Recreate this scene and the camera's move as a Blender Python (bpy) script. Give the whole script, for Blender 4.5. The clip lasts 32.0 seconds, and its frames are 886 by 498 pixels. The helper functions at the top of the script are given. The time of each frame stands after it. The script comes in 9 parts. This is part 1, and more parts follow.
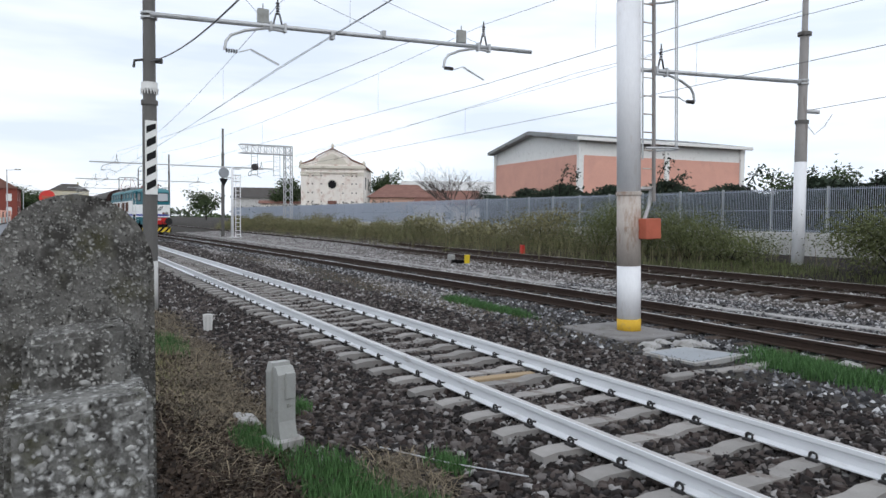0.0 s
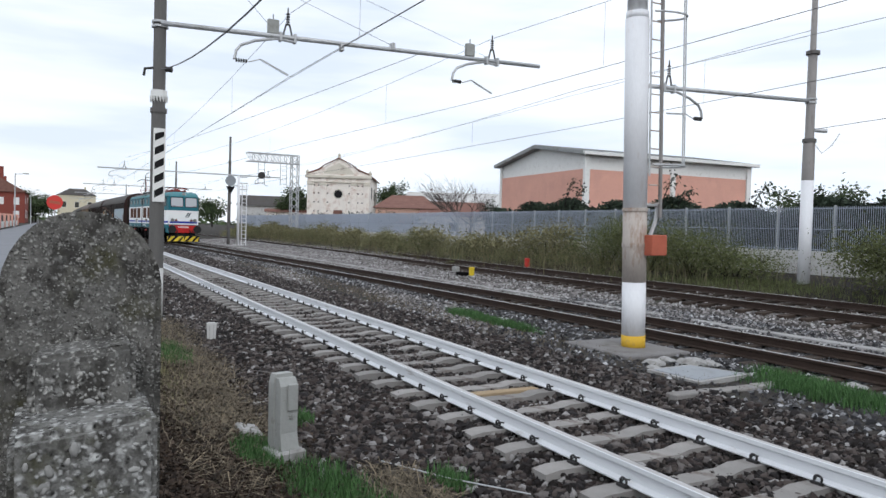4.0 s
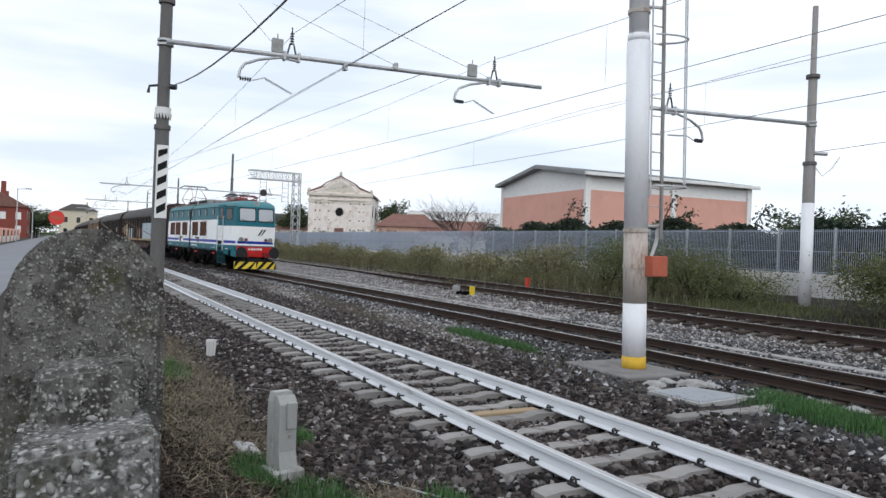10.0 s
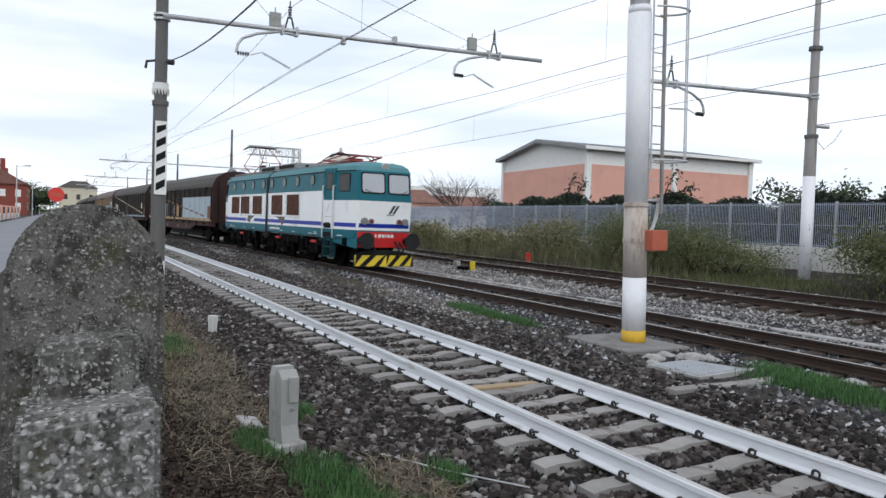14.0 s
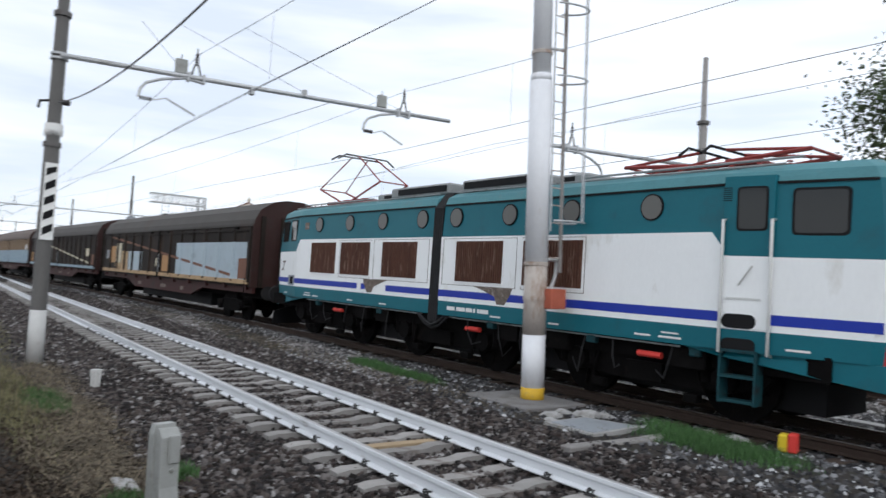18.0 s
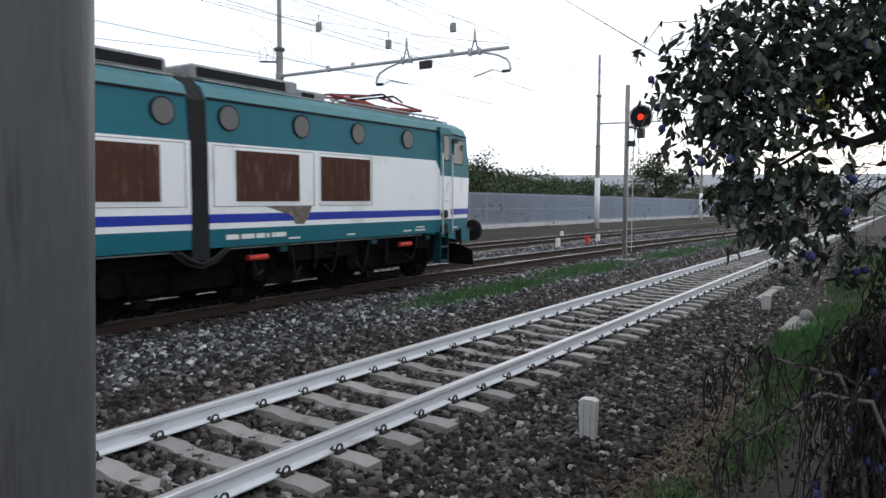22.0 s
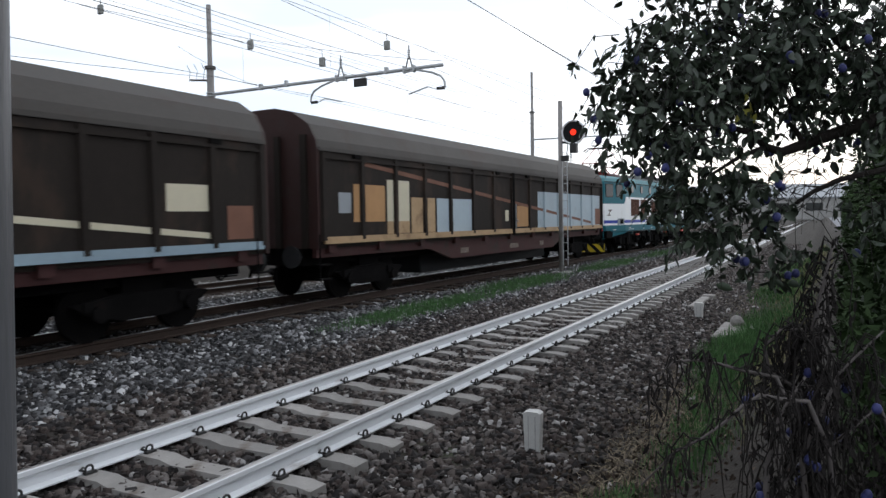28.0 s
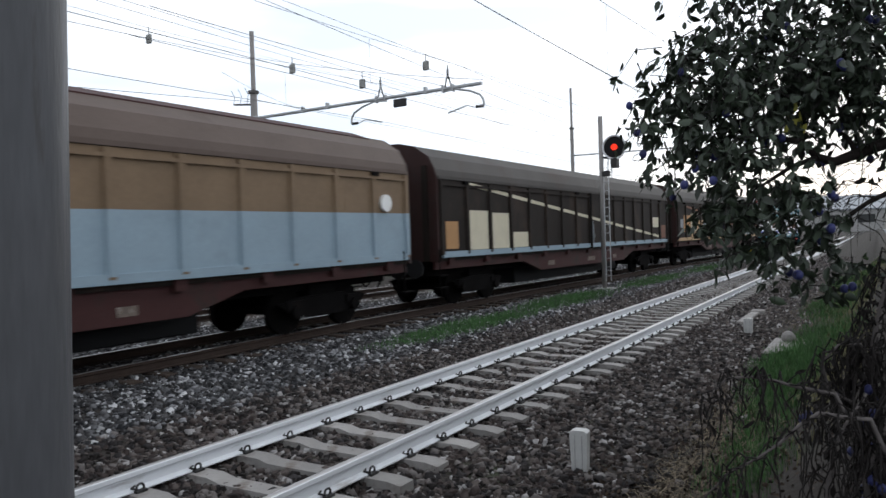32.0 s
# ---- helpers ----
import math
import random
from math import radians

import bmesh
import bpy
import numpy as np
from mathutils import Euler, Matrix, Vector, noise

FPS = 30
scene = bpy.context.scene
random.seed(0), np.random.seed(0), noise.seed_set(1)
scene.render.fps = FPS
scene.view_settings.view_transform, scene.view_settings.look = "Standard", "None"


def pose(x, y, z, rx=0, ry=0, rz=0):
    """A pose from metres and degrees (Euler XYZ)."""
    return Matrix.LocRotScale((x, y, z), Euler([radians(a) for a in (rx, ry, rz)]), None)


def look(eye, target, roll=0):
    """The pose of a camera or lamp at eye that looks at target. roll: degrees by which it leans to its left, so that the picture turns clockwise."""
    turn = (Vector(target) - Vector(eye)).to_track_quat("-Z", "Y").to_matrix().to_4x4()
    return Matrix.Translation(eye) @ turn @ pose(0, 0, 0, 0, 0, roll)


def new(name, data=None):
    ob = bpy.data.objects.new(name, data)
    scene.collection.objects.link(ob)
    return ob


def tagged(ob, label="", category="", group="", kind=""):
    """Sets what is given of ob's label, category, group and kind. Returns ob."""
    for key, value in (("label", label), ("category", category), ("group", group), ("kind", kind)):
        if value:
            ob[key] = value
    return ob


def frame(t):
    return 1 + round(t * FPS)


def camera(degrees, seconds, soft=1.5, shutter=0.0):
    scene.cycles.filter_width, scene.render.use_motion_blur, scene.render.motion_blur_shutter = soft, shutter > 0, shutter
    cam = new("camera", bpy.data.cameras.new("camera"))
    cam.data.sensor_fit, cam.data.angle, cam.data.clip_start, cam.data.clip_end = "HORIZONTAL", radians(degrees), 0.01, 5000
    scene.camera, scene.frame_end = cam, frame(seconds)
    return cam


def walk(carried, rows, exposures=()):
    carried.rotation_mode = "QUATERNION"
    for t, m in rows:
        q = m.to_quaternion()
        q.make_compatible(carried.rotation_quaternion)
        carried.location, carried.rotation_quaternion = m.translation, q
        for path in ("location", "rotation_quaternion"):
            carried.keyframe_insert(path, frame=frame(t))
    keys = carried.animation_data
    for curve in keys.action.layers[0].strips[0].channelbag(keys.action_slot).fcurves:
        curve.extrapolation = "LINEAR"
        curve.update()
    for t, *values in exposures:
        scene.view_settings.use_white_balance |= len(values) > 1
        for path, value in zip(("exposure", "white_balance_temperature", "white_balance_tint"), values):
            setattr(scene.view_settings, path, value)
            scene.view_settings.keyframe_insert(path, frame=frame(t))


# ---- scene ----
FOV = 63.04
PATH = [
    (0, 6.068, -4.763, 1.771, -61.531, -2.433, 0.635),
    (0.5, 6.059, -4.769, 1.796, -61.662, -2.013, 0.757),
    (1, 6.072, -4.77, 1.799, -61.837, -2.311, 1.015),
    (1.5, 6.057, -4.767, 1.797, -61.845, -2.008, 1.298),
    (2, 6.066, -4.761, 1.794, -62.023, -2.344, 1.321),
    (2.5, 6.057, -4.764, 1.797, -62.006, -1.997, 1.373),
    (3, 6.06, -4.766, 1.787, -62.037, -1.698, 1.469),
    (3.5, 6.058, -4.767, 1.795, -61.929, -1.667, 1.598),
    (5.5, 6.062, -4.774, 1.797, -61.983, -1.099, 1.909),
    (6, 6.068, -4.779, 1.795, -62.008, -0.979, 1.835),
    (6.5, 6.077, -4.78, 1.8, -61.945, -0.794, 1.963),
    (7, 6.069, -4.782, 1.797, -61.907, -0.606, 2.052),
    (7.5, 6.067, -4.781, 1.798, -61.903, -0.697, 2.047),
    (8, 6.07, -4.785, 1.797, -61.906, -0.504, 2.156),
    (8.5, 6.068, -4.782, 1.799, -61.918, -0.403, 2.092),
    (9, 6.067, -4.781, 1.802, -61.918, -0.351, 2.127),
    (9.5, 6.07, -4.782, 1.8, -61.93, -0.273, 2.102),
    (10, 6.064, -4.777, 1.799, -62.014, -0.056, 2.217),
    (10.5, 6.059, -4.774, 1.799, -62.023, -0.18, 2.256),
    (11, 6.067, -4.784, 1.797, -61.979, -0.233, 2.267),
    (11.5, 6.075, -4.778, 1.798, -62.054, -0.336, 2.116),
    (12, 6.076, -4.787, 1.777, -62.21, -0.975, 2.115),
    (12.5, 6.081, -4.775, 1.79, -62.662, -1.88, 2.053),
    (13, 6.061, -4.772, 1.791, -62.189, -2.952, 1.956),
    (13.5, 6.059, -4.771, 1.796, -61.921, -2.619, 1.969),
    (14, 6.075, -4.773, 1.796, -61.995, -2.011, 1.956),
    (14.5, 6.067, -4.77, 1.789, -61.861, -2.043, 2.025),
    (16.5, 6.073, -4.779, 1.786, -61.506, -1.784, 2.462),
    (17, 6.073, -4.772, 1.799, -61.276, -1.467, 2.463),
    (17.5, 6.075, -4.767, 1.786, -60.558, -1.952, 2.957),
    (18, 6.109, -4.667, 1.79, -55.04, 2.726, 3.292),
    (18.5, 6.147, -4.628, 1.82, -45.923, -1.123, 2.93),
    (19, 6.186, -4.588, 1.85, -32.324, -3.751, 2.968),
    (19.5, 6.15, -4.596, 1.802, -18.303, -3.455, 1.481),
    (20, 6.17, -4.66, 1.84, -0.906, -5.513, -0.119),
    (20.5, 6.21, -4.74, 1.849, 16.815, -4.611, -1.331),
    (21, 6.294, -4.72, 1.86, 33.951, -4.622, -1.844),
    (21.5, 6.37, -4.7, 1.86, 49.37, -4.93, -2.114),
    (22, 6.382, -4.68, 1.876, 57.248, -3.626, 0.293),
    (22.5, 6.447, -4.626, 1.885, 58.738, -2.97, -1.799),
    (23, 6.418, -4.645, 1.856, 59.05, -3.414, -1.527),
    (23.5, 6.448, -4.63, 1.854, 59.156, -3.534, -1.616),
    (24, 6.449, -4.63, 1.863, 59.003, -3.746, -1.204),
    (24.5, 6.449, -4.626, 1.857, 59.364, -3.814, -1.169),
    (25, 6.436, -4.635, 1.854, 59.474, -3.151, -1.341),
    (25.5, 6.419, -4.643, 1.855, 59.856, -2.983, -0.911),
    (27.5, 6.403, -4.651, 1.856, 61.592, -2.377, -1.019),
    (28, 6.41, -4.645, 1.861, 62.118, -2.294, -0.92),
    (28.5, 6.411, -4.643, 1.856, 62.76, -2.268, -0.771),
    (29, 6.406, -4.651, 1.864, 63.184, -2.283, -0.42),
    (29.5, 6.409, -4.64, 1.856, 63.468, -2.554, -0.157),
    (30, 6.403, -4.642, 1.856, 63.698, -2.207, -0.226),
    (30.5, 6.403, -4.634, 1.857, 63.834, -2.133, 0.024),
    (31, 6.409, -4.623, 1.871, 62.614, -2.198, -0.143),
    (31.5, 6.394, -4.638, 1.855, 60.86, -0.643, -0.43),
    (32, 6.408, -4.629, 1.858, 58.925, -0.789, -1.793),
]


def aim(x, y, z, yaw, pitch, roll):
    """Camera pose: yaw 0 looks along +y, positive yaw turns towards +x."""
    f = Vector((math.sin(radians(yaw)) * math.cos(radians(pitch)), math.cos(radians(yaw)) * math.cos(radians(pitch)), math.sin(radians(pitch))))
    r = Vector((math.cos(radians(yaw)), -math.sin(radians(yaw)), 0))
    u = r.cross(f)
    c, s = math.cos(radians(roll)), math.sin(radians(roll))
    r2, u2 = c * r + s * u, -s * r + c * u
    m = Matrix((r2, u2, -f)).transposed().to_4x4()
    m.translation = (x, y, z)
    return m


cam = camera(FOV, 32.0, soft=1.5, shutter=0.4)
walk(cam, [(row[0], aim(*row[1:])) for row in PATH], exposures=[(0, -0.1), (17.5, -0.1), (19.5, -0.16), (20.3, -0.2), (20.9, -0.4), (21.4, -0.36), (22.0, -0.16), (22.5, -0.14), (25.5, -0.16), (28, -0.25), (32, -0.25)])
# seconds and place of the locomotive's joint along the track
TRAIN = [(0, -67.0), (3, -61.0), (6, -55.0), (9, -45.3), (12, -34.85), (13, -30.6), (14, -26.3), (16.6, -14.1), (17, -12.12), (18, -7.0), (19, -1.85), (20, 3.25), (21, 8.35), (22, 13.85), (23, 19.6), (24, 25.35), (25, 31.2), (28, 48.9), (32, 73.9)]

# ---- world and light: overcast evening sky ----
world = bpy.data.worlds.new("overcast_sky")
scene.world = world
world.use_nodes = True
wn, wl = world.node_tree.nodes, world.node_tree.links
wn.clear()
w_out = wn.new("ShaderNodeOutputWorld")
w_bg = wn.new("ShaderNodeBackground")
w_sky = wn.new("ShaderNodeTexSky")
w_sky.sky_type = "NISHITA"
w_sky.sun_disc = False
w_sky.sun_elevation = radians(14)
w_sky.sun_rotation = radians(90)
w_skygain = wn.new("ShaderNodeMixRGB")
w_skygain.blend_type = "MULTIPLY"
w_skygain.inputs[0].default_value = 1.0
w_skygain.inputs[2].default_value = (0.16, 0.16, 0.16, 1)
w_co = wn.new("ShaderNodeTexCoord")
w_map = wn.new("ShaderNodeMapping")
w_map.inputs["Scale"].default_value = (1.3, 1.3, 9.0)
w_noise = wn.new("ShaderNodeTexNoise")
w_noise.inputs["Scale"].default_value = 1.7
w_noise.inputs["Detail"].default_value = 5
w_noise.inputs["Roughness"].default_value = 0.5
w_ramp = wn.new("ShaderNodeValToRGB")
w_ramp.color_ramp.elements[0].position = 0.36
w_ramp.color_ramp.elements[1].position = 0.56
w_cloud = wn.new("ShaderNodeMixRGB")
w_cloud.inputs[1].default_value = (0.88, 0.98, 1.12, 1)
w_cloud.inputs[2].default_value = (1.15, 1.21, 1.31, 1)
w_mix = wn.new("ShaderNodeMixRGB")
w_mix.inputs[0].default_value = 0.92
wl.new(w_co.outputs["Generated"], w_map.inputs["Vector"])
wl.new(w_map.outputs[0], w_noise.inputs["Vector"])
wl.new(w_noise.outputs["Fac"], w_ramp.inputs[0])
wl.new(w_ramp.outputs[0], w_cloud.inputs[0])
wl.new(w_sky.outputs[0], w_skygain.inputs[1])
wl.new(w_skygain.outputs[0], w_mix.inputs[1])
# the cloud layer is brighter on the evening side
w_sep = wn.new("ShaderNodeSeparateXYZ")
w_grad = wn.new("ShaderNodeMapRange")
w_grad.inputs["From Min"].default_value = -1.0
w_grad.inputs["From Max"].default_value = 1.0
w_grad.inputs["To Min"].default_value = 0.98
w_grad.inputs["To Max"].default_value = 1.35
w_gmul = wn.new("ShaderNodeMixRGB")
w_gmul.blend_type = "MULTIPLY"
w_gmul.inputs[0].default_value = 1.0
wl.new(w_co.outputs["Generated"], w_sep.inputs[0])
wl.new(w_sep.outputs[0], w_grad.inputs["Value"])
wl.new(w_cloud.outputs[0], w_gmul.inputs[1])
wl.new(w_grad.outputs[0], w_gmul.inputs[2])
wl.new(w_gmul.outputs[0], w_mix.inputs[2])
wl.new(w_mix.outputs[0], w_bg.inputs[0])
w_bg.inputs[1].default_value = 1.0
wl.new(w_bg.outputs[0], w_out.inputs[0])

sun_data = bpy.data.lights.new("sun", "SUN")
sun_data.energy = 0.5
sun_data.angle = radians(25)
sun_data.color = (1.0, 0.97, 0.95)
sun_ob = new("sun", sun_data)
sun_ob.matrix_world = look((0, 0, 60), (-60, 20, 15))

# ---- materials ----
def mat(name, col, rough=0.8, metal=0.0, var=0.25, scale=3.0, fine=40.0, bump=0.3, bscale=None, stain=None, stain_amt=0.0, stain_scale=1.5, spec=0.3, rnd=0.0, coord="Object", stretch=(1, 1, 1), island=0.0, bdist=0.01, emis=None, emis_s=0.0):
    """A procedural surface: base colour, two scales of variation, stains, bump."""
    m = bpy.data.materials.new(name)
    m.use_nodes = True
    n, l = m.node_tree.nodes, m.node_tree.links
    b = n["Principled BSDF"]
    b.inputs["Roughness"].default_value = rough
    b.inputs["Metallic"].default_value = metal
    b.inputs["Specular IOR Level"].default_value = spec
    tc = n.new("ShaderNodeTexCoord")
    mp = n.new("ShaderNodeMapping")
    mp.inputs["Scale"].default_value = stretch
    l.new(tc.outputs[coord], mp.inputs["Vector"])
    n1 = n.new("ShaderNodeTexNoise")
    n1.inputs["Scale"].default_value = scale
    n1.inputs["Detail"].default_value = 6
    n1.inputs["Roughness"].default_value = 0.62
    n2 = n.new("ShaderNodeTexNoise")
    n2.inputs["Scale"].default_value = fine
    n2.inputs["Detail"].default_value = 3
    l.new(mp.outputs[0], n1.inputs["Vector"])
    l.new(mp.outputs[0], n2.inputs["Vector"])
    mul = n.new("ShaderNodeMath")
    mul.operation = "MULTIPLY_ADD"
    mul.inputs[1].default_value = var * 2.2
    mul.inputs[2].default_value = 1.0 - var * 1.1
    add = n.new("ShaderNodeMath")
    add.operation = "MULTIPLY_ADD"
    add.inputs[1].default_value = var * 1.2
    l.new(n1.outputs["Fac"], mul.inputs[0])
    l.new(n2.outputs["Fac"], add.inputs[0])
    sub = n.new("ShaderNodeMath")
    sub.operation = "SUBTRACT"
    sub.inputs[1].default_value = var * 0.6
    l.new(mul.outputs[0], sub.inputs[0])
    l.new(sub.outputs[0], add.inputs[2])
    last = add.outputs[0]
    if rnd or island:
        if rnd:
            oi = n.new("ShaderNodeObjectInfo")
            src = oi.outputs["Random"]
        else:
            oi = n.new("ShaderNodeNewGeometry")
            src = oi.outputs["Random Per Island"]
        rm = n.new("ShaderNodeMath")
        rm.operation = "MULTIPLY_ADD"
        rm.inputs[1].default_value = 2 * (rnd or island)
        rm.inputs[2].default_value = 1 - (rnd or island)
        l.new(src, rm.inputs[0])
        mm = n.new("ShaderNodeMath")
        mm.operation = "MULTIPLY"
        l.new(last, mm.inputs[0])
        l.new(rm.outputs[0], mm.inputs[1])
        last = mm.outputs[0]
    mc = n.new("ShaderNodeMixRGB")
    mc.blend_type = "MULTIPLY"
    mc.inputs[0].default_value = 1.0
    mc.inputs[1].default_value = (*col, 1)
    l.new(last, mc.inputs[2])
    colout = mc.outputs[0]
    if stain:
        n3 = n.new("ShaderNodeTexNoise")
        n3.inputs["Scale"].default_value = stain_scale
        n3.inputs["Detail"].default_value = 8
        n3.inputs["Roughness"].default_value = 0.65
        l.new(mp.outputs[0], n3.inputs["Vector"])
        rp = n.new("ShaderNodeValToRGB")
        rp.color_ramp.elements[0].position = 0.62 - 0.35 * stain_amt
        rp.color_ramp.elements[1].position = 0.78 - 0.35 * stain_amt
        l.new(n3.outputs["Fac"], rp.inputs[0])
        ms = n.new("ShaderNodeMixRGB")
        l.new(rp.outputs[0], ms.inputs[0])
        l.new(colout, ms.inputs[1])
        ms.inputs[2].default_value = (*stain, 1)
        colout = ms.outputs[0]
    l.new(colout, b.inputs["Base Color"])
    if bump:
        bp = n.new("ShaderNodeBump")
        bp.inputs["Strength"].default_value = bump
        bp.inputs["Distance"].default_value = bdist
        if bscale:
            n4 = n.new("ShaderNodeTexNoise")
            n4.inputs["Scale"].default_value = bscale
            n4.inputs["Detail"].default_value = 5
            l.new(mp.outputs[0], n4.inputs["Vector"])
            l.new(n4.outputs["Fac"], bp.inputs["Height"])
        else:
            l.new(n2.outputs["Fac"], bp.inputs["Height"])
        l.new(bp.outputs[0], b.inputs["Normal"])
    if emis:
        b.inputs["Emission Color"].default_value = (*emis, 1)
        b.inputs["Emission Strength"].default_value = emis_s
    return m


M = {}
M["earth"] = mat("earth", (0.03, 0.025, 0.021), 0.95, var=0.5, scale=1.2, fine=30, bump=0.6, bscale=25, stain=(0.028, 0.034, 0.016), stain_amt=0.2, stain_scale=0.7, coord="Object", bdist=0.03)
def ballast(name, tones, rough=0.92):
    """Broken stone: each piece takes one of a few tones, with dust and grain."""
    m = mat(name, (1, 1, 1), rough, var=0.3, scale=1.2, fine=70, bump=0.35)
    n, l = m.node_tree.nodes, m.node_tree.links
    b = n["Principled BSDF"]
    src = b.inputs["Base Color"].links[0].from_socket
    g = n.new("ShaderNodeNewGeometry")
    r = n.new("ShaderNodeValToRGB")
    r.color_ramp.interpolation = "CONSTANT"
    while len(r.color_ramp.elements) < len(tones):
        r.color_ramp.elements.new(0.99)
    for e, (p, c) in zip(r.color_ramp.elements, tones):
        e.position = p
        e.color = (*c, 1)
    mx = n.new("ShaderNodeMixRGB")
    mx.blend_type = "MULTIPLY"
    mx.inputs[0].default_value = 1.0
    l.new(g.outputs["Random Per Island"], r.inputs[0])
    l.new(src, mx.inputs[1])
    l.new(r.outputs[0], mx.inputs[2])
    l.new(mx.outputs[0], b.inputs["Base Color"])
    return m


M["ballast_brown"] = ballast("ballast_brown", [(0.0, (0.014, 0.011, 0.010)), (0.22, (0.040, 0.030, 0.027)), (0.42, (0.022, 0.019, 0.019)), (0.6, (0.076, 0.062, 0.056)), (0.8, (0.128, 0.114, 0.108)), (0.945, (0.288, 0.276, 0.268))])
M["ballast_grey"] = ballast("ballast_grey", [(0.0, (0.017, 0.017, 0.019)), (0.25, (0.055, 0.052, 0.053)), (0.46, (0.031, 0.030, 0.031)), (0.64, (0.109, 0.109, 0.113)), (0.82, (0.218, 0.218, 0.226)), (0.94, (0.469, 0.469, 0.474))])
M["ballast_mauve"] = ballast("ballast_mauve", [(0.0, (0.13, 0.12, 0.118)), (0.3, (0.27, 0.25, 0.245)), (0.6, (0.2, 0.185, 0.175)), (0.82, (0.42, 0.41, 0.405))])
M["ballast_pale"] = ballast("ballast_pale", [(0.0, (0.22, 0.22, 0.225)), (0.4, (0.32, 0.32, 0.325)), (0.8, (0.46, 0.46, 0.46))])
M["wagon_panel"] = mat("wagon_panel", (0.36, 0.43, 0.475), 0.6, var=0.12, scale=1.2, fine=20, bump=0.12, stain=(0.27, 0.31, 0.34), stain_amt=0.2, stain_scale=1.5)
M["wagon_rust"] = mat("wagon_rust", (0.17, 0.078, 0.05), 0.7, var=0.3, scale=2, bump=0.15)
M["pole_near"] = mat("pole_near", (0.085, 0.086, 0.092), 0.42, var=0.35, scale=3, fine=60, bump=0.25, stretch=(1, 1, 0.12), stain=(0.04, 0.032, 0.027), stain_amt=0.12, stain_scale=14)
M["lens_red"] = mat("lens_red", (0.20, 0.02, 0.02), 0.25, var=0.1, bump=0, spec=0.5)
M["emblem"] = mat("emblem", (0.03, 0.05, 0.055), 0.6, var=0.2, bump=0.05)
M["rail_white"] = mat("rail_white", (0.7, 0.715, 0.735), 0.55, var=0.08, scale=2, fine=30, bump=0.08, stain=(0.30, 0.26, 0.24), stain_amt=0.05, stain_scale=3, stretch=(0.4, 1, 3))
M["rail_top"] = mat("rail_top", (0.50, 0.48, 0.47), 0.35, metal=0.8, var=0.2, scale=4, fine=50, bump=0.05, stretch=(0.1, 3, 1))
M["rail_rust"] = mat("rail_rust", (0.04, 0.026, 0.02), 0.85, var=0.4, scale=4, fine=60, bump=0.3)
M["concrete_sleeper"] = mat("concrete_sleeper", (0.26, 0.247, 0.234), 0.9, var=0.25, scale=5, fine=90, bump=0.35, stain=(0.13, 0.105, 0.09), stain_amt=0.25, stain_scale=3, rnd=0.18)
M["wood_sleeper"] = mat("wood_sleeper", (0.05, 0.036, 0.028), 0.9, var=0.4, scale=4, fine=60, bump=0.5, rnd=0.25, stretch=(4, 0.6, 4))
M["wood_yellow"] = mat("wood_yellow", (0.32, 0.24, 0.15), 0.85, var=0.25, scale=4, fine=60, bump=0.4, stretch=(4, 0.6, 4))
M["iron_black"] = mat("iron_black", (0.02, 0.019, 0.019), 0.6, var=0.2, bump=0.1, spec=0.5)
M["galv"] = mat("galv", (0.48, 0.49, 0.50), 0.5, metal=0.35, var=0.18, scale=3, fine=40, bump=0.12, stretch=(1, 1, 0.3), stain=(0.30, 0.29, 0.27), stain_amt=0.2, stain_scale=2)
M["pole_grey"] = mat("pole_grey", (0.27, 0.255, 0.245), 0.65, metal=0.1, var=0.25, scale=4, fine=60, bump=0.2, stretch=(1, 1, 0.15), stain=(0.11, 0.085, 0.07), stain_amt=0.2, stain_scale=4)
M["pole_dark"] = mat("pole_dark", (0.12, 0.115, 0.11), 0.7, var=0.3, scale=5, fine=60, bump=0.25, stretch=(1, 1, 0.15), stain=(0.06, 0.045, 0.04), stain_amt=0.2, stain_scale=5)
M["pole_white"] = mat("pole_white", (0.75, 0.755, 0.775), 0.42, var=0.12, scale=3, fine=40, bump=0.15, stretch=(1, 1, 0.3), stain=(0.5, 0.44, 0.39), stain_amt=0.1, stain_scale=3)
M["pole_rust"] = mat("pole_rust", (0.46, 0.41, 0.37), 0.75, var=0.25, scale=4, fine=50, bump=0.3, stretch=(1, 1, 0.3), stain=(0.22, 0.115, 0.065), stain_amt=0.35, stain_scale=4.5)
M["yellow_paint"] = mat("yellow_paint", (0.62, 0.38, 0.035), 0.6, var=0.15, scale=6, bump=0.15, stain=(0.35, 0.24, 0.10), stain_amt=0.15, stain_scale=6)
M["wire"] = mat("wire", (0.10, 0.10, 0.104), 0.6, metal=0.3, var=0.1, bump=0)
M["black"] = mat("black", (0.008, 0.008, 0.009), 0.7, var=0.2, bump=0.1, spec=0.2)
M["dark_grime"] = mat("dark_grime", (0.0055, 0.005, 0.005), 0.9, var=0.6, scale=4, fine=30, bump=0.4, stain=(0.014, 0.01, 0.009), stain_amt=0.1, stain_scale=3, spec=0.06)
M["white_paint"] = mat("white_paint", (0.74, 0.74, 0.72), 0.6, var=0.08, scale=3, bump=0.1, stain=(0.45, 0.42, 0.38), stain_amt=0.1, stain_scale=4)
M["concrete"] = mat("concrete", (0.34, 0.335, 0.325), 0.9, var=0.25, scale=2.5, fine=60, bump=0.35, stain=(0.18, 0.17, 0.155), stain_amt=0.3, stain_scale=2)
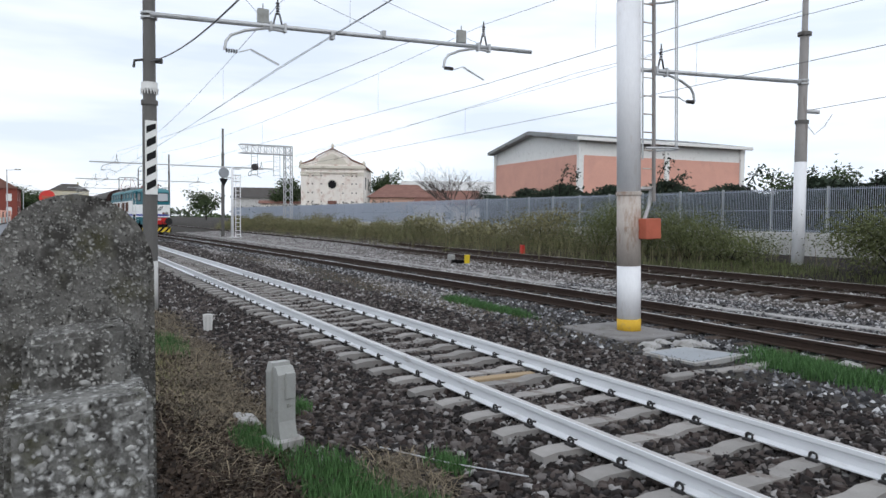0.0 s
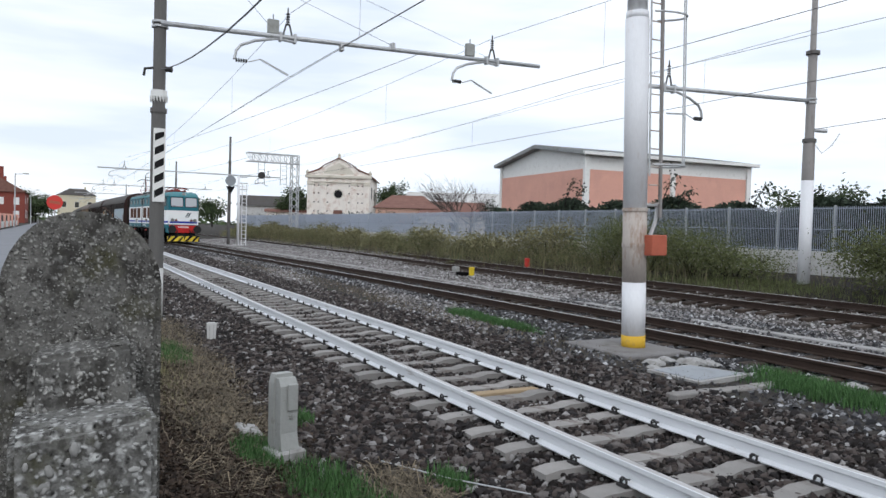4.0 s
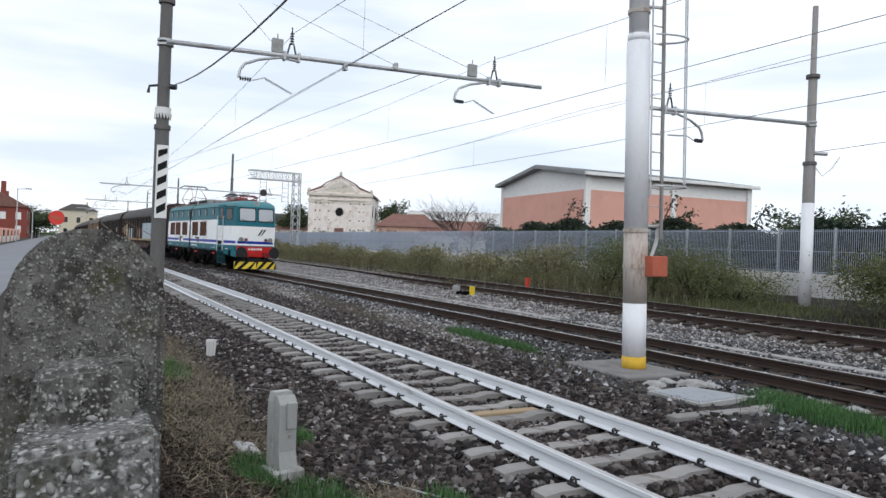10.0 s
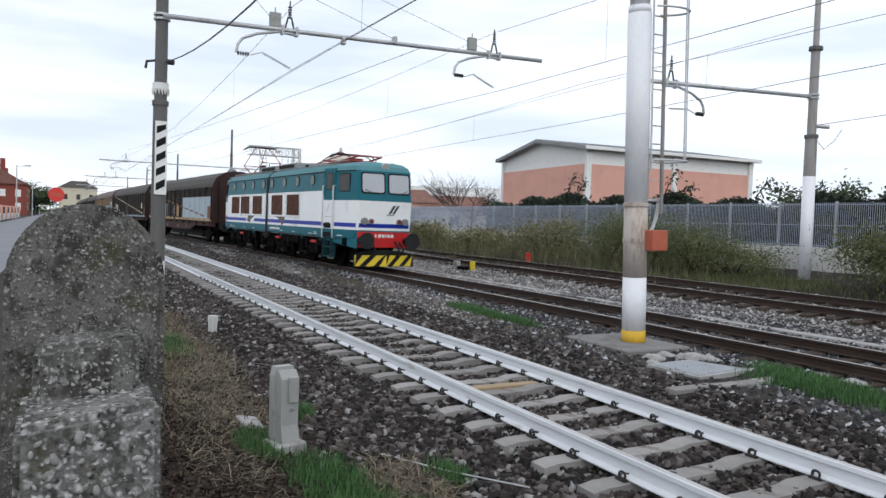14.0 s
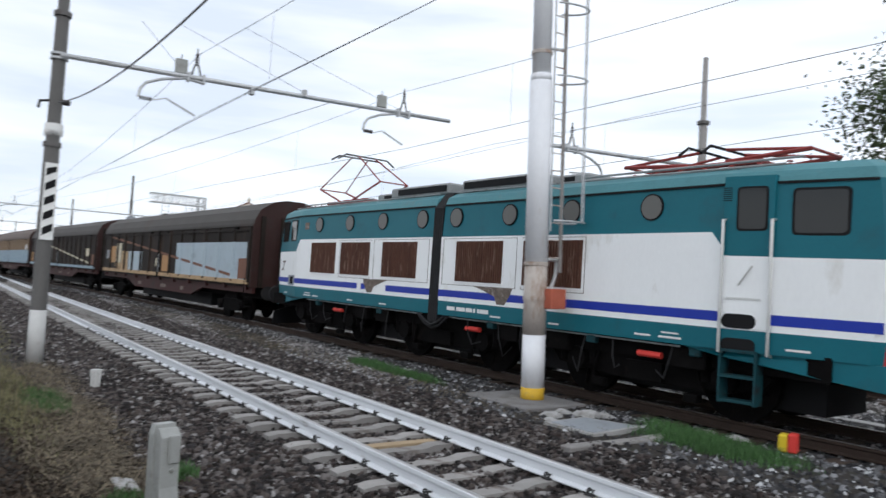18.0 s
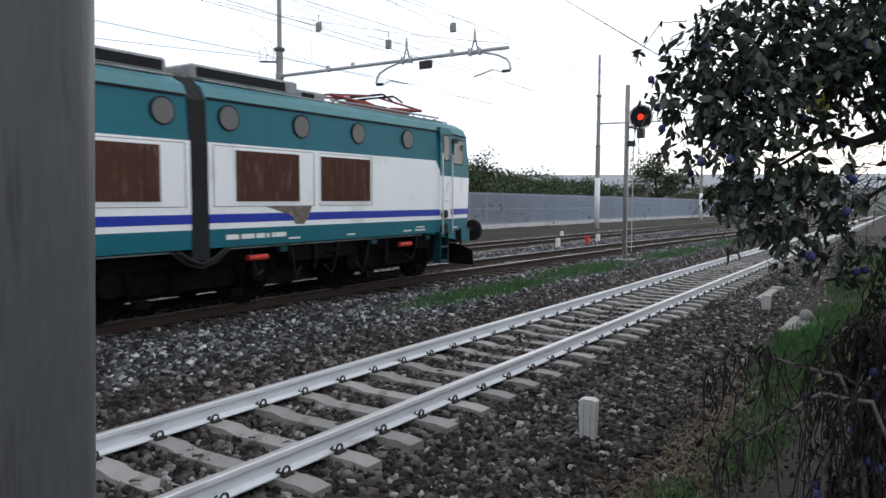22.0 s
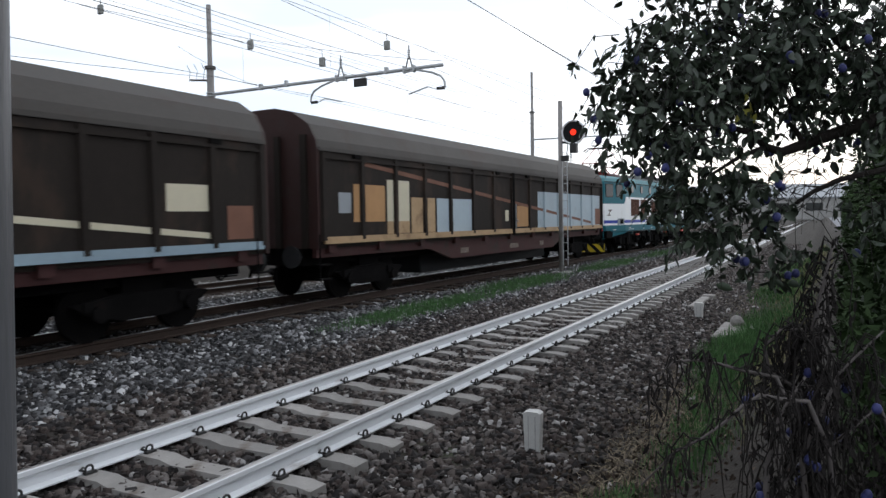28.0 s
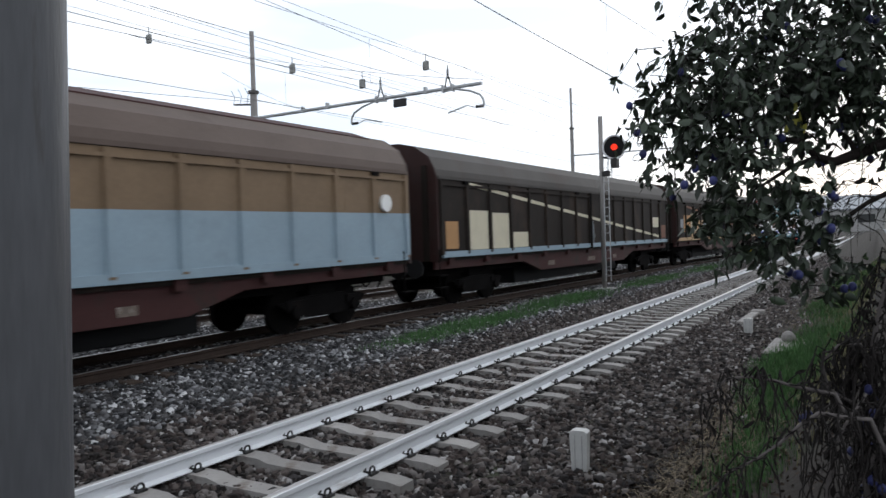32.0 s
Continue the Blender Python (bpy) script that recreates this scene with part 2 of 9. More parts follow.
M["concrete_dark"] = mat("concrete_dark", (0.19, 0.182, 0.178), 0.9, var=0.25, scale=2.5, fine=60, bump=0.35, stain=(0.12, 0.11, 0.1), stain_amt=0.3, stain_scale=2)
M["concrete_pale"] = mat("concrete_pale", (0.52, 0.515, 0.50), 0.85, var=0.18, scale=2.5, fine=60, bump=0.3, stain=(0.33, 0.31, 0.28), stain_amt=0.25, stain_scale=1.5)
M["grey_plastic"] = mat("grey_plastic", (0.31, 0.315, 0.30), 0.6, var=0.12, scale=5, bump=0.15, stain=(0.2, 0.19, 0.17), stain_amt=0.2, stain_scale=6)
M["red_box"] = mat("red_box", (0.42, 0.11, 0.065), 0.65, var=0.2, scale=6, bump=0.2)
M["red_signal"] = mat("red_signal", (0.62, 0.05, 0.04), 0.5, var=0.12, bump=0.1)
M["yellow_signal"] = mat("yellow_signal", (0.65, 0.48, 0.03), 0.5, var=0.12, bump=0.1)
M["loco_green"] = mat("loco_green", (0.003, 0.12, 0.155), 0.5, var=0.12, scale=1.2, fine=25, bump=0.06, spec=0.3, stain=(0.01, 0.095, 0.12), stain_amt=0.15, stain_scale=1.5, bdist=0.02)
M["loco_step"] = mat("loco_step", (0.004, 0.045, 0.055), 0.7, var=0.3, scale=6, bump=0.2, stain=(0.012, 0.012, 0.012), stain_amt=0.3, stain_scale=6)
M["loco_roof"] = mat("loco_roof", (0.07, 0.21, 0.235), 0.6, var=0.2, scale=1.5, fine=25, bump=0.1, stain=(0.12, 0.17, 0.17), stain_amt=0.2, stain_scale=1.5)
M["loco_white"] = mat("loco_white", (0.84, 0.85, 0.845), 0.45, var=0.06, scale=1.0, fine=25, bump=0.05, spec=0.4, stain=(0.6, 0.58, 0.53), stain_amt=0.12, stain_scale=1.6, stretch=(1, 1, 0.4))
M["loco_blue"] = mat("loco_blue", (0.012, 0.035, 0.33), 0.45, var=0.1, bump=0.05)
M["loco_red"] = mat("loco_red", (0.52, 0.025, 0.025), 0.45, var=0.12, bump=0.05)
M["grille_rust"] = mat("grille_rust", (0.10, 0.043, 0.028), 0.8, var=0.5, scale=3, fine=40, bump=0.3, stretch=(3, 1, 0.4), stain=(0.26, 0.17, 0.13), stain_amt=0.22, stain_scale=4)
M["panto_red"] = mat("panto_red", (0.23, 0.035, 0.03), 0.6, var=0.3, bump=0.1)
M["grey_roofgear"] = mat("grey_roofgear", (0.27, 0.28, 0.28), 0.7, var=0.25, scale=2, bump=0.2, stain=(0.12, 0.10, 0.09), stain_amt=0.3, stain_scale=2)
M["peeled"] = mat("peeled", (0.15, 0.12, 0.10), 0.85, var=0.5, scale=8, fine=50, bump=0.4, stain=(0.33, 0.29, 0.26), stain_amt=0.25, stain_scale=10)
M["rubber"] = mat("rubber", (0.016, 0.016, 0.017), 0.8, var=0.3, scale=3, bump=0.3)
M["chrome"] = mat("chrome", (0.62, 0.62, 0.60), 0.3, metal=0.8, var=0.1, bump=0.05)
M["wagon_brown"] = mat("wagon_brown", (0.018, 0.0135, 0.011), 0.7, var=0.35, scale=1.2, fine=20, bump=0.15, stain=(0.04, 0.026, 0.019), stain_amt=0.25, stain_scale=1.2, stretch=(1, 1, 0.5), spec=0.15)
M["wagon_roof"] = mat("wagon_roof", (0.058, 0.052, 0.047), 0.7, var=0.25, scale=0.8, fine=20, bump=0.15, stain=(0.055, 0.04, 0.034), stain_amt=0.3, stain_scale=0.7)
M["wagon_red"] = mat("wagon_red", (0.048, 0.015, 0.014), 0.7, var=0.35, scale=1.5, fine=20, bump=0.2, stain=(0.03, 0.0188, 0.015), stain_amt=0.3, stain_scale=1.5)
M["wagon_grey"] = mat("wagon_grey", (0.27, 0.29, 0.31), 0.6, var=0.12, scale=1.5, bump=0.1, stain=(0.17, 0.17, 0.17), stain_amt=0.2, stain_scale=2)
M["wagon_tan"] = mat("wagon_tan", (0.185, 0.125, 0.075), 0.65, var=0.25, scale=1.2, fine=20, bump=0.15, stain=(0.14, 0.094, 0.06), stain_amt=0.15, stain_scale=1.0)
M["wagon_taupe"] = mat("wagon_taupe", (0.098, 0.07, 0.057), 0.65, var=0.25, scale=1.0, fine=20, bump=0.15, stain=(0.075, 0.05, 0.038), stain_amt=0.2, stain_scale=0.8)
M["wagon_blue"] = mat("wagon_blue", (0.25, 0.33, 0.385), 0.6, var=0.15, scale=1.2, fine=20, bump=0.12, stain=(0.21, 0.27, 0.31), stain_amt=0.15, stain_scale=1.0)
M["wagon_end"] = mat("wagon_end", (0.034, 0.014, 0.012), 0.7, var=0.35, scale=1.5, fine=20, bump=0.2, stain=(0.03, 0.02, 0.018), stain_amt=0.3, stain_scale=1.5)
M["wagon_sand"] = mat("wagon_sand", (0.4, 0.27, 0.15), 0.7, var=0.25, scale=1.5, fine=20, bump=0.1, stain=(0.22, 0.14, 0.08), stain_amt=0.25, stain_scale=2)
M["wagon_orange"] = mat("wagon_orange", (0.4, 0.22, 0.095), 0.65, var=0.2, scale=2, bump=0.1)
M["wagon_cream"] = mat("wagon_cream", (0.56, 0.51, 0.38), 0.6, var=0.15, scale=2, bump=0.1)
M["lamp_amber"] = mat("lamp_amber", (0.6, 0.3, 0.05), 0.4, bump=0, emis=(1.0, 0.42, 0.08), emis_s=3.0)
M["lamp_white"] = mat("lamp_white", (0.8, 0.8, 0.75), 0.4, bump=0, emis=(1.0, 0.95, 0.85), emis_s=4.0)
M["weeds_green"] = mat("weeds_green", (0.125, 0.14, 0.06), 0.85, var=0.4, scale=0.5, fine=8, bump=0, island=0.45)
M["pebble"] = mat("pebble", (0.31, 0.305, 0.29), 0.85, var=0.3, scale=20, fine=120, bump=0.2, rnd=0.4)
M["lamp_red"] = mat("lamp_red", (0.5, 0.03, 0.012), 0.4, bump=0, emis=(1.0, 0.03, 0.008), emis_s=1.3)
M["brick_wall"] = mat("brick_wall", (0.66, 0.36, 0.285), 0.9, var=0.14, scale=0.4, fine=12, bump=0.2, stain=(0.6, 0.33, 0.265), stain_amt=0.3, stain_scale=0.5)
M["brick_old"] = mat("brick_old", (0.78, 0.73, 0.67), 0.9, var=0.16, scale=0.8, fine=10, bump=0.3, stain=(0.56, 0.43, 0.36), stain_amt=0.3, stain_scale=0.9)
M["plaster_pink"] = mat("plaster_pink", (0.62, 0.4, 0.31), 0.9, var=0.15, scale=0.8, bump=0.2)
M["plaster"] = mat("plaster", (0.62, 0.58, 0.50), 0.9, var=0.12, scale=0.8, bump=0.2, stain=(0.42, 0.37, 0.31), stain_amt=0.25, stain_scale=0.8)
M["plaster_red"] = mat("plaster_red", (0.22, 0.06, 0.045), 0.9, var=0.12, scale=0.8, bump=0.2)
M["roof_tile"] = mat("roof_tile", (0.19, 0.098, 0.078), 0.9, var=0.35, scale=1.5, fine=14, bump=0.5, bscale=9, bdist=0.05)
M["fence_metal"] = mat("fence_metal", (0.36, 0.40, 0.47), 0.6, metal=0.1, var=0.12, scale=1, bump=0.1, rnd=0.05)
M["asphalt"] = mat("asphalt", (0.19, 0.195, 0.21), 0.9, var=0.2, scale=0.7, fine=80, bump=0.25)
M["bark"] = mat("bark", (0.02, 0.017, 0.015), 0.95, var=0.4, scale=8, fine=50, bump=0.7, stretch=(1, 1, 0.3), spec=0.1)
M["twig"] = mat("twig", (0.017, 0.014, 0.013), 0.95, var=0.4, scale=12, fine=50, bump=0.4)
M["leaf_dark"] = mat("leaf_dark", (0.03, 0.043, 0.026), 0.45, var=0.3, scale=3, fine=30, bump=0.1, island=0.5, spec=0.4)
M["leaf_far"] = mat("leaf_far", (0.05, 0.075, 0.03), 0.7, var=0.4, scale=0.6, fine=6, bump=0.1, island=0.5)
M["leaf_verge"] = mat("leaf_verge", (0.03, 0.052, 0.019), 0.7, var=0.4, scale=0.8, fine=8, bump=0.1, island=0.5, spec=0.15)
M["ivy"] = mat("ivy", (0.036, 0.05, 0.034), 0.7, var=0.4, scale=1, fine=10, bump=0.1, island=0.5, spec=0.15)
M["grass"] = mat("grass", (0.06, 0.135, 0.043), 0.8, var=0.3, scale=1.0, fine=10, bump=0, island=0.45)
M["weeds"] = mat("weeds", (0.2, 0.187, 0.1), 0.85, var=0.4, scale=0.35, fine=6, bump=0, island=0.4)
M["straw"] = mat("straw", (0.13, 0.105, 0.072), 0.9, var=0.5, scale=1.6, fine=12, bump=0, island=0.85)
M["bark_grey"] = mat("bark_grey", (0.11, 0.098, 0.094), 0.95, var=0.4, scale=10, fine=60, bump=0.5, stretch=(1, 1, 0.4), spec=0.1)
M["leaf_yellow"] = mat("leaf_yellow", (0.42, 0.4, 0.08), 0.6, var=0.2, scale=20, bump=0.1)
M["litter"] = mat("litter", (0.05, 0.036, 0.027), 0.9, var=0.4, scale=2, fine=20, bump=0, island=0.7)
M["plum"] = mat("plum", (0.035, 0.04, 0.13), 0.45, var=0.3, scale=20, bump=0.05, rnd=0.3)


def aggregate(name, matrix, pale, dark, size, share, crust, moss=(0.05, 0.048, 0.02)):
    """Exposed-aggregate concrete: pebbles of two sizes in a pitted matrix, with moss stains."""
    m = mat(name, matrix, 0.95, var=0.9, scale=9, fine=160, bump=0.0, stain=moss, stain_amt=0.3, stain_scale=7)
    n, l = m.node_tree.nodes, m.node_tree.links
    b = n["Principled BSDF"]
    base = b.inputs["Base Color"].links[0].from_socket
    tc = n.new("ShaderNodeTexCoord")
    wob = n.new("ShaderNodeTexNoise")
    wob.inputs["Scale"].default_value = 65
    wob.inputs["Detail"].default_value = 4
    mixv = n.new("ShaderNodeMixRGB")
    mixv.inputs[0].default_value = 0.016
    l.new(tc.outputs["Object"], wob.inputs["Vector"])
    l.new(tc.outputs["Object"], mixv.inputs[1])
    l.new(wob.outputs["Color"], mixv.inputs[2])
    patch = n.new("ShaderNodeTexNoise")
    patch.inputs["Scale"].default_value = 22
    patch.inputs["Detail"].default_value = 5
    l.new(tc.outputs["Object"], patch.inputs["Vector"])
    # dark grime in blotches, and thin pale lichen crusts
    for sc, lo, hi, col, amt in ((13, 0.50, 0.60, (0.028, 0.025, 0.022), 0.8), (31, 0.57, 0.64, (0.30, 0.30, 0.285), crust), (47, 0.53, 0.6, (0.03, 0.028, 0.025), 0.55)):
        blot = n.new("ShaderNodeTexNoise")
        blot.inputs["Scale"].default_value = sc
        blot.inputs["Detail"].default_value = 7
        blot.inputs["Roughness"].default_value = 0.65
        l.new(tc.outputs["Object"], blot.inputs["Vector"])
        cut = n.new("ShaderNodeMapRange")
        cut.inputs["From Min"].default_value = lo
        cut.inputs["From Max"].default_value = hi
        cut.inputs["To Max"].default_value = amt
        l.new(blot.outputs["Fac"], cut.inputs["Value"])
        mb = n.new("ShaderNodeMixRGB")
        mb.inputs[2].default_value = (*col, 1)
        l.new(cut.outputs[0], mb.inputs[0])
        l.new(base, mb.inputs[1])
        base = mb.outputs[0]
    height = None
    for k, (sc, lim, col, sh) in enumerate(((size, 0.42, pale, share), (size * 2.0, 0.45, pale, share * 1.1), (size * 1.7, 0.42, dark, share * 0.5))):
        v = n.new("ShaderNodeTexVoronoi")
        v.inputs["Scale"].default_value = sc
        l.new(mixv.outputs[0], v.inputs["Vector"])
        sep = n.new("ShaderNodeSeparateColor")
        l.new(v.outputs["Color"], sep.inputs[0])
        pick = n.new("ShaderNodeMath")
        pick.operation = "MULTIPLY_ADD"
        pick.inputs[1].default_value = 2.2
        l.new(patch.outputs["Fac"], pick.inputs[0])
        l.new(sep.outputs[k], pick.inputs[2])
        gt = n.new("ShaderNodeMath")
        gt.operation = "GREATER_THAN"
        gt.inputs[1].default_value = 2.05 - sh
        l.new(pick.outputs[0], gt.inputs[0])
        edge = n.new("ShaderNodeMapRange")
        edge.inputs["From Min"].default_value = lim
        edge.inputs["From Max"].default_value = lim - 0.3
        l.new(v.outputs["Distance"], edge.inputs["Value"])
        f = n.new("ShaderNodeMath")
        f.operation = "MULTIPLY"
        l.new(gt.outputs[0], f.inputs[0])
        l.new(edge.outputs[0], f.inputs[1])
        tone = n.new("ShaderNodeMixRGB")
        tone.inputs[1].default_value = (*[c * 0.55 for c in col], 1)
        tone.inputs[2].default_value = (*col, 1)
        l.new(sep.outputs[(k + 1) % 3], tone.inputs[0])
        mx = n.new("ShaderNodeMixRGB")
        l.new(f.outputs[0], mx.inputs[0])
        l.new(base, mx.inputs[1])
        l.new(tone.outputs[0], mx.inputs[2])
        base = mx.outputs[0]
        if k < 2:
            if height is None:
                height = f.outputs[0]
            else:
                ad = n.new("ShaderNodeMath")
                ad.operation = "ADD"
                l.new(height, ad.inputs[0])
                l.new(f.outputs[0], ad.inputs[1])
                height = ad.outputs[0]
    ad = n.new("ShaderNodeMath")
    ad.operation = "MULTIPLY_ADD"
    ad.inputs[1].default_value = 1.6
    l.new(wob.outputs["Fac"], ad.inputs[0])
    l.new(height, ad.inputs[2])
    bp = n.new("ShaderNodeBump")
    bp.inputs["Strength"].default_value = 0.9
    bp.inputs["Distance"].default_value = 0.003
    l.new(ad.outputs[0], bp.inputs["Height"])
    l.new(bp.outputs[0], b.inputs["Normal"])
    l.new(base, b.inputs["Base Color"])
    return m


M["lichen_stone"] = aggregate("lichen_stone", (0.13, 0.125, 0.115), (0.44, 0.43, 0.4), (0.018, 0.016, 0.014), 84, 0.5, 0.3)
M["lichen_mid"] = aggregate("lichen_mid", (0.13, 0.126, 0.117), (0.52, 0.51, 0.48), (0.018, 0.016, 0.014), 58, 0.62, 0.6)
M["lichen_pale"] = aggregate("lichen_pale", (0.165, 0.162, 0.152), (0.58, 0.58, 0.56), (0.022, 0.02, 0.018), 40, 0.68, 0.8)


def glass(name, col=(0.05, 0.06, 0.06), rough=0.06):
    m = bpy.data.materials.new(name)
    m.use_nodes = True
    b = m.node_tree.nodes["Principled BSDF"]
    b.inputs["Base Color"].default_value = (*col, 1)
    b.inputs["Roughness"].default_value = rough
    b.inputs["Specular IOR Level"].default_value = 0.35
    return m


M["glass_dark"] = glass("glass_dark", (0.02, 0.022, 0.022))
M["glass_port"] = glass("glass_port", (0.12, 0.118, 0.11), 0.3)
# pale base colour stands in for the sky's reflection on the windscreens
M["glass_painted_sky"] = glass("glass_painted_sky", (0.42, 0.44, 0.46), 0.12)
M["lens_white"] = glass("lens_white", (0.22, 0.22, 0.2), 0.15)

# ---- mesh helpers ----
def obj(name, bm, material, parent=None, label="", smooth=False):
    me = bpy.data.meshes.new(name)
    bm.to_mesh(me)
    bm.free()
    return objm(name, me, material, parent, label, smooth)


def objm(name, me, material, parent=None, label="", smooth=False):
    if material is not None and not me.materials:
        me.materials.append(material)
    if smooth:
        me.polygons.foreach_set("use_smooth", [True] * len(me.polygons))
    ob = new(name, me)
    if parent is not None:
        ob.parent = parent
    if label:
        ob["label"] = label
    return ob


def part(name, bm, material, parent, label="", smooth=False):
    return obj(name, bm, material, parent, label, smooth)


def thing(name, label, category, group="", kind="", at=(0, 0, 0), rz=0):
    e = new(name)
    e.empty_display_size = 0.2
    e.matrix_world = pose(*at, 0, 0, rz)
    return tagged(e, label, category, group, kind)


def hexa(bm, p):
    """A block from eight corners: bottom four anticlockwise, then top four."""
    v = [bm.verts.new(q) for q in p]
    for f in ((3, 2, 1, 0), (4, 5, 6, 7), (0, 1, 5, 4), (1, 2, 6, 5), (2, 3, 7, 6), (3, 0, 4, 7)):
        bm.faces.new([v[i] for i in f])
    return v


def box(bm, x0, x1, y0, y1, z0, z1):
    return hexa(bm, [(x0, y0, z0), (x1, y0, z0), (x1, y1, z0), (x0, y1, z0), (x0, y0, z1), (x1, y0, z1), (x1, y1, z1), (x0, y1, z1)])


def bbox(x0, x1, y0, y1, z0, z1, b=0.0, seg=1):
    """A new bmesh with one block, its edges bevelled by b."""
    bm = bmesh.new()
    box(bm, x0, x1, y0, y1, z0, z1)
    if b:
        bmesh.ops.bevel(bm, geom=bm.edges[:], offset=b, segments=seg, affect="EDGES", profile=0.5)
    return bm


def tube(bm, pts, radii, n=8, caps=True):
    """A round bar along points, with a radius for each."""
    if not hasattr(radii, "__len__"):
        radii = [radii] * len(pts)
    pts = [Vector(p) for p in pts]
    rings = []
    side = None
    for i, p in enumerate(pts):
        d = (pts[min(i + 1, len(pts) - 1)] - pts[max(i - 1, 0)]).normalized()
        if side is None:
            side = d.orthogonal().normalized()
        side = (side - d * side.dot(d))
        side = side.normalized() if side.length > 1e-6 else d.orthogonal().normalized()
        up = d.cross(side)
        rings.append([bm.verts.new(p + (side * math.cos(2 * math.pi * k / n) + up * math.sin(2 * math.pi * k / n)) * radii[i]) for k in range(n)])
    for a, b in zip(rings, rings[1:]):
        for k in range(n):
            bm.faces.new((a[k], a[(k + 1) % n], b[(k + 1) % n], b[k]))
    if caps:
        bm.faces.new(rings[0][::-1])
        bm.faces.new(rings[-1])


def extrude_x(bm, prof, x0, x1, caps=True):
    """A prism along x from a closed outline of (y, z)."""
    a = [bm.verts.new((x0, y, z)) for y, z in prof]
    b = [bm.verts.new((x1, y, z)) for y, z in prof]
    k = len(prof)
    for i in range(k):
        bm.faces.new((a[i], a[(i + 1) % k], b[(i + 1) % k], b[i]))
    if caps:
        bm.faces.new(a[::-1])
        bm.faces.new(b)
    bmesh.ops.recalc_face_normals(bm, faces=bm.faces[:])


def prism(bm, prof, axis, d0, d1):
    """A prism along an axis ('x', 'y', 'z') from an outline in the other two coordinates."""
    def P(u, v, d):
        return {"x": (d, u, v), "y": (u, d, v), "z": (u, v, d)}[axis]
    a = [bm.verts.new(P(u, v, d0)) for u, v in prof]
    b = [bm.verts.new(P(u, v, d1)) for u, v in prof]
    k = len(prof)
    fs = [bm.faces.new((a[i], a[(i + 1) % k], b[(i + 1) % k], b[i])) for i in range(k)]
    fs.append(bm.faces.new(a[::-1]))
    fs.append(bm.faces.new(b))
    bmesh.ops.recalc_face_normals(bm, faces=fs)


def disc_y(bm, x, z, y0, y1, r, n=20, r1=None):
    prism(bm, [(x + r * math.cos(2 * math.pi * k / n), z + r * math.sin(2 * math.pi * k / n)) for k in range(n)], "y", y0, y1)


def mesh_np(name, verts, faces):
    me = bpy.data.meshes.new(name)
    me.vertices.add(len(verts))
    me.vertices.foreach_set("co", np.asarray(verts, np.float32).ravel())
    k = faces.shape[1]
    me.loops.add(faces.size)
    me.loops.foreach_set("vertex_index", faces.astype(np.int32).ravel())
    me.polygons.add(len(faces))
    me.polygons.foreach_set("loop_start", np.arange(0, faces.size, k, dtype=np.int32))
    me.update(calc_edges=True)
    me.validate()
    return me


# ---- ground ----
Y2, Y3, YF = 6.1, 11.75, 16.4
rng = np.random.default_rng(7)
GP = [(-900, 0.45), (-9.6, 0.5), (-5.0, 0.55), (-4.62, 0.52), (-4.3, 0.1), (-3.8, -0.25), (-2.9, -0.34), (-1.9, -0.315), (-1.3, -0.275), (-1.15, -0.25), (1.15, -0.25), (1.6, -0.215), (2.4, -0.14), (4.3, -0.14), (4.8, -0.21),
      (7.4, -0.21), (8.0, -0.16), (10.2, -0.16), (10.6, -0.20), (12.9, -0.20), (13.4, -0.1), (14.3, 0.35), (15.2, 0.62), (16.2, 0.7), (22, 0.7), (900, 0.7)]


# the middle track swings away from the near one; the far track bends off on its own slight rise
TX = [-400, -335, -170, -130, -100, -80, -60, -42, -30, -20, -14, -8, 0, 8, 20, 28, 36, 45, 55, 65, 80, 100, 130, 150, 500]
TY = [0, 0, 0, 0.2, 0.85, 1.65, 2.8, 3.98, 4.73, 5.2, 5.47, 5.75, 6.02, 6.12, 6.12, 5.95, 5.72, 5.36, 4.8, 4.1, 3.1, 1.9, 0.6, 0, 0]
TZ = [(-400, 0), (-110, 0.05), (-80, 0.18), (-60, 0.22), (-42, 0.2), (-30, 0.13), (-20, 0.1), (-10, 0.06), (0, 0), (6, 0), (18, 0.1), (60, 0.1), (90, 0), (500, 0)]


def ty(x):
    return np.mean([np.interp(np.asarray(x) + o, TX, TY) for o in np.linspace(-4, 4, 9)], 0)


def z2(x):
    return np.interp(x, [a for a, _ in TZ], [b for _, b in TZ])


def y3(x):
    return np.mean([np.interp(np.asarray(x) + o, [-400, -60, -42, -27, -12, -4, 0, 500], [13.5, 13.5, 13.2, 12.35, 12.0, 11.75, 11.7, 11.7]) for o in np.linspace(-4, 4, 9)], 0)


def z3(x):
    return np.interp(x, [-400, 0, 14, 500], [0.22, 0.22, 0.0, 0.0])


def gz(x, y):
    g = np.interp(y, [a for a, _ in GP], [b for _, b in GP])
    g = g + z2(x) * np.exp(-((y - ty(x)) / 1.9) ** 2) + z3(x) * np.clip((y - 9.6) / 2.6, 0, 1) * np.clip((15.2 - y) / 1.4, 0, 1)
    g = g - 0.33 * np.clip((x - 5) / 20, 0, 1) * np.clip((y - 13.3) / 2, 0, 1)
    return g + 0.018 * np.sin(x * 0.9 + y * 1.7) * np.sin(y * 2.3 - x * 0.37) + 0.012 * np.sin(x * 3.1 + 1.0) * np.sin(y * 4.2)


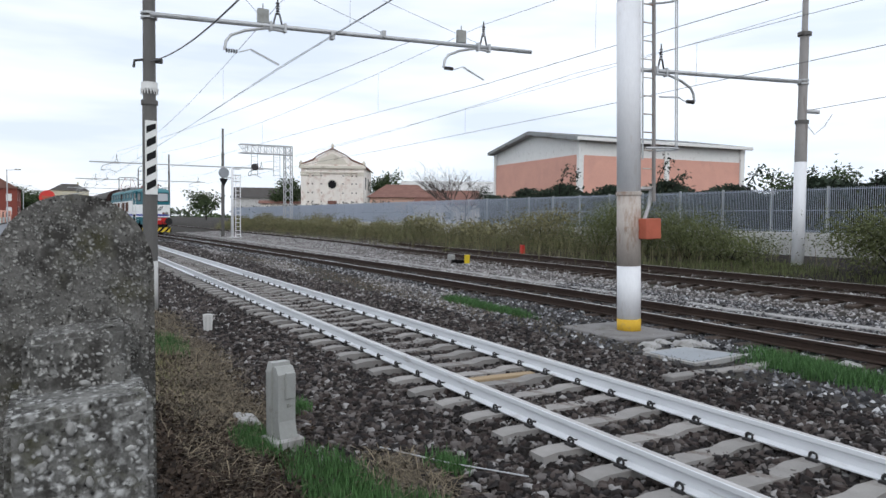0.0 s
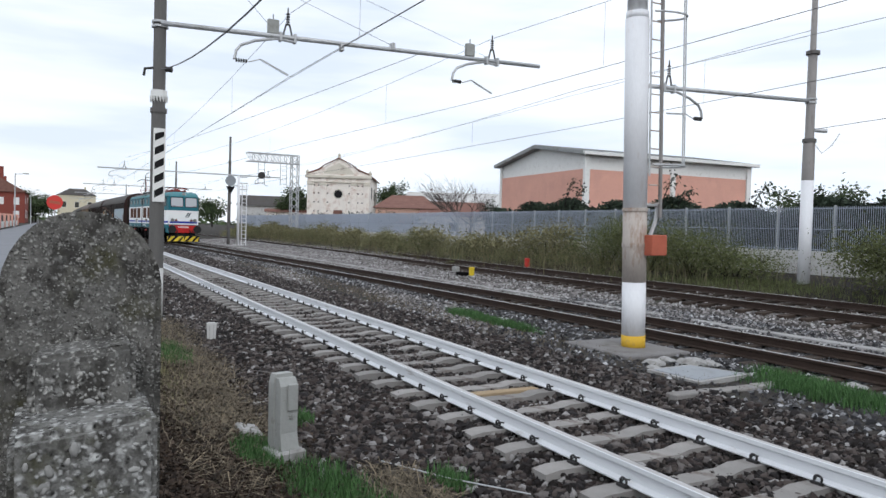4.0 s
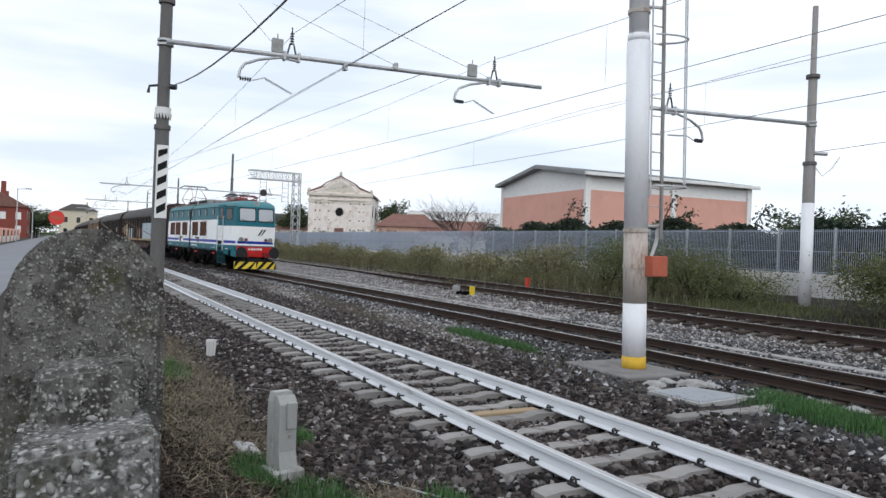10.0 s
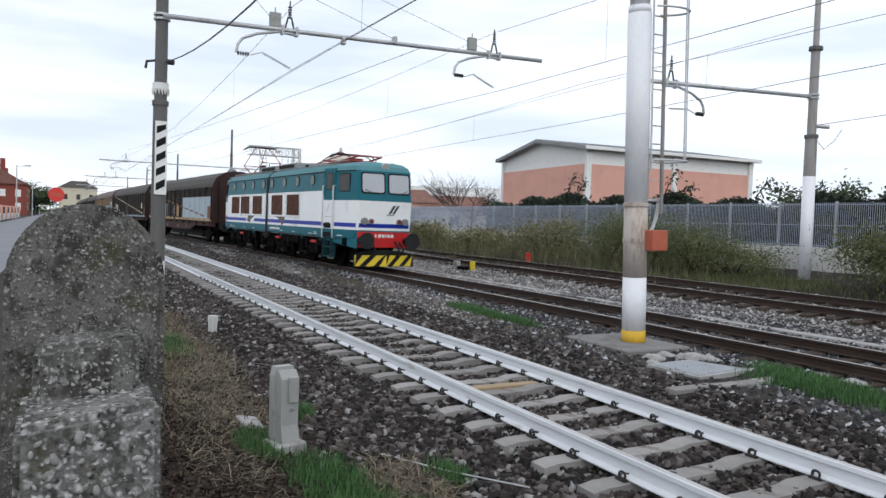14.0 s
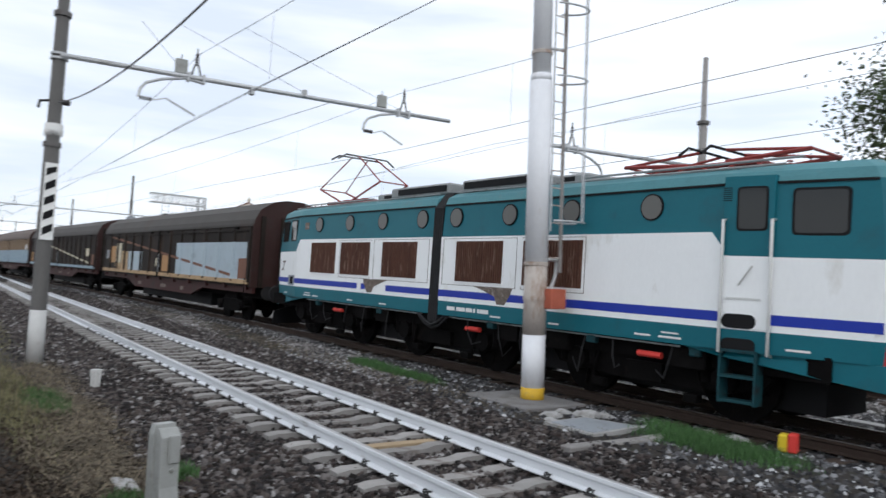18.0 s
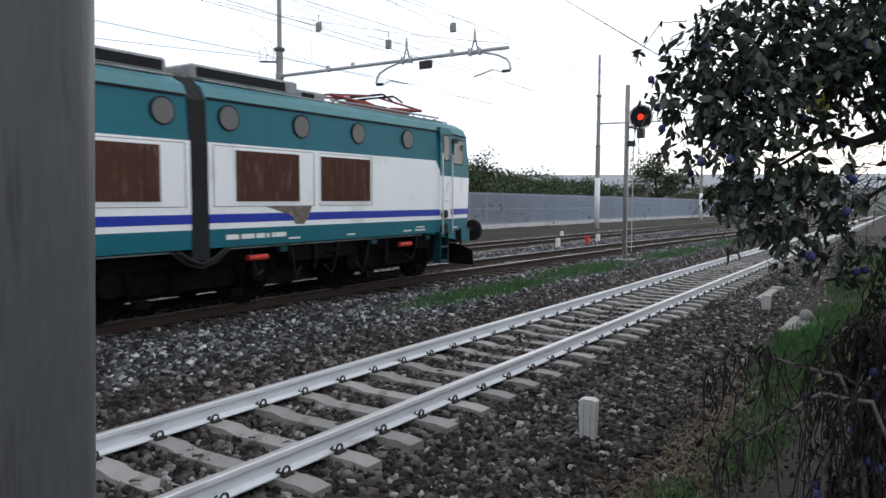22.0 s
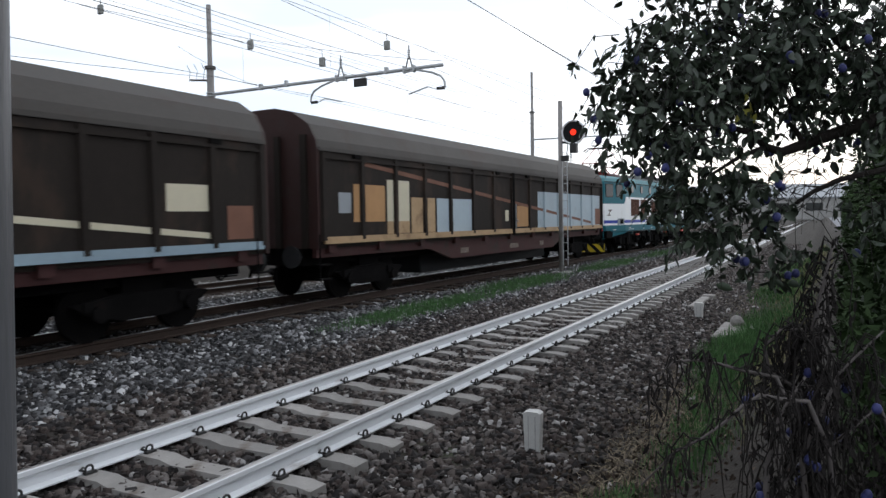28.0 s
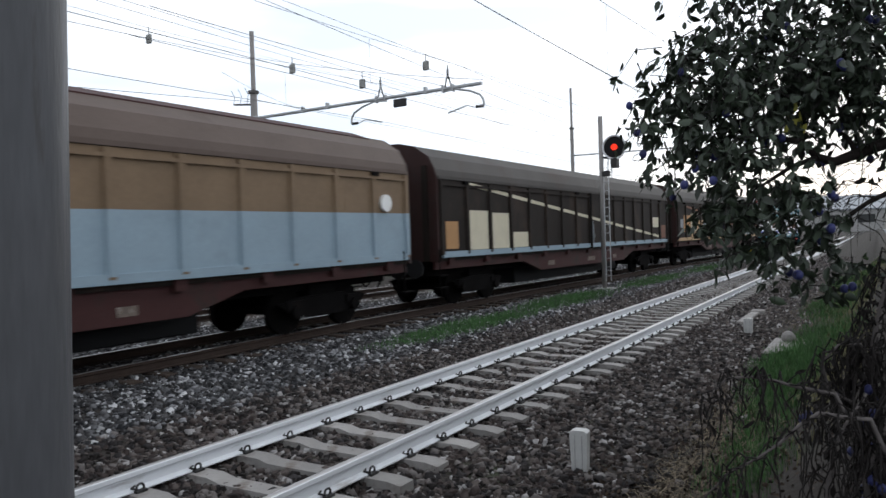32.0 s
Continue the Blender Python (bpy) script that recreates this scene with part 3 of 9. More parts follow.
def grid_sheet(name, xs, ys, fz, material):
    X, Y = np.meshgrid(xs, ys)
    V = np.stack([X.ravel(), Y.ravel(), fz(X, Y).ravel()], 1)
    nx, ny = len(xs), len(ys)
    i = (np.arange(ny - 1)[:, None] * nx + np.arange(nx - 1)[None]).ravel()
    Fc = np.stack([i, i + 1, i + nx + 1, i + nx], 1)
    return objm(name, mesh_np(name, V, Fc), material, smooth=True)


xs = np.unique(np.concatenate([np.linspace(-2500, -100, 13), np.linspace(-100, -20, 81), np.linspace(-20, 45, 261), np.linspace(45, 130, 86), np.linspace(130, 2500, 12)]))
ys = np.unique(np.concatenate([np.linspace(-900, -20, 8), np.linspace(-20, -6.3, 12), np.linspace(-6.2, 5, 120), np.linspace(5, 18, 70), np.linspace(20, 60, 9), np.linspace(60, 2500, 12)]))
ground = tagged(grid_sheet("ground", xs, ys, gz, M["earth"]), "brown earth with moss, weeds and scattered gravel", "ground", kind="structure")

road = tagged(obj("road", bbox(-420, 300, -9.4, -5.75, 0.2, 0.575), M["asphalt"]), "grey asphalt road beside the railway", "road", kind="structure")


# ---- loose stones ----
BLOCK_F = np.array([(0, 1, 5, 4), (1, 2, 6, 5), (2, 3, 7, 6), (3, 0, 4, 7), (4, 5, 6, 7)])
CHIP_F = np.array([(0, 1, 4, 4), (1, 2, 4, 4), (2, 3, 4, 4), (3, 0, 4, 4)])[:, :3]


def stones(name, n, x0, x1, y0, y1, s0, s1, material, label, clump=None, lift=0.0, near=True):
    """Broken stones: angular blocks close by, plain chips further off."""
    x = rng.uniform(x0, x1, n)
    y = rng.uniform(y0, y1, n)
    if clump is not None:
        k = rng.random(n) < clump(x, y)
        x, y = x[k], y[k]
        n = len(x)
    s = s0 + (s1 - s0) * rng.random(n) ** 1.6
    base = np.array([(1, 0.1, -0.6), (0.1, 1, -0.6), (-1, -0.1, -0.6), (-0.1, -1, -0.6)], float)
    top = np.array([(0.62, 0.3, 0.6), (-0.3, 0.62, 0.6), (-0.62, -0.3, 0.6), (0.3, -0.62, 0.6)], float) if near else np.array([(0.1, 0.1, 0.7)], float)
    shape = np.concatenate([base, top])
    nv = len(shape)
    V = shape[None] + rng.normal(0, 0.2, (n, nv, 3))
    V *= (s[:, None] * rng.uniform(0.7, 1.3, (n, 3)) * np.array([1.15, 1.15, 0.85]))[:, None, :]
    a = rng.uniform(0, 6.283, n)
    b = rng.normal(0, 0.4, n)
    ca, sa, cb, sb = np.cos(a), np.sin(a), np.cos(b), np.sin(b)
    yy, zz = V[:, :, 1] * cb[:, None] - V[:, :, 2] * sb[:, None], V[:, :, 1] * sb[:, None] + V[:, :, 2] * cb[:, None]
    xx = V[:, :, 0] * ca[:, None] - yy * sa[:, None]
    yy = V[:, :, 0] * sa[:, None] + yy * ca[:, None]
    if name == "track_bed":
        y = y + ty(x)
    z = gz(x, y) + s * rng.uniform(0.05, 0.55, n) + lift
    P = np.stack([xx + x[:, None], yy + y[:, None], zz + z[:, None]], 2).reshape(-1, 3)
    fc = BLOCK_F if near else CHIP_F
    Fc = (fc[None] + nv * np.arange(n)[:, None, None]).reshape(-1, fc.shape[1])
    return tagged(objm(name, mesh_np(name, P, Fc), material), label, "gravel", kind="stuff")


def shoulder(x, y):
    """Dense in the track bed, thinning out on the verge."""
    return np.clip((y + 3.25) / 0.9 + 0.2 * np.sin(x * 1.3) + 0.15 * np.sin(x * 3.1 + y * 4), 0.06, 1)


def mid_strip(x, y):
    return np.clip(0.55 + 0.45 * ((x > 3) | (y > 4.3)) + 0.2 * np.sin(x * 0.9 + y), 0.15, 1)


stones("ballast_brown", 105000, -9, 23, -3.3, 2.4, 0.018, 0.05, M["ballast_brown"], "brown angular track ballast around the sleepers", shoulder)
stones("ballast_brown_far", 60000, -46, -9, -3.3, 2.4, 0.028, 0.06, M["ballast_brown"], "brown track ballast further along the line", shoulder, near=False)
stones("ballast_brown_far", 50000, 23, 66, -3.3, 2.4, 0.03, 0.06, M["ballast_brown"], "brown track ballast further along the line", shoulder, near=False)
stones("ballast_grey", 62000, 2.5, 24, 2.2, 9.6, 0.018, 0.052, M["ballast_grey"], "grey angular ballast between the tracks", mid_strip)
stones("ballast_grey", 42000, -11, 2.5, 2.2, 9.6, 0.02, 0.05, M["ballast_grey"], "grey angular ballast between the tracks", lambda x, y: np.clip(0.35 + 0.5 * (y > 4.3) + 0.15 * np.sin(x + 2 * y), 0.1, 1), near=False)
stones("ballast_grey_far", 46000, 24, 70, 2.2, 9.6, 0.03, 0.06, M["ballast_grey"], "grey ballast further along the line", mid_strip, near=False)
stones("track_bed", 36000, -75, -11, -1.6, 1.6, 0.03, 0.06, M["ballast_grey"], "dark ballast in the bed of the middle track", near=False)
stones("pale_gravel", 8000, 5, 40, 2.3, 5.0, 0.014, 0.036, M["ballast_pale"], "pale crushed stone scattered between the tracks", lambda x, y: np.clip(0.25 + 0.75 * np.sin(x * 0.8) * np.sin(y * 3), 0.05, 1))
stones("pale_gravel_strip", 52000, -80, 0, 7.6, 13.6, 0.02, 0.055, M["ballast_mauve"], "pale dusty gravel between the far tracks", near=False)
stones("dusty_gravel", 20000, -62, -6, 2.3, 4.4, 0.02, 0.05, M["ballast_mauve"], "dusty gravel and soil between the tracks", lambda x, y: np.clip(0.3 + 0.5 * np.sin(x * 0.5 + y * 2), 0.05, 1), near=False)
stones("ballast_far", 14000, 0, 66, 10.0, 13.6, 0.02, 0.05, M["ballast_mauve"], "rusty ballast of the far track", near=False)


# ---- railway tracks ----
RAIL = [(-0.036, 0.0), (-0.036, -0.036), (-0.010, -0.052), (-0.009, -0.132), (-0.072, -0.148), (-0.072, -0.16), (0.072, -0.16), (0.072, -0.148), (0.009, -0.132), (0.010, -0.052), (0.036, -0.036), (0.036, 0.0), (0.03, 0.004), (-0.03, 0.004)]


def bent_rails(root, fy, fz, material, x0, x1, cant=0.0, label=""):
    """Rails swept along a bending centre line."""
    xs_ = [x for x in np.concatenate([np.arange(-340, -140, 25), np.arange(-140, 40, 3.0), np.arange(40, 461, 60)]) if x0 <= x <= x1]
    for s in (-0.7535, 0.7535):
        r = None
        for prof, nm, m_ in ((RAIL, "rail", material), ([(-0.026, 0.0045), (0.026, 0.0045), (0.02, 0.0075), (-0.02, 0.0075)], "running_surface", M["rail_top"])):
            bm = bmesh.new()
            rows = [[bm.verts.new((x, float(fy(x)) + s + y, float(fz(x)) + s * cant * min(1.0, float(fz(x)) * 6) + z)) for y, z in prof] for x in xs_]
            k = len(prof)
            for a, b in zip(rows, rows[1:]):
                for i in range(k):
                    bm.faces.new((a[i], a[(i + 1) % k], b[(i + 1) % k], b[i]))
            bmesh.ops.recalc_face_normals(bm, faces=bm.faces[:])
            if r is None:
                r = part(nm, bm, m_, root, label)
            else:
                part(nm, bm, m_, r, "worn bright steel rail top")


def rails(root, yc, material, x0=-335, x1=460, label=""):
    for s in (-0.7535, 0.7535):
        bm = bmesh.new()
        extrude_x(bm, [(y + yc + s, z) for y, z in RAIL], x0, x1)
        r = part("rail", bm, material, root, label)
        bm = bmesh.new()
        extrude_x(bm, [(yc + s - 0.026, 0.0045), (yc + s + 0.026, 0.0045), (yc + s + 0.02, 0.0075), (yc + s - 0.02, 0.0075)], x0, x1)
        part("running_surface", bm, M["rail_top"], r, "worn bright steel rail top")


track_1 = thing("track_near", "railway track with white-painted rails on concrete sleepers", "railway track", "railway tracks", "structure")
rails(track_1, 0, M["rail_white"], label="rail with white-painted sides")
bm = bmesh.new()
prism(bm, [(-1.2, -0.34), (1.2, -0.34), (1.2, -0.19), (1.06, -0.168), (0.44, -0.168), (0.3, -0.20), (-0.3, -0.20), (-0.44, -0.168), (-1.06, -0.168), (-1.2, -0.19)], "x", -0.115, 0.115)
for v in bm.verts:
    if v.co.z > -0.25:
        v.co.x *= 0.86
me_sleeper = bpy.data.meshes.new("sleeper")
bm.to_mesh(me_sleeper)
bm.free()
me_sleeper.materials.append(M["concrete_sleeper"])
bm = bmesh.new()
loop = [(0.035 * math.cos(a), 0.0, 0.020 + 0.030 * math.sin(a)) for a in np.linspace(-0.6, math.pi + 0.6, 9)]
tube(bm, [(x, y + 0.0, z - 0.148) for x, y, z in loop], 0.010, 6)
tube(bm, [(-0.03, 0.0, -0.14), (-0.05, 0.05, -0.135), (0.0, 0.07, -0.13)], 0.010, 6)
box(bm, -0.05, 0.055, -0.03, 0.02, -0.17, -0.148)
me_clip = bpy.data.meshes.new("rail_clip")
bm.to_mesh(me_clip)
bm.free()
me_clip.materials.append(M["iron_black"])
for i in range(-110, 180):
    sl = objm("sleeper", me_sleeper, None, track_1)
    sl.location = (0.6 * i, random.uniform(-0.015, 0.015), random.uniform(-0.006, 0.004))
    sl.rotation_euler = (0, 0, random.uniform(-0.006, 0.006))
    if -30 < i < 62:
        for yy, turn in ((-0.84, 0), (0.667, 0), (-0.667, math.pi), (0.84, math.pi)):
            c = objm("rail_clip", me_clip, None, sl)
            c.location = (0, yy, 0)
            c.rotation_euler = (0, 0, turn)
# a pale timber packed beside one sleeper
plank = tagged(obj("timber_plank", bbox(-1.46, -1.32, -0.62, 0.60, -0.235, -0.165, 0.01), M["wood_yellow"]), "pale yellow timber plank lying between two sleepers", "plank")

track_2 = thing("track_middle", "railway track with rust-brown rails and dark ballast", "railway track", "railway tracks", "structure")
bent_rails(track_2, ty, z2, M["rail_rust"], -129, 460, 0.0, "rust-brown rail")
bm = bbox(-0.12, 0.12, -1.25, 1.25, -0.30, -0.172, 0.012)
me_wsl = bpy.data.meshes.new("sleeper")
bm.to_mesh(me_wsl)
bm.free()
me_wsl.materials.append(M["wood_sleeper"])
track_3 = thing("track_far", "weathered siding with rust-brown rails", "railway track", "railway tracks", "structure")
bent_rails(track_3, y3, z3, M["rail_rust"], -335, 460, 0.08, "rust-brown rail")
for root, fy, fz in ((track_2, ty, z2), (track_3, y3, z3)):
    for i in range(-100, 90):
        s_ = objm("sleeper", me_wsl, None, root)
        s_.location = (0.62 * i + 0.2, float(fy(0.62 * i)), float(fz(0.62 * i)) + random.uniform(-0.012, 0.0))
        s_.rotation_euler = (0.06 if root is track_3 and i < 2 else 0, 0, random.uniform(-0.01, 0.01))

# ---- masts, beams and overhead line ----
def stepped_mast(name, label, x, y, h, r0, r1, lower=None, lower_h=0.0, material="pole_grey", base=None, group="line masts"):
    z0 = float(gz(x, y)) if base is None else base
    t = thing(name, label, "mast", group, at=(x, y, z0))
    bm = bmesh.new()
    zs = [0.0, 0.02, 0.47 * h, 0.48 * h, 0.76 * h, 0.77 * h, h]
    rs = [r0, r0, r0 * 0.96, (r0 + r1) / 2, (r0 + r1) / 2 * 0.97, r1, r1 * 0.95]
    if lower:
        zs[0] = lower_h
        zs[1] = lower_h + 0.01
    tube(bm, [(0, 0, z) for z in zs], rs, 20)
    part("shaft", bm, M[material], t, "", True)
    if lower:
        bm = bmesh.new()
        tube(bm, [(0, 0, -0.1), (0, 0, lower_h)], r0 * 1.02, 20)
        part("lower_shaft", bm, M[lower], t, "bright painted foot of the mast", True)
    for z in (0.475 * h, 0.765 * h):
        bm = bmesh.new()
        tube(bm, [(0, 0, z - 0.05), (0, 0, z + 0.05)], r0 * 1.12, 20)
        part("collar", bm, M["pole_dark"], t)
    return t


def insulator_stack(bm, p, d, n=5, r=0.055, step=0.045):
    p, d = Vector(p), Vector(d).normalized()
    for k in range(n):
        tube(bm, [p + d * step * k, p + d * (step * k + step * 0.55)], [r, r * 0.55], 10)


def beam(root, x, y0, y1, z, rise=0.0, r=0.055):
    """Tubular cross beam with clamps, in the mast's own space."""
    bm = bmesh.new()
    tube(bm, [(x, y0, z), (x, y1, z + rise)], r, 12)
    b = part("cross_beam", bm, M["galv"], root, "grey tubular cross beam", True)
    for o in (-0.05, 0.05):
        bm = bmesh.new()
        tube(bm, [(0, 0, z + o - 0.022), (0, 0, z + o + 0.022)], abs(x) + 0.015 if abs(x) > 0.1 else 0.16, 16)
        part("clamp", bm, M["galv"], b)
    return b


def registration(root, x, y, z, s=-1, wire=-0.88):
    """Support bracket, insulators and steady arm; the arm swings out to side s and back to the wire below its mount."""
    bm = bmesh.new()
    tube(bm, [(x, y - s * 0.2, z - 0.1), (x, y + s * 0.25, z - 0.07), (x, y + s * 0.75, z - 0.19), (x, y + s * 1.08, z - 0.34), (x, y + s * 1.18, z - 0.48), (x, y + s * 1.22, z - 0.68)], 0.034, 8)
    a = part("bracket_arm", bm, M["galv"], root, "bent tubular bracket arm")
    bm = bmesh.new()
    insulator_stack(bm, (x, y + s * 1.18, z - 0.69), (0, -s, 0.0), 5, 0.055, 0.055)
    part("insulator", bm, M["iron_black"], a, "dark ribbed insulator")
    bm = bmesh.new()
    insulator_stack(bm, (x, y, z + 0.28), (0, 0, 1), 5, 0.055, 0.06)
    tube(bm, [(x, y, z + 0.55), (x, y, z + 0.68)], 0.018, 6)
    for o in (-0.13, 0.13):
        tube(bm, [(x, y + o, z - 0.08), (x, y + o * 0.3, z + 0.3)], 0.022, 6)
    part("insulator", bm, M["iron_black"], a, "dark ribbed insulator on an A-shaped stand")
    for o in (-0.17, 0.17):
        bm = bbox(x - 0.075, x + 0.075, y + o - 0.03, y + o + 0.03, z - 0.13, z + 0.09, 0.01)
        part("clamp", bm, M["galv"], a)
    bm = bmesh.new()
    tube(bm, [(x, y + s * 0.9, z - 0.7), (x, y + s * 0.62, z - 0.6), (x, y - s * 0.04, z + wire)], 0.015, 6)
    tube(bm, [(x, y + s * 0.62, z - 0.63), (x, y - s * 0.02, z + wire - 0.02)], 0.009, 5)
    part("steady_arm", bm, M["galv"], a)
    return a


def weight_box(root, x, y, z):
    """Small flat box hung on the beam or on a wire."""
    bm = bbox(x - 0.06, x + 0.06, y - 0.13, y + 0.13, z, z + 0.33, 0.012)
    b = part("weight_box", bm, M["grey_plastic"], root, "small grey hanging box")
    bm = bmesh.new()
    tube(bm, [(x, y, z - 0.12), (x, y, z + 0.45)], 0.012, 5)
    part("hanger", bm, M["iron_black"], b)


mast_1 = stepped_mast("line_mast", "dark grey tubular mast with a long cross beam", -11.0, -2.85, 9.6, 0.155, 0.11, "concrete_pale", 1.1, "pole_dark")
g0 = mast_1.location.z
beam(mast_1, 0.16, 0.0, 10.0, 6.10 - g0, 0.37)
for yy in (2.79, 8.43):
    registration(mast_1, 0.16, yy, 6.11 - g0 + 0.037 * yy)
    weight_box(mast_1, 0.10, yy - (0.33 if yy < 5 else 0.66), 6.15 - g0 + 0.037 * yy)
for yy, hh in ((5.48, 0.14), (4.13, -0.16)):
    bm = bbox(0.08, 0.24, yy - 0.05, yy + 0.05, 6.08 - g0 + 0.037 * yy + min(hh, 0), 6.12 - g0 + 0.037 * yy + max(hh, 0), 0.01)
    part("wire_clamp", bm, M["galv"], mast_1)
bm = bmesh.new()
box(bm, 0.16, 0.185, -0.115, 0.135, 2.22 - g0, 3.82 - g0)
sb = part("warning_board", bm, M["white_paint"], mast_1, "white board with slanted black stripes")
for k in range(5):
    z0 = 2.30 - g0 + 0.31 * k
    bm = bmesh.new()
    prism(bm, [(-0.085, z0), (0.105, z0 + 0.11), (0.105, min(z0 + 0.27, 3.76 - g0)), (-0.085, min(z0 + 0.16, 3.74 - g0))], "x", 0.185, 0.189)
    part("stripe", bm, M["black"], sb, "black slanted stripe")
bm = bmesh.new()
tube(bm, [(0, 0, 4.66 - g0), (0, 0, 4.52 - g0)], 0.172, 20)
collar = part("anti_climb_collar", bm, M["white_paint"], mast_1, "white jagged anti-climbing collar")
for k in range(16):
    a = 2 * math.pi * k / 16
    bm = bmesh.new()
    tube(bm, [(0.158 * math.cos(a), 0.158 * math.sin(a), 4.53 - g0), (0.175 * math.cos(a + 0.1), 0.175 * math.sin(a + 0.1), 4.40 - g0)], [0.034, 0.004], 5)
    part("spike", bm, M["white_paint"], collar)
bm = bmesh.new()
tube(bm, [(0.0, 0.05, 5.15 - g0), (0.1, 0.25, 5.13 - g0)], 0.06, 8)
tube(bm, [(0.0, -0.1, 5.15 - g0), (0.05, -0.3, 5.1 - g0), (0.05, -0.32, 4.95 - g0)], 0.03, 6)
part("wire_clamp", bm, M["iron_black"], mast_1)

# thick pole with ladder between the tracks
PX, PY, PZ = -3.1, 3.8, -0.12
lp = thing("ladder_pole", "white and rusty steel pole with caged ladder and red box", "pole", at=(PX, PY, PZ))
lp.matrix_world = pose(PX, PY, PZ, 1.16, -0.62, 0)
secs = [(0.0, 0.24, 0.198, "yellow_paint", "yellow painted foot band"), (0.24, 1.13, 0.195, "pole_white", ""), (1.13, 2.34, 0.197, "pole_rust", "rust-stained middle section"), (2.34, 5.5, 0.196, "pole_white", ""), (5.5, 5.62, 0.185, "pole_white", ""), (5.62, 9.5, 0.165, "pole_white", "")]
for a, b, r, m_, lb in secs:
    bm = bmesh.new()
    tube(bm, [(0, 0, a), (0, 0, b)], r, 28)
    part("shaft", bm, M[m_], lp, lb, True)
for z in (1.75, 2.34, 6.0):
    bm = bmesh.new()
    tube(bm, [(0, 0, z - 0.03), (0, 0, z + 0.03)], 0.212 if z < 5 else 0.185, 24)
    part("flange", bm, M["pole_rust"], lp)
RT, FW = Vector((0.471, 0.882, 0)), Vector((-0.882, 0.471, 0))
def lpp(r, f, z):
    v = RT * r + FW * f
    return (v.x, v.y, z)
bm = bmesh.new()
c0 = lpp(0.29, -0.1, 0)
box(bm, c0[0] - 0.10, c0[0] + 0.14, c0[1] - 0.17, c0[1] + 0.17, 1.58, 1.92)
bmesh.ops.bevel(bm, geom=bm.edges[:], offset=0.012, segments=1, affect="EDGES")
part("junction_box", bm, M["red_box"], lp, "faded red metal junction box")
bm = bmesh.new()
tube(bm, [lpp(0.26, 0, 1.9), lpp(0.36, 0.05, 2.15), lpp(0.40, 0.1, 2.4)], 0.03, 8)
part("conduit", bm, M["galv"], lp)
for r, f, z0, rr_ in ((0.2, -0.12, 2.9, 0.016), (0.42, 0.0, 2.2, 0.032)):
    bm = bmesh.new()
    tube(bm, [lpp(r, f, z0), lpp(r, f, 9.4)], rr_, 8)
    part("ladder_rail", bm, M["pole_grey" if z0 < 2.5 else "galv"], lp)
for k in range(23):
    bm = bmesh.new()
    tube(bm, [lpp(0.2, -0.12, 2.45 + 0.3 * k), lpp(0.42, 0.0, 2.45 + 0.3 * k)], 0.012, 6)
    part("rung", bm, M["pole_rust"], lp)
for k in range(5):
    bm = bmesh.new()
    pts = []
    for j in range(13):
        a = math.pi * j / 12
        pts.append(lpp(0.3 - 0.1 * math.cos(a) + 0.52 * math.sin(a), -0.04 - 0.28 * math.cos(a), (3.07, 5.55, 6.8, 8.05, 9.3)[k]))
    tube(bm, pts, 0.018, 6)
    part("cage_hoop", bm, M["galv"], lp)
for r, f in ((0.73, -0.16), (0.82, 0.02)):
    bm = bmesh.new()
    tube(bm, [lpp(r, f, 3.06), lpp(r, f, 9.4)], 0.012, 6)
    part("cage_bar", bm, M["galv"], lp)
for z in (2.42, 4.4, 6.1):
    bm = bmesh.new()
    tube(bm, [lpp(0, 0, z), lpp(0.44, 0.05, z)], 0.03, 6)
    part("bracket", bm, M["galv"], lp)

mast_2 = stepped_mast("line_mast", "grey stepped mast with white foot and cross beam", -7.6, 14.5, 8.75, 0.17, 0.085, "pole_white", 3.0)
g0 = mast_2.location.z
beam(mast_2, 0.0, 0.0, -6.3, 5.84 - g0, -0.31)
registration(mast_2, 0.0, -5.62, 5.57 - g0, 1, -0.65)
bm = bmesh.new()
tube(bm, [(0.0, -0.05, 5.0 - g0), (0.3, 0.35, 4.97 - g0)], 0.06, 8)
tube(bm, [(0.0, 0.1, 4.7 - g0), (0.1, 0.45, 4.35 - g0), (0.2, 0.75, 4.6 - g0), (0.3, 0.95, 4.95 - g0)], 0.012, 5)
part("wire_clamp", bm, M["galv"], mast_2)
mast_3 = stepped_mast("line_mast", "grey stepped mast with white foot and cross beam", 25.3, 14.5, 9.3, 0.17, 0.085, "pole_white", 3.0)
g0 = mast_3.location.z
beam(mast_3, 0.0, 0.0, -9.25, 6.4 - g0)
for yy in (-5.6, -8.1):
    registration(mast_3, 0.0, yy, 6.42 - g0, -1 if yy < -7 else 1, -0.76)
bm = bbox(-0.03, 0.03, -6.57, -6.1, 6.06 - g0, 6.31 - g0)
pt_ = part("plate", bm, M["iron_black"], mast_3, "dark hanging plate below the beam")
for o in (-6.5, -6.17):
    bm = bmesh.new()
    tube(bm, [(0, o, 6.3 - g0), (0, o, 6.4 - g0)], 0.012, 5)
    part("hanger", bm, M["galv"], pt_)
for o in (-2.3, -3.4, -7.3):
    bm = bbox(-0.06, 0.06, o - 0.05, o + 0.05, 6.34 - g0, 6.55 - g0, 0.01)
    part("wire_clamp", bm, M["galv"], mast_3)
bm = bmesh.new()
insulator_stack(bm, (0.1, 0.3, 6.95 - g0), (-0.35, 0.9, 0.05), 9, 0.05, 0.07)
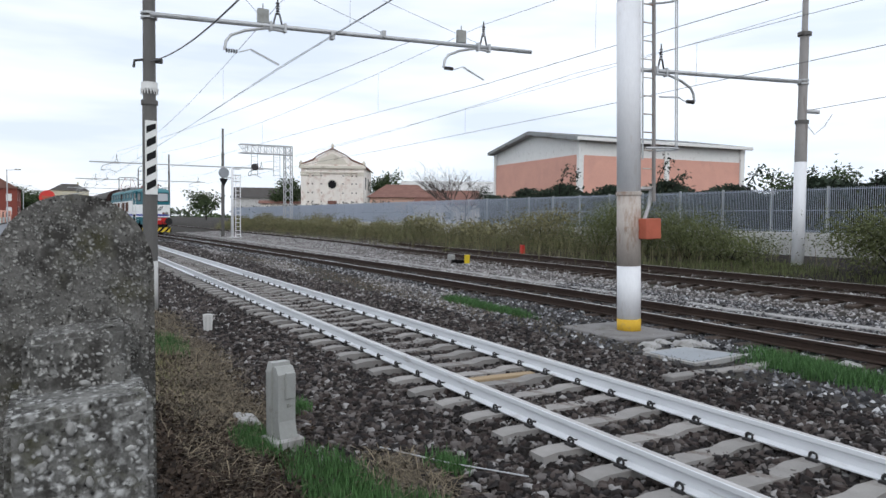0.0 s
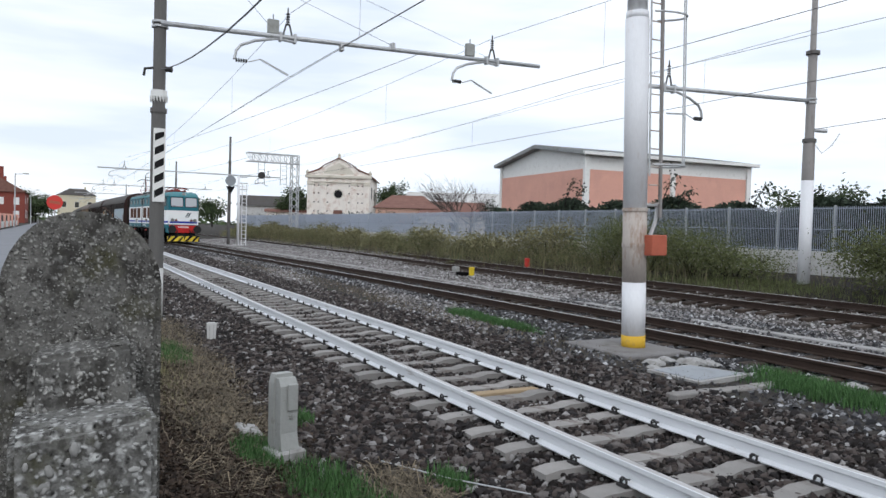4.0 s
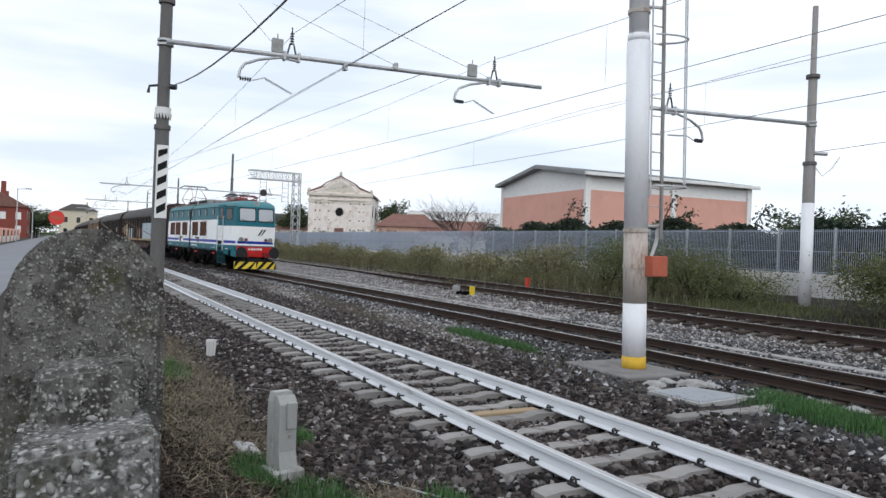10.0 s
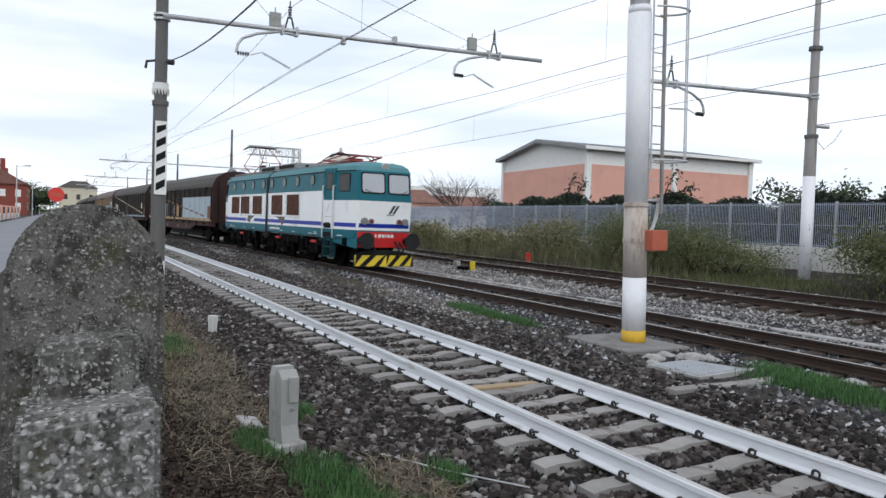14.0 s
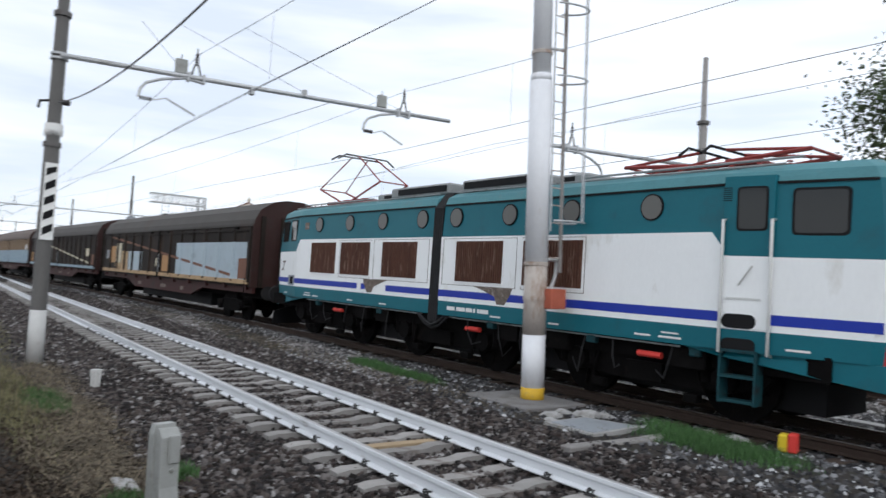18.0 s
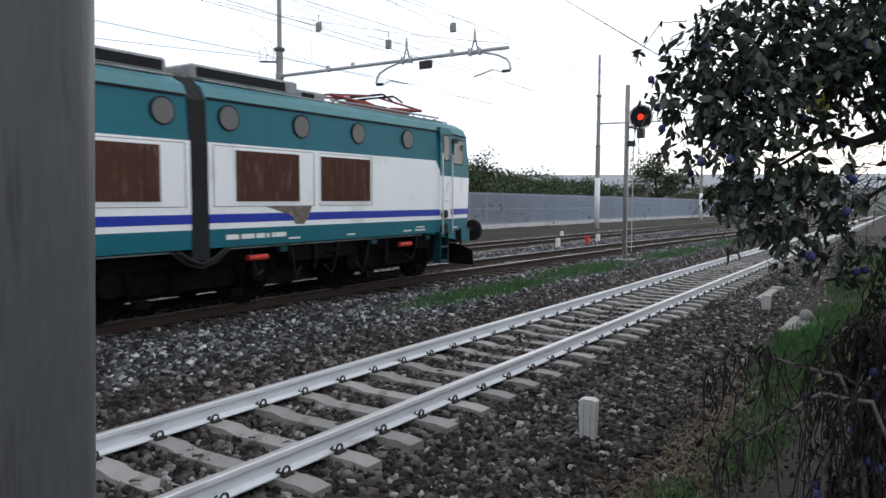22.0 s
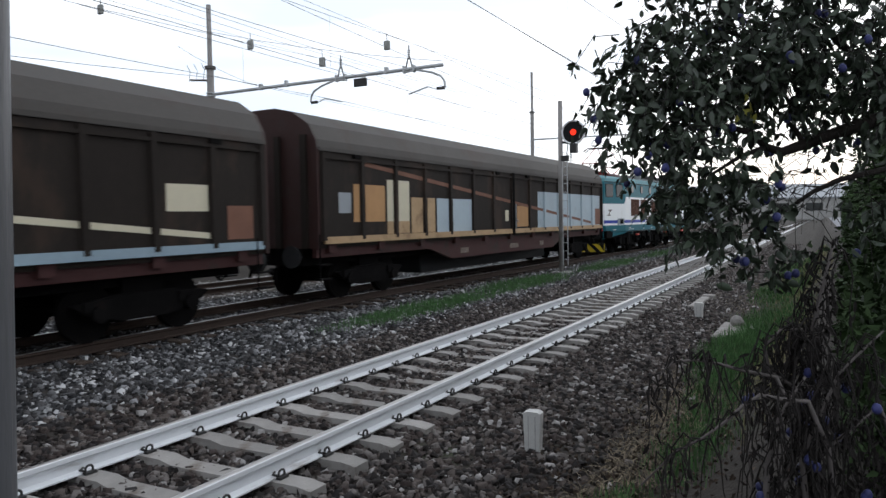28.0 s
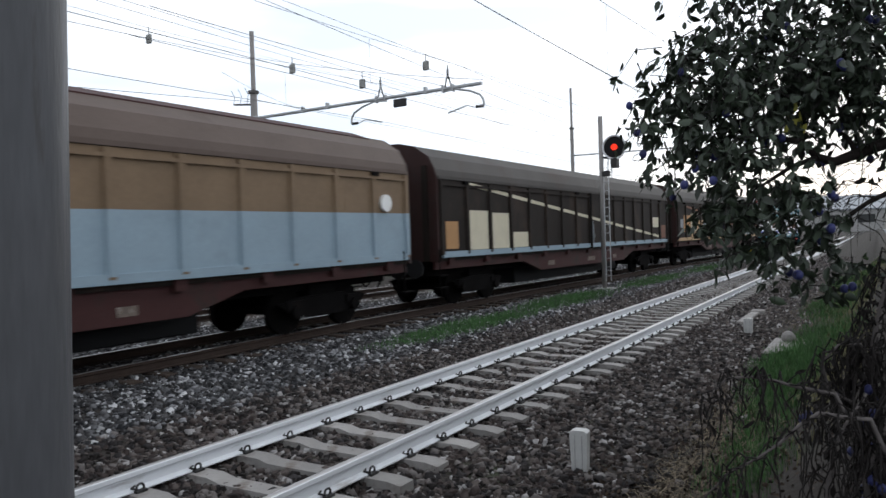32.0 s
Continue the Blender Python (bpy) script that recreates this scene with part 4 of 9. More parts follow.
for o in (0.35, 0.7, 1.05):
    tube(bm, [(0.0, o, 6.95 - g0), (0.0, o - 0.08, 7.3 - g0), (0.0, o + 0.08, 7.55 - g0)], 0.011, 5)
part("strain_insulator", bm, M["iron_black"], mast_3, "dark strain insulator with small horns")
mast_4 = stepped_mast("line_mast", "grey stepped mast with white foot", 56.2, 14.2, 12.3, 0.18, 0.09, "pole_white", 3.6)
beam(mast_4, 0.0, 0.0, -7.5, 7.6 - mast_4.location.z, -0.1)
registration(mast_4, 0.0, -5.6, 7.55 - mast_4.location.z, 1)
for xx, yy in ((88, 14.4), (118, 14.4)):
    stepped_mast("line_mast", "grey stepped mast with white foot", xx, yy, 9.8, 0.17, 0.09, "pole_white", 2.9)
for xx, yy in ((-62, 9.1), (-95, 8.9), (-130, 8.6), (-168, 8.4)):
    m_ = stepped_mast("line_mast", "dark grey tubular mast with a cross beam over the tracks", xx, yy, 9.9, 0.15, 0.1, None, 0, "pole_dark")
    beam(m_, 0.12, 4.6, -11.0, 6.4)
    for y_ in (0.2, float(ty(xx)) + 0.4, 12.6):
        registration(m_, 0.12, y_ - yy, 6.42)
# white ladder mast with a shunting disc
wl_ = thing("ladder_signal", "white lattice ladder post with a round grey signal disc", "railway signal", at=(-59.0, 9.3, float(gz(-59.0, 9.3))))
bm = bmesh.new()
tube(bm, [(0, 0, 0), (0, 0, 6.2)], 0.12, 14)
part("post", bm, M["pole_white"], wl_, "", True)
for o in (0.28, 0.68):
    bm = bmesh.new()
    tube(bm, [(0.1, o, 0), (0.1, o, 5.6)], 0.04, 6)
    part("ladder_rail", bm, M["pole_white"], wl_)
for k in range(15):
    bm = bmesh.new()
    tube(bm, [(0.1, 0.28, 0.3 + 0.35 * k), (0.1, 0.68, 0.3 + 0.35 * k)], 0.028, 5)
    part("rung", bm, M["pole_white"], wl_)
for z in (5.0, 5.55, 6.1):
    bm = bmesh.new()
    tube(bm, [(0.1, 0.0, z), (0.1, 0.75, z), (-0.6, 0.75, z), (-0.6, 0.0, z)], 0.03, 5)
    part("platform_rail", bm, M["galv"], wl_)
bm = bmesh.new()
tube(bm, [(0.1, -0.75, 5.7), (0.2, -0.75, 5.7)], 0.45, 22)
part("signal_disc", bm, M["wagon_grey"], wl_, "round grey signal disc")
bm = bmesh.new()
prism(bm, [(-1.1, 5.2), (-0.4, 5.2), (-0.62, 4.75), (-0.75, 4.55), (-0.9, 4.75)], "x", 0.0, 0.25)
part("hood", bm, M["black"], wl_, "dark hood below the disc")
bm = bmesh.new()
tube(bm, [(0, 0, 5.3), (0.05, -0.75, 5.3)], 0.05, 6)
part("arm", bm, M["galv"], wl_)
bm = bbox(-0.5, 0.5, -0.4, 0.9, -0.3, 0.08, 0.03)
part("footing", bm, M["concrete_pale"], wl_)
# lamp on the distant platform
pl_ = thing("platform_lamp", "distant platform lamp with a small glowing head", "street lamp", at=(-205, 5.5, 0.0))
bm = bmesh.new()
tube(bm, [(0, 0, -0.3), (0, 0, 5.0)], 0.08, 8)
part("pole", bm, M["galv"], pl_)
bm = bmesh.new()
bmesh.ops.create_icosphere(bm, subdivisions=2, radius=0.45)
for v in bm.verts:
    v.co.z += 5.3
part("globe", bm, M["lamp_white"], pl_, "glowing white globe")
near_pole = stepped_mast("line_mast", "thick weathered steel pole close beside the track", 7.44, -2.67, 9.5, 0.137, 0.12, None, 0, "pole_near")
near_pole.matrix_world = pose(7.422, -2.64, float(gz(7.44, -2.67)) - 0.02, 1.2, 0.7, 0)

# signal on its post
SX, SY = 31.4, 3.75
sg = thing("signal_post", "slim steel signal post with round black signal showing red", "railway signal", at=(SX, SY, float(gz(SX, SY))))
bm = bmesh.new()
tube(bm, [(0, 0, 0), (0, 0, 6.15)], 0.085, 14)
part("post", bm, M["pole_grey"], sg, "", True)
bm = bmesh.new()
tube(bm, [(-0.05, -0.52, 5.0), (-0.12, -0.52, 5.0)], 0.40, 28)
hd = part("signal_disc", bm, M["black"], sg, "round black signal head")
bm = bmesh.new()
tube(bm, [(-0.12, -0.52, 5.0), (-0.15, -0.52, 5.0)], 0.11, 18)
part("lamp_lens", bm, M["lamp_red"], hd, "glowing red lens")
bm = bmesh.new()
ring_ = [(-0.125, -0.52 + 0.405 * math.cos(a), 5.0 + 0.405 * math.sin(a)) for a in np.linspace(0, 2 * math.pi, 33)]
tube(bm, ring_, 0.032, 6, False)
part("rim", bm, M["pole_white"], hd, "pale ring round the signal head")
bm = bmesh.new()
tube(bm, [(0, 0, 4.7), (-0.05, -0.5, 4.6)], 0.04, 8)
box(bm, -0.16, 0.1, -0.62, -0.40, 4.28, 4.62)
part("signal_bracket", bm, M["iron_black"], sg)
bm = bbox(-0.12, 0.02, -0.32, -0.05, 4.0, 4.2, 0.01)
part("lower_box", bm, M["iron_black"], sg)
for yy in (-0.28, -0.10):
    bm = bmesh.new()
    tube(bm, [(-0.1, yy, 0.3), (-0.1, yy, 4.1)], 0.016, 6)
    part("ladder_rail", bm, M["galv"], sg)
for k in range(12):
    bm = bmesh.new()
    tube(bm, [(-0.1, -0.28, 0.5 + 0.3 * k), (-0.1, -0.10, 0.5 + 0.3 * k)], 0.011, 5)
    part("rung", bm, M["galv"], sg)
bm = bbox(-0.3, 0.3, -0.35, 0.3, -0.2, 0.05, 0.02)
part("footing", bm, M["concrete"], sg)

# lattice gantry with hanging signals
gt = thing("signal_gantry", "grey lattice steel gantry with hanging signals", "signal gantry", at=(-62.2, 15.25, 0.45))
bm = bmesh.new()
for sx in (-0.33, 0.33):
    for sy in (-0.33, 0.33):
        tube(bm, [(sx, sy, 0), (sx, sy, 8.0)], 0.05, 6)
for k in range(11):
    z = 0.72 * k
    for (a, b) in (((-0.33, -0.33), (0.33, -0.33)), ((0.33, -0.33), (0.33, 0.33)), ((0.33, 0.33), (-0.33, 0.33)), ((-0.33, 0.33), (-0.33, -0.33))):
        tube(bm, [(*a, z), (*b, z + 0.72)], 0.03, 5)
part("lattice_tower", bm, M["galv"], gt)
bm = bmesh.new()
for sx in (-0.4, 0.4):
    for z in (7.2, 8.0):
        tube(bm, [(sx, 0.3, z), (sx, -4.6, z)], 0.05, 6)
    for k in range(8):
        y0 = 0.3 - 0.61 * k
        tube(bm, [(sx, y0, 7.2), (sx, y0 - 0.61, 8.0)], 0.03, 5)
        tube(bm, [(sx, y0, 7.2), (sx, y0, 8.0)], 0.03, 5)
part("lattice_beam", bm, M["galv"], gt)
for yy in (-3.3, -1.2):
    bm = bmesh.new()
    for a in (-0.3, 0.3):
        tube(bm, [(0.4, yy + a, 7.3), (0.4, yy + a, 5.1)], 0.035, 6)
    for k in range(5):
        tube(bm, [(0.4, yy - 0.3, 5.2 + 0.42 * k), (0.4, yy + 0.3, 5.2 + 0.42 * k)], 0.025, 5)
    hg = part("hanging_ladder", bm, M["galv"], gt)
    bm = bmesh.new()
    tube(bm, [(0.45, yy, 5.9), (0.62, yy, 5.9)], 0.32 if yy < -2 else 0.01, 18)
    part("signal_disc", bm, M["iron_black"], hg)

# overhead wires
wires = thing("overhead_line", "thin dark overhead contact and carrying wires with droppers", "overhead wires", kind="structure")
SUP = [-170, -130, -95, -62, -10.84, 25.3, 56.2, 88, 118, 260]
for yc, stag, zc, zm, sag, r in ((0.0, 0.03, 5.27, 6.78, 0.017, 0.006), (Y2, -0.1, 5.45, 7.03, 0.012, 0.007), (8.75, 0.08, 4.92, 6.05, 0.01, 0.007)):
    bm = bmesh.new()
    mid = (lambda x: float(ty(x))) if yc == Y2 else (lambda x: yc)
    def zw(x):
        return zc + (-0.17 * min(1, max(0, (x + 12) / 25)) if yc == 0 else 0.7 * min(1, max(0, (x + 8) / 33)) if yc == 8.75 else 0.19 * min(1, max(0, (x + 10) / 35)))
    def zs(x):
        return zm + (0.78 * min(1, max(0, (x + 8) / 33)) if yc == 8.75 else 0)
    line = sorted(SUP + [-40, -25, 0, 8, 16, 40])
    tube(bm, [(x, mid(x) + stag * (1 if k % 2 else -1), zw(x)) for k, x in enumerate(line)], r, 5)
    if yc == 0:
        tube(bm, [(x, mid(x) + 0.05, zw(x) + 0.02) for x in line], r, 5)
    part("contact_wire", bm, M["wire"], wires)
    bm = bmesh.new()
    pm = []
    for k, (x0_, x1_) in enumerate(zip(SUP, SUP[1:])):
        for j in range(8):
            u = j / 8
            x = x0_ + (x1_ - x0_) * u
            pm.append((x, mid(x0_) + (mid(x1_) - mid(x0_)) * u, zs(x0_) + (zs(x1_) - zs(x0_)) * u - 4 * u * (1 - u) * min(1.0, sag * (x1_ - x0_))))
    tube(bm, pm, 0.006, 5)
    part("carrying_wire", bm, M["wire"], wires)
    for p in pm[1::2]:
        bm = bmesh.new()
        tube(bm, [p, (p[0], p[1], zw(p[0]))], 0.003, 4)
        part("dropper", bm, M["wire"], wires)
for a, b, sag, r in (((-10.84, -2.83, 5.1), (7.4, -2.64, 5.1), 0.73, 0.012), ((-7.6, 14.5, 5.0), (25.3, 14.5, 7.0), 0.25, 0.009), ((25.3, 14.5, 7.1), (56.2, 14.2, 8.0), 0.3, 0.007), ((-118, 13.5, 8.0), (-7.6, 14.5, 7.9), 0.8, 0.007), ((-10.84, 2.63, 6.4), (-15.0, 0.49, 8.74), 0.0, 0.006), ((-10.84, 5.4, 6.5), (-15.0, 2.38, 9.1), 0.0, 0.006), ((-10.84, -0.36, 6.3), (-13.0, -0.88, 7.91), 0.0, 0.006), ((-10.8, 3.4, 6.3), (-62, 0.3, 7.2), 0.2, 0.008),
                     ((25.3, 14.5, 8.6), (25.3, 5.2, 6.5), 0.12, 0.008), ((16.0, 8.6, 6.3), (25.3, 8.9, 6.5), 0.0, 0.007), ((15.0, 6.6, 6.25), (25.3, 6.6, 6.5), 0.05, 0.007), ((17.5, 6.3, 7.0), (40.0, 6.9, 6.7), 0.1, 0.007), ((25.3, 12.2, 6.45), (21.5, 11.9, 7.0), 0.1, 0.006)):
    bm = bmesh.new()
    a, b = Vector(a), Vector(b)
    tube(bm, [a.lerp(b, j / 14) - Vector((0, 0, 4 * sag * (j / 14) * (1 - j / 14))) for j in range(15)], r, 5)
    part("feeder_wire", bm, M["wire"], wires)
for p in ((21.06, 14.6, 8.2), (23.28, 10.77, 7.12), (24.35, 8.9, 6.58), (25.37, 7.21, 7.08)):
    bm = bbox(p[0] - 0.05, p[0] + 0.05, p[1] - 0.1, p[1] + 0.1, p[2], p[2] + 0.28, 0.02)
    bx_ = part("line_insulator", bm, M["grey_plastic"], wires, "small grey box hung on the wires")
    bm = bmesh.new()
    tube(bm, [(p[0], p[1], p[2] + 0.26), (p[0], p[1], p[2] + 0.5)], 0.012, 5)
    part("hanger", bm, M["wire"], bx_)
    bm = bmesh.new()
    tube(bm, [(p[0] - 14, p[1] + 0.5, p[2] + 0.75), (p[0], p[1], p[2] + 0.48), (p[0] + 16, p[1] - 0.6, p[2] + 0.6)], 0.006, 5)
    part("feeder_wire", bm, M["wire"], wires)

# ---- fence along the far side ----
fence = thing("railway_fence", "grey steel grating fence on a pale concrete plinth", "fence", kind="structure", at=(0, YF, 0.7))
bm = bmesh.new()
for k in range(30):
    xx = 0.04 + k * 0.066
    box(bm, xx - 0.004, xx + 0.004, -0.0125, 0.0125, 0.75, 2.16)
for z in (0.80, 1.45, 2.10):
    box(bm, 0.02, 1.96, -0.006, 0.006, z - 0.012, z + 0.012)
me_panel = bpy.data.meshes.new("grating_panel")
bm.to_mesh(me_panel)
bm.free()
me_panel.materials.append(M["fence_metal"])
bm = bbox(-0.022, 0.022, -0.04, 0.04, 0.0, 2.2)
me_post = bpy.data.meshes.new("post")
bm.to_mesh(me_post)
bm.free()
me_post.materials.append(M["galv"])
for i in range(-46, 90):
    p_ = objm("grating_panel", me_panel, None, fence)
    p_.location = (2.0 * i, 0, 0 if i < 10 else -1.09)
    p_.scale = (1, 1, 1 if i < 10 else 1.35)
    q_ = objm("post", me_post, None, fence)
    q_.location = (2.0 * i, 0.05, 0 if i < 10 else -0.4)
for a, b, z in ((-92, 20, 0.75), (20.01, 180, -0.08)):
    bm = bbox(a, b, -0.12, 0.12, -0.9, z)
    part("plinth", bm, M["concrete_pale"], fence, "pale concrete plinth wall")


# ---- buildings ----
# brick hall with white frame; gable towards the track
hall = thing("industrial_hall", "terracotta brick industrial hall with white concrete frame", "factory hall", at=(-48.66, 34.2, 0.7), rz=-6)
HX, HL, HE, HR = 7.7, 17.5, 7.65, 8.75
bm = bmesh.new()
prism(bm, [(-HX, 0), (HX, 0), (HX, HE), (0, HR), (-HX, HE)], "y", 0.12, HL - 0.1)
part("core_wall", bm, M["white_paint"], hall, "off-white upper wall band")
bm = bbox(-HX + 0.1, HX - 0.1, 0.0, 0.14, 0, HE - 1.2)
part("brick_panel", bm, M["brick_wall"], hall, "terracotta brick infill panel")
for a, b in ((0.25, 8.6), (9.0, 17.2)):
    bm = bbox(HX - 0.05, HX + 0.07, a, b, 0, HE - 1.25)
    part("brick_panel", bm, M["brick_wall"], hall, "terracotta brick infill panel")
for y_ in (0.05, 8.8, HL - 0.2):
    bm = bbox(HX - 0.1, HX + 0.22, y_ - 0.25, y_ + 0.25, 0, HE - 0.1, 0.02)
    part("column", bm, M["white_paint"], hall, "white concrete column")
bm = bbox(-HX - 0.1, -HX + 0.25, -0.12, 0.2, 0, HE - 0.1, 0.02)
part("column", bm, M["white_paint"], hall, "white concrete column")
bm = bmesh.new()
prism(bm, [(-HX - 0.6, HE - 0.14), (0, HR + 0.02), (HX + 0.6, HE - 0.14), (HX + 0.6, HE + 0.14), (0, HR + 0.32), (-HX - 0.6, HE + 0.14)], "y", -0.6, HL + 0.5)
rf = part("roof", bm, M["grey_roofgear"], hall, "grey corrugated low-pitched roof")
bm = bmesh.new()
for k in range(48):
    yy = -0.5 + k * 0.38
    for s in (-1, 1):
        q = [(s * (HX + 0.55), yy, HE + 0.15), (s * 0.1, yy, HR + 0.32)]
        tube(bm, q, 0.06, 4)
part("roof_ribs", bm, M["grey_roofgear"], rf)
bm = bbox(HX + 0.45, HX + 0.75, -0.6, HL + 0.5, HE - 0.12, HE + 0.16, 0.02)
part("gutter", bm, M["white_paint"], hall, "white eaves gutter")
bm = bbox(-3.0, -1.6, -0.06, 0.02, 0, 2.2)
part("door", bm, M["red_box"], hall, "red-brown metal door")


# old church: facade towards the camera
church = thing("old_church", "abandoned baroque church with crumbling plaster and bare brick", "church", at=(-109, 36.5, 0.6), rz=63)
CW, CE, CP = 5.2, 9.6, 12.5
bm = bmesh.new()
prism(bm, [(-CW, 0), (CW, 0), (CW, CE), (0, CP - 0.6), (-CW, CE)], "y", 0.3, 17)
part("nave_wall", bm, M["brick_old"], church, "weathered brick nave")
bm = bmesh.new()
prism(bm, [(-CW, 0), (CW, 0), (CW, CE + 0.2), (3.2, CE + 0.9), (2.4, CE + 1.6), (0, CP), (-2.4, CE + 1.6), (-3.2, CE + 0.9), (-CW, CE + 0.2)], "y", -0.1, 0.4)
fc = part("facade", bm, M["brick_old"], church, "tall facade with flaking plaster and curved gable")
for x_ in (-4.7, -2.6, 2.6, 4.7):
    bm = bbox(x_ - 0.45, x_ + 0.45, -0.28, -0.1, 0, CE - 0.4, 0.03)
    part("pilaster", bm, M["brick_old"], fc, "flat pilaster with worn plaster")
bm = bbox(-CW - 0.35, CW + 0.35, -0.5, 0.1, CE - 0.4, CE + 0.1, 0.06)
part("cornice", bm, M["plaster"], fc, "projecting cornice")
bm = bbox(-CW - 0.15, CW + 0.15, -0.36, -0.1, CE - 1.15, CE - 0.95, 0.03)
part("cornice", bm, M["plaster"], fc, "projecting cornice")
bm = bbox(-CW - 0.2, CW + 0.2, -0.34, -0.1, 0, 0.9, 0.03)
part("plinth", bm, M["concrete"], fc, "worn grey plinth")
bm = bmesh.new()
prism(bm, [(-2.6, CE + 0.35), (2.6, CE + 0.35), (1.9, CE + 1.25), (0, CP - 0.75), (-1.9, CE + 1.25)], "y", -0.19, -0.1)
part("gable_panel", bm, M["plaster"], fc, "raised plaster panel in the gable")
for x_ in (-4.0, -3.3, -1.8, 1.8, 3.3, 4.0):
    for z_ in (2.2, 3.7, 5.2, 6.7, 8.0):
        bm = bbox(x_ - 0.1, x_ + 0.1, -0.12, -0.02, z_ - 0.1, z_ + 0.1)
        part("putlog_hole", bm, M["black"], fc)
for x_ in (-2.6, 2.6, -4.7, 4.7):
    bm = bbox(x_ - 0.55, x_ + 0.55, -0.38, -0.1, CE - 1.6, CE - 1.2, 0.05)
    part("capital", bm, M["plaster"], fc, "worn pilaster capital")
bm = bmesh.new()
for s in (-1, 1):
    tube(bm, [(s * (CW + 0.1), -0.2, CE + 0.3), (s * 3.2, -0.2, CE + 1.15), (s * 2.4, -0.2, CE + 1.8), (0, -0.2, CP + 0.08)], 0.1, 6)
part("gable_moulding", bm, M["roof_tile"], fc, "tiled gable moulding")
bm = bmesh.new()
disc_y(bm, 0, 6.6, -0.16, -0.08, 0.85, 24)
part("round_window", bm, M["plaster"], fc, "round window surround")
bm = bmesh.new()
disc_y(bm, 0, 6.6, -0.18, -0.1, 0.68, 24)
part("window_opening", bm, M["black"], fc)
bm = bbox(-0.75, 0.75, -0.16, -0.05, 1.2, 3.9)
part("door", bm, M["roof_tile"], fc, "bricked-up reddish doorway")
bm = bmesh.new()
tube(bm, [(0, 0.1, CP + 0.2), (0, 0.1, CP + 0.6)], [0.3, 0.2], 8)
tube(bm, [(0, 0.1, CP + 0.6), (0, 0.1, CP + 1.0)], [0.28, 0.05], 8)
part("finial", bm, M["plaster"], fc)
for x_ in (-CW, CW):
    bm = bmesh.new()
    tube(bm, [(x_, 0, CE + 0.2), (x_, 0, CE + 0.6), (x_, 0, CE + 1.0)], [0.3, 0.35, 0.05], 8)
    part("urn", bm, M["plaster"], fc)
bm = bmesh.new()
for s in (-1, 1):
    hexa(bm, [(s * (CW + 0.4), 0.3, CE - 0.1), (0, 0.3, CP - 0.4), (0, 17.2, CP - 0.4), (s * (CW + 0.4), 17.2, CE - 0.1), (s * (CW + 0.4), 0.3, CE + 0.1), (0, 0.3, CP - 0.2), (0, 17.2, CP - 0.2), (s * (CW + 0.4), 17.2, CE + 0.1)])
bmesh.ops.recalc_face_normals(bm, faces=bm.faces[:])
part("roof", bm, M["roof_tile"], church, "old clay tile roof")
for s in (-1, 1):
    for y_ in (4.0, 9.5):
        bm = bbox(*sorted((s * CW, s * (CW + 0.06))), y_ - 0.5, y_ + 0.5, 6.0, 8.0)
        part("side_window", bm, M["black"], church, "dark arched side opening")


def house(name, label, x, y, z, w, d, h, rz, wall, roof, ridge=1.8, wins=(), chim=True, hip=0.0):
    """w along local x (the front faces -y), gable or hipped roof with ridge along x."""
    t = thing(name, label, "house", at=(x, y, z), rz=rz)
    bm = bbox(-w / 2, w / 2, 0, d, -0.5, h)
    wl_ = part("wall", bm, M[wall], t)
    bm = bmesh.new()
    o = 0.45
    vs = [bm.verts.new(p) for p in ((-w / 2 - o, -o, h - 0.1), (w / 2 + o, -o, h - 0.1), (w / 2 + o, d + o, h - 0.1), (-w / 2 - o, d + o, h - 0.1), (-w / 2 - o + hip, d / 2, h + ridge), (w / 2 + o - hip, d / 2, h + ridge))]
    for f in ((0, 1, 5, 4), (1, 2, 5), (2, 3, 4, 5), (3, 0, 4), (3, 2, 1, 0)):
        bm.faces.new([vs[i] for i in f])
    part("roof", bm, M[roof], t, "clay tile roof")
    if chim:
        bm = bbox(w * 0.2, w * 0.2 + 0.7, d * 0.45, d * 0.45 + 0.6, h + ridge * 0.5, h + ridge + 1.0, 0.03)
        part("chimney", bm, M[wall], t)
    for (cx, cz, ww, hh) in wins:
        bm = bbox(cx - ww / 2 - 0.1, cx + ww / 2 + 0.1, -0.05, 0.02, cz - hh / 2 - 0.1, cz + hh / 2 + 0.1)
        wd = part("window", bm, M["white_paint"], t, "window with pale surround")
        bm = bbox(cx - ww / 2, cx + ww / 2, -0.07, 0.0, cz - hh / 2, cz + hh / 2)
        part("pane", bm, M["glass_dark"], wd)
    return t


house("farmhouse", "low ochre house with reddish clay tile roof", -92, 41.0, 0.6, 9, 8, 4.3, 60, "plaster_pink", "roof_tile", 2.0, [(-2, 2.4, 1.0, 1.4), (1.5, 2.4, 1.0, 1.4)], False, hip=2.5)
house("farmhouse", "low brick outbuilding with clay tile roof", -87, 46.5, 0.6, 10, 7, 3.2, 60, "brick_old", "roof_tile", 2.2, [(0, 1.6, 1.2, 1.2)], False, hip=1.0)
house("shed", "pale grey shed with flat metal roof", -106, 60, 0.6, 22, 9, 5.6, 60, "concrete", "concrete_pale", 2.4, [(-4, 2.2, 3, 1.5), (2, 2.2, 3, 1.5)], False)
house("shed", "low shed with pale roof behind the fence", -140, 38, 0.6, 22, 9, 5.0, 70, "concrete_pale", "wagon_roof", 2.2, [(0, 2.0, 2, 1.2)], False)
house("farm_wall_house", "ruined pale brick wall beside the church", -122, 34, 0.6, 12, 3, 3.6, 70, "brick_old", "roof_tile", 0.5, (), False)
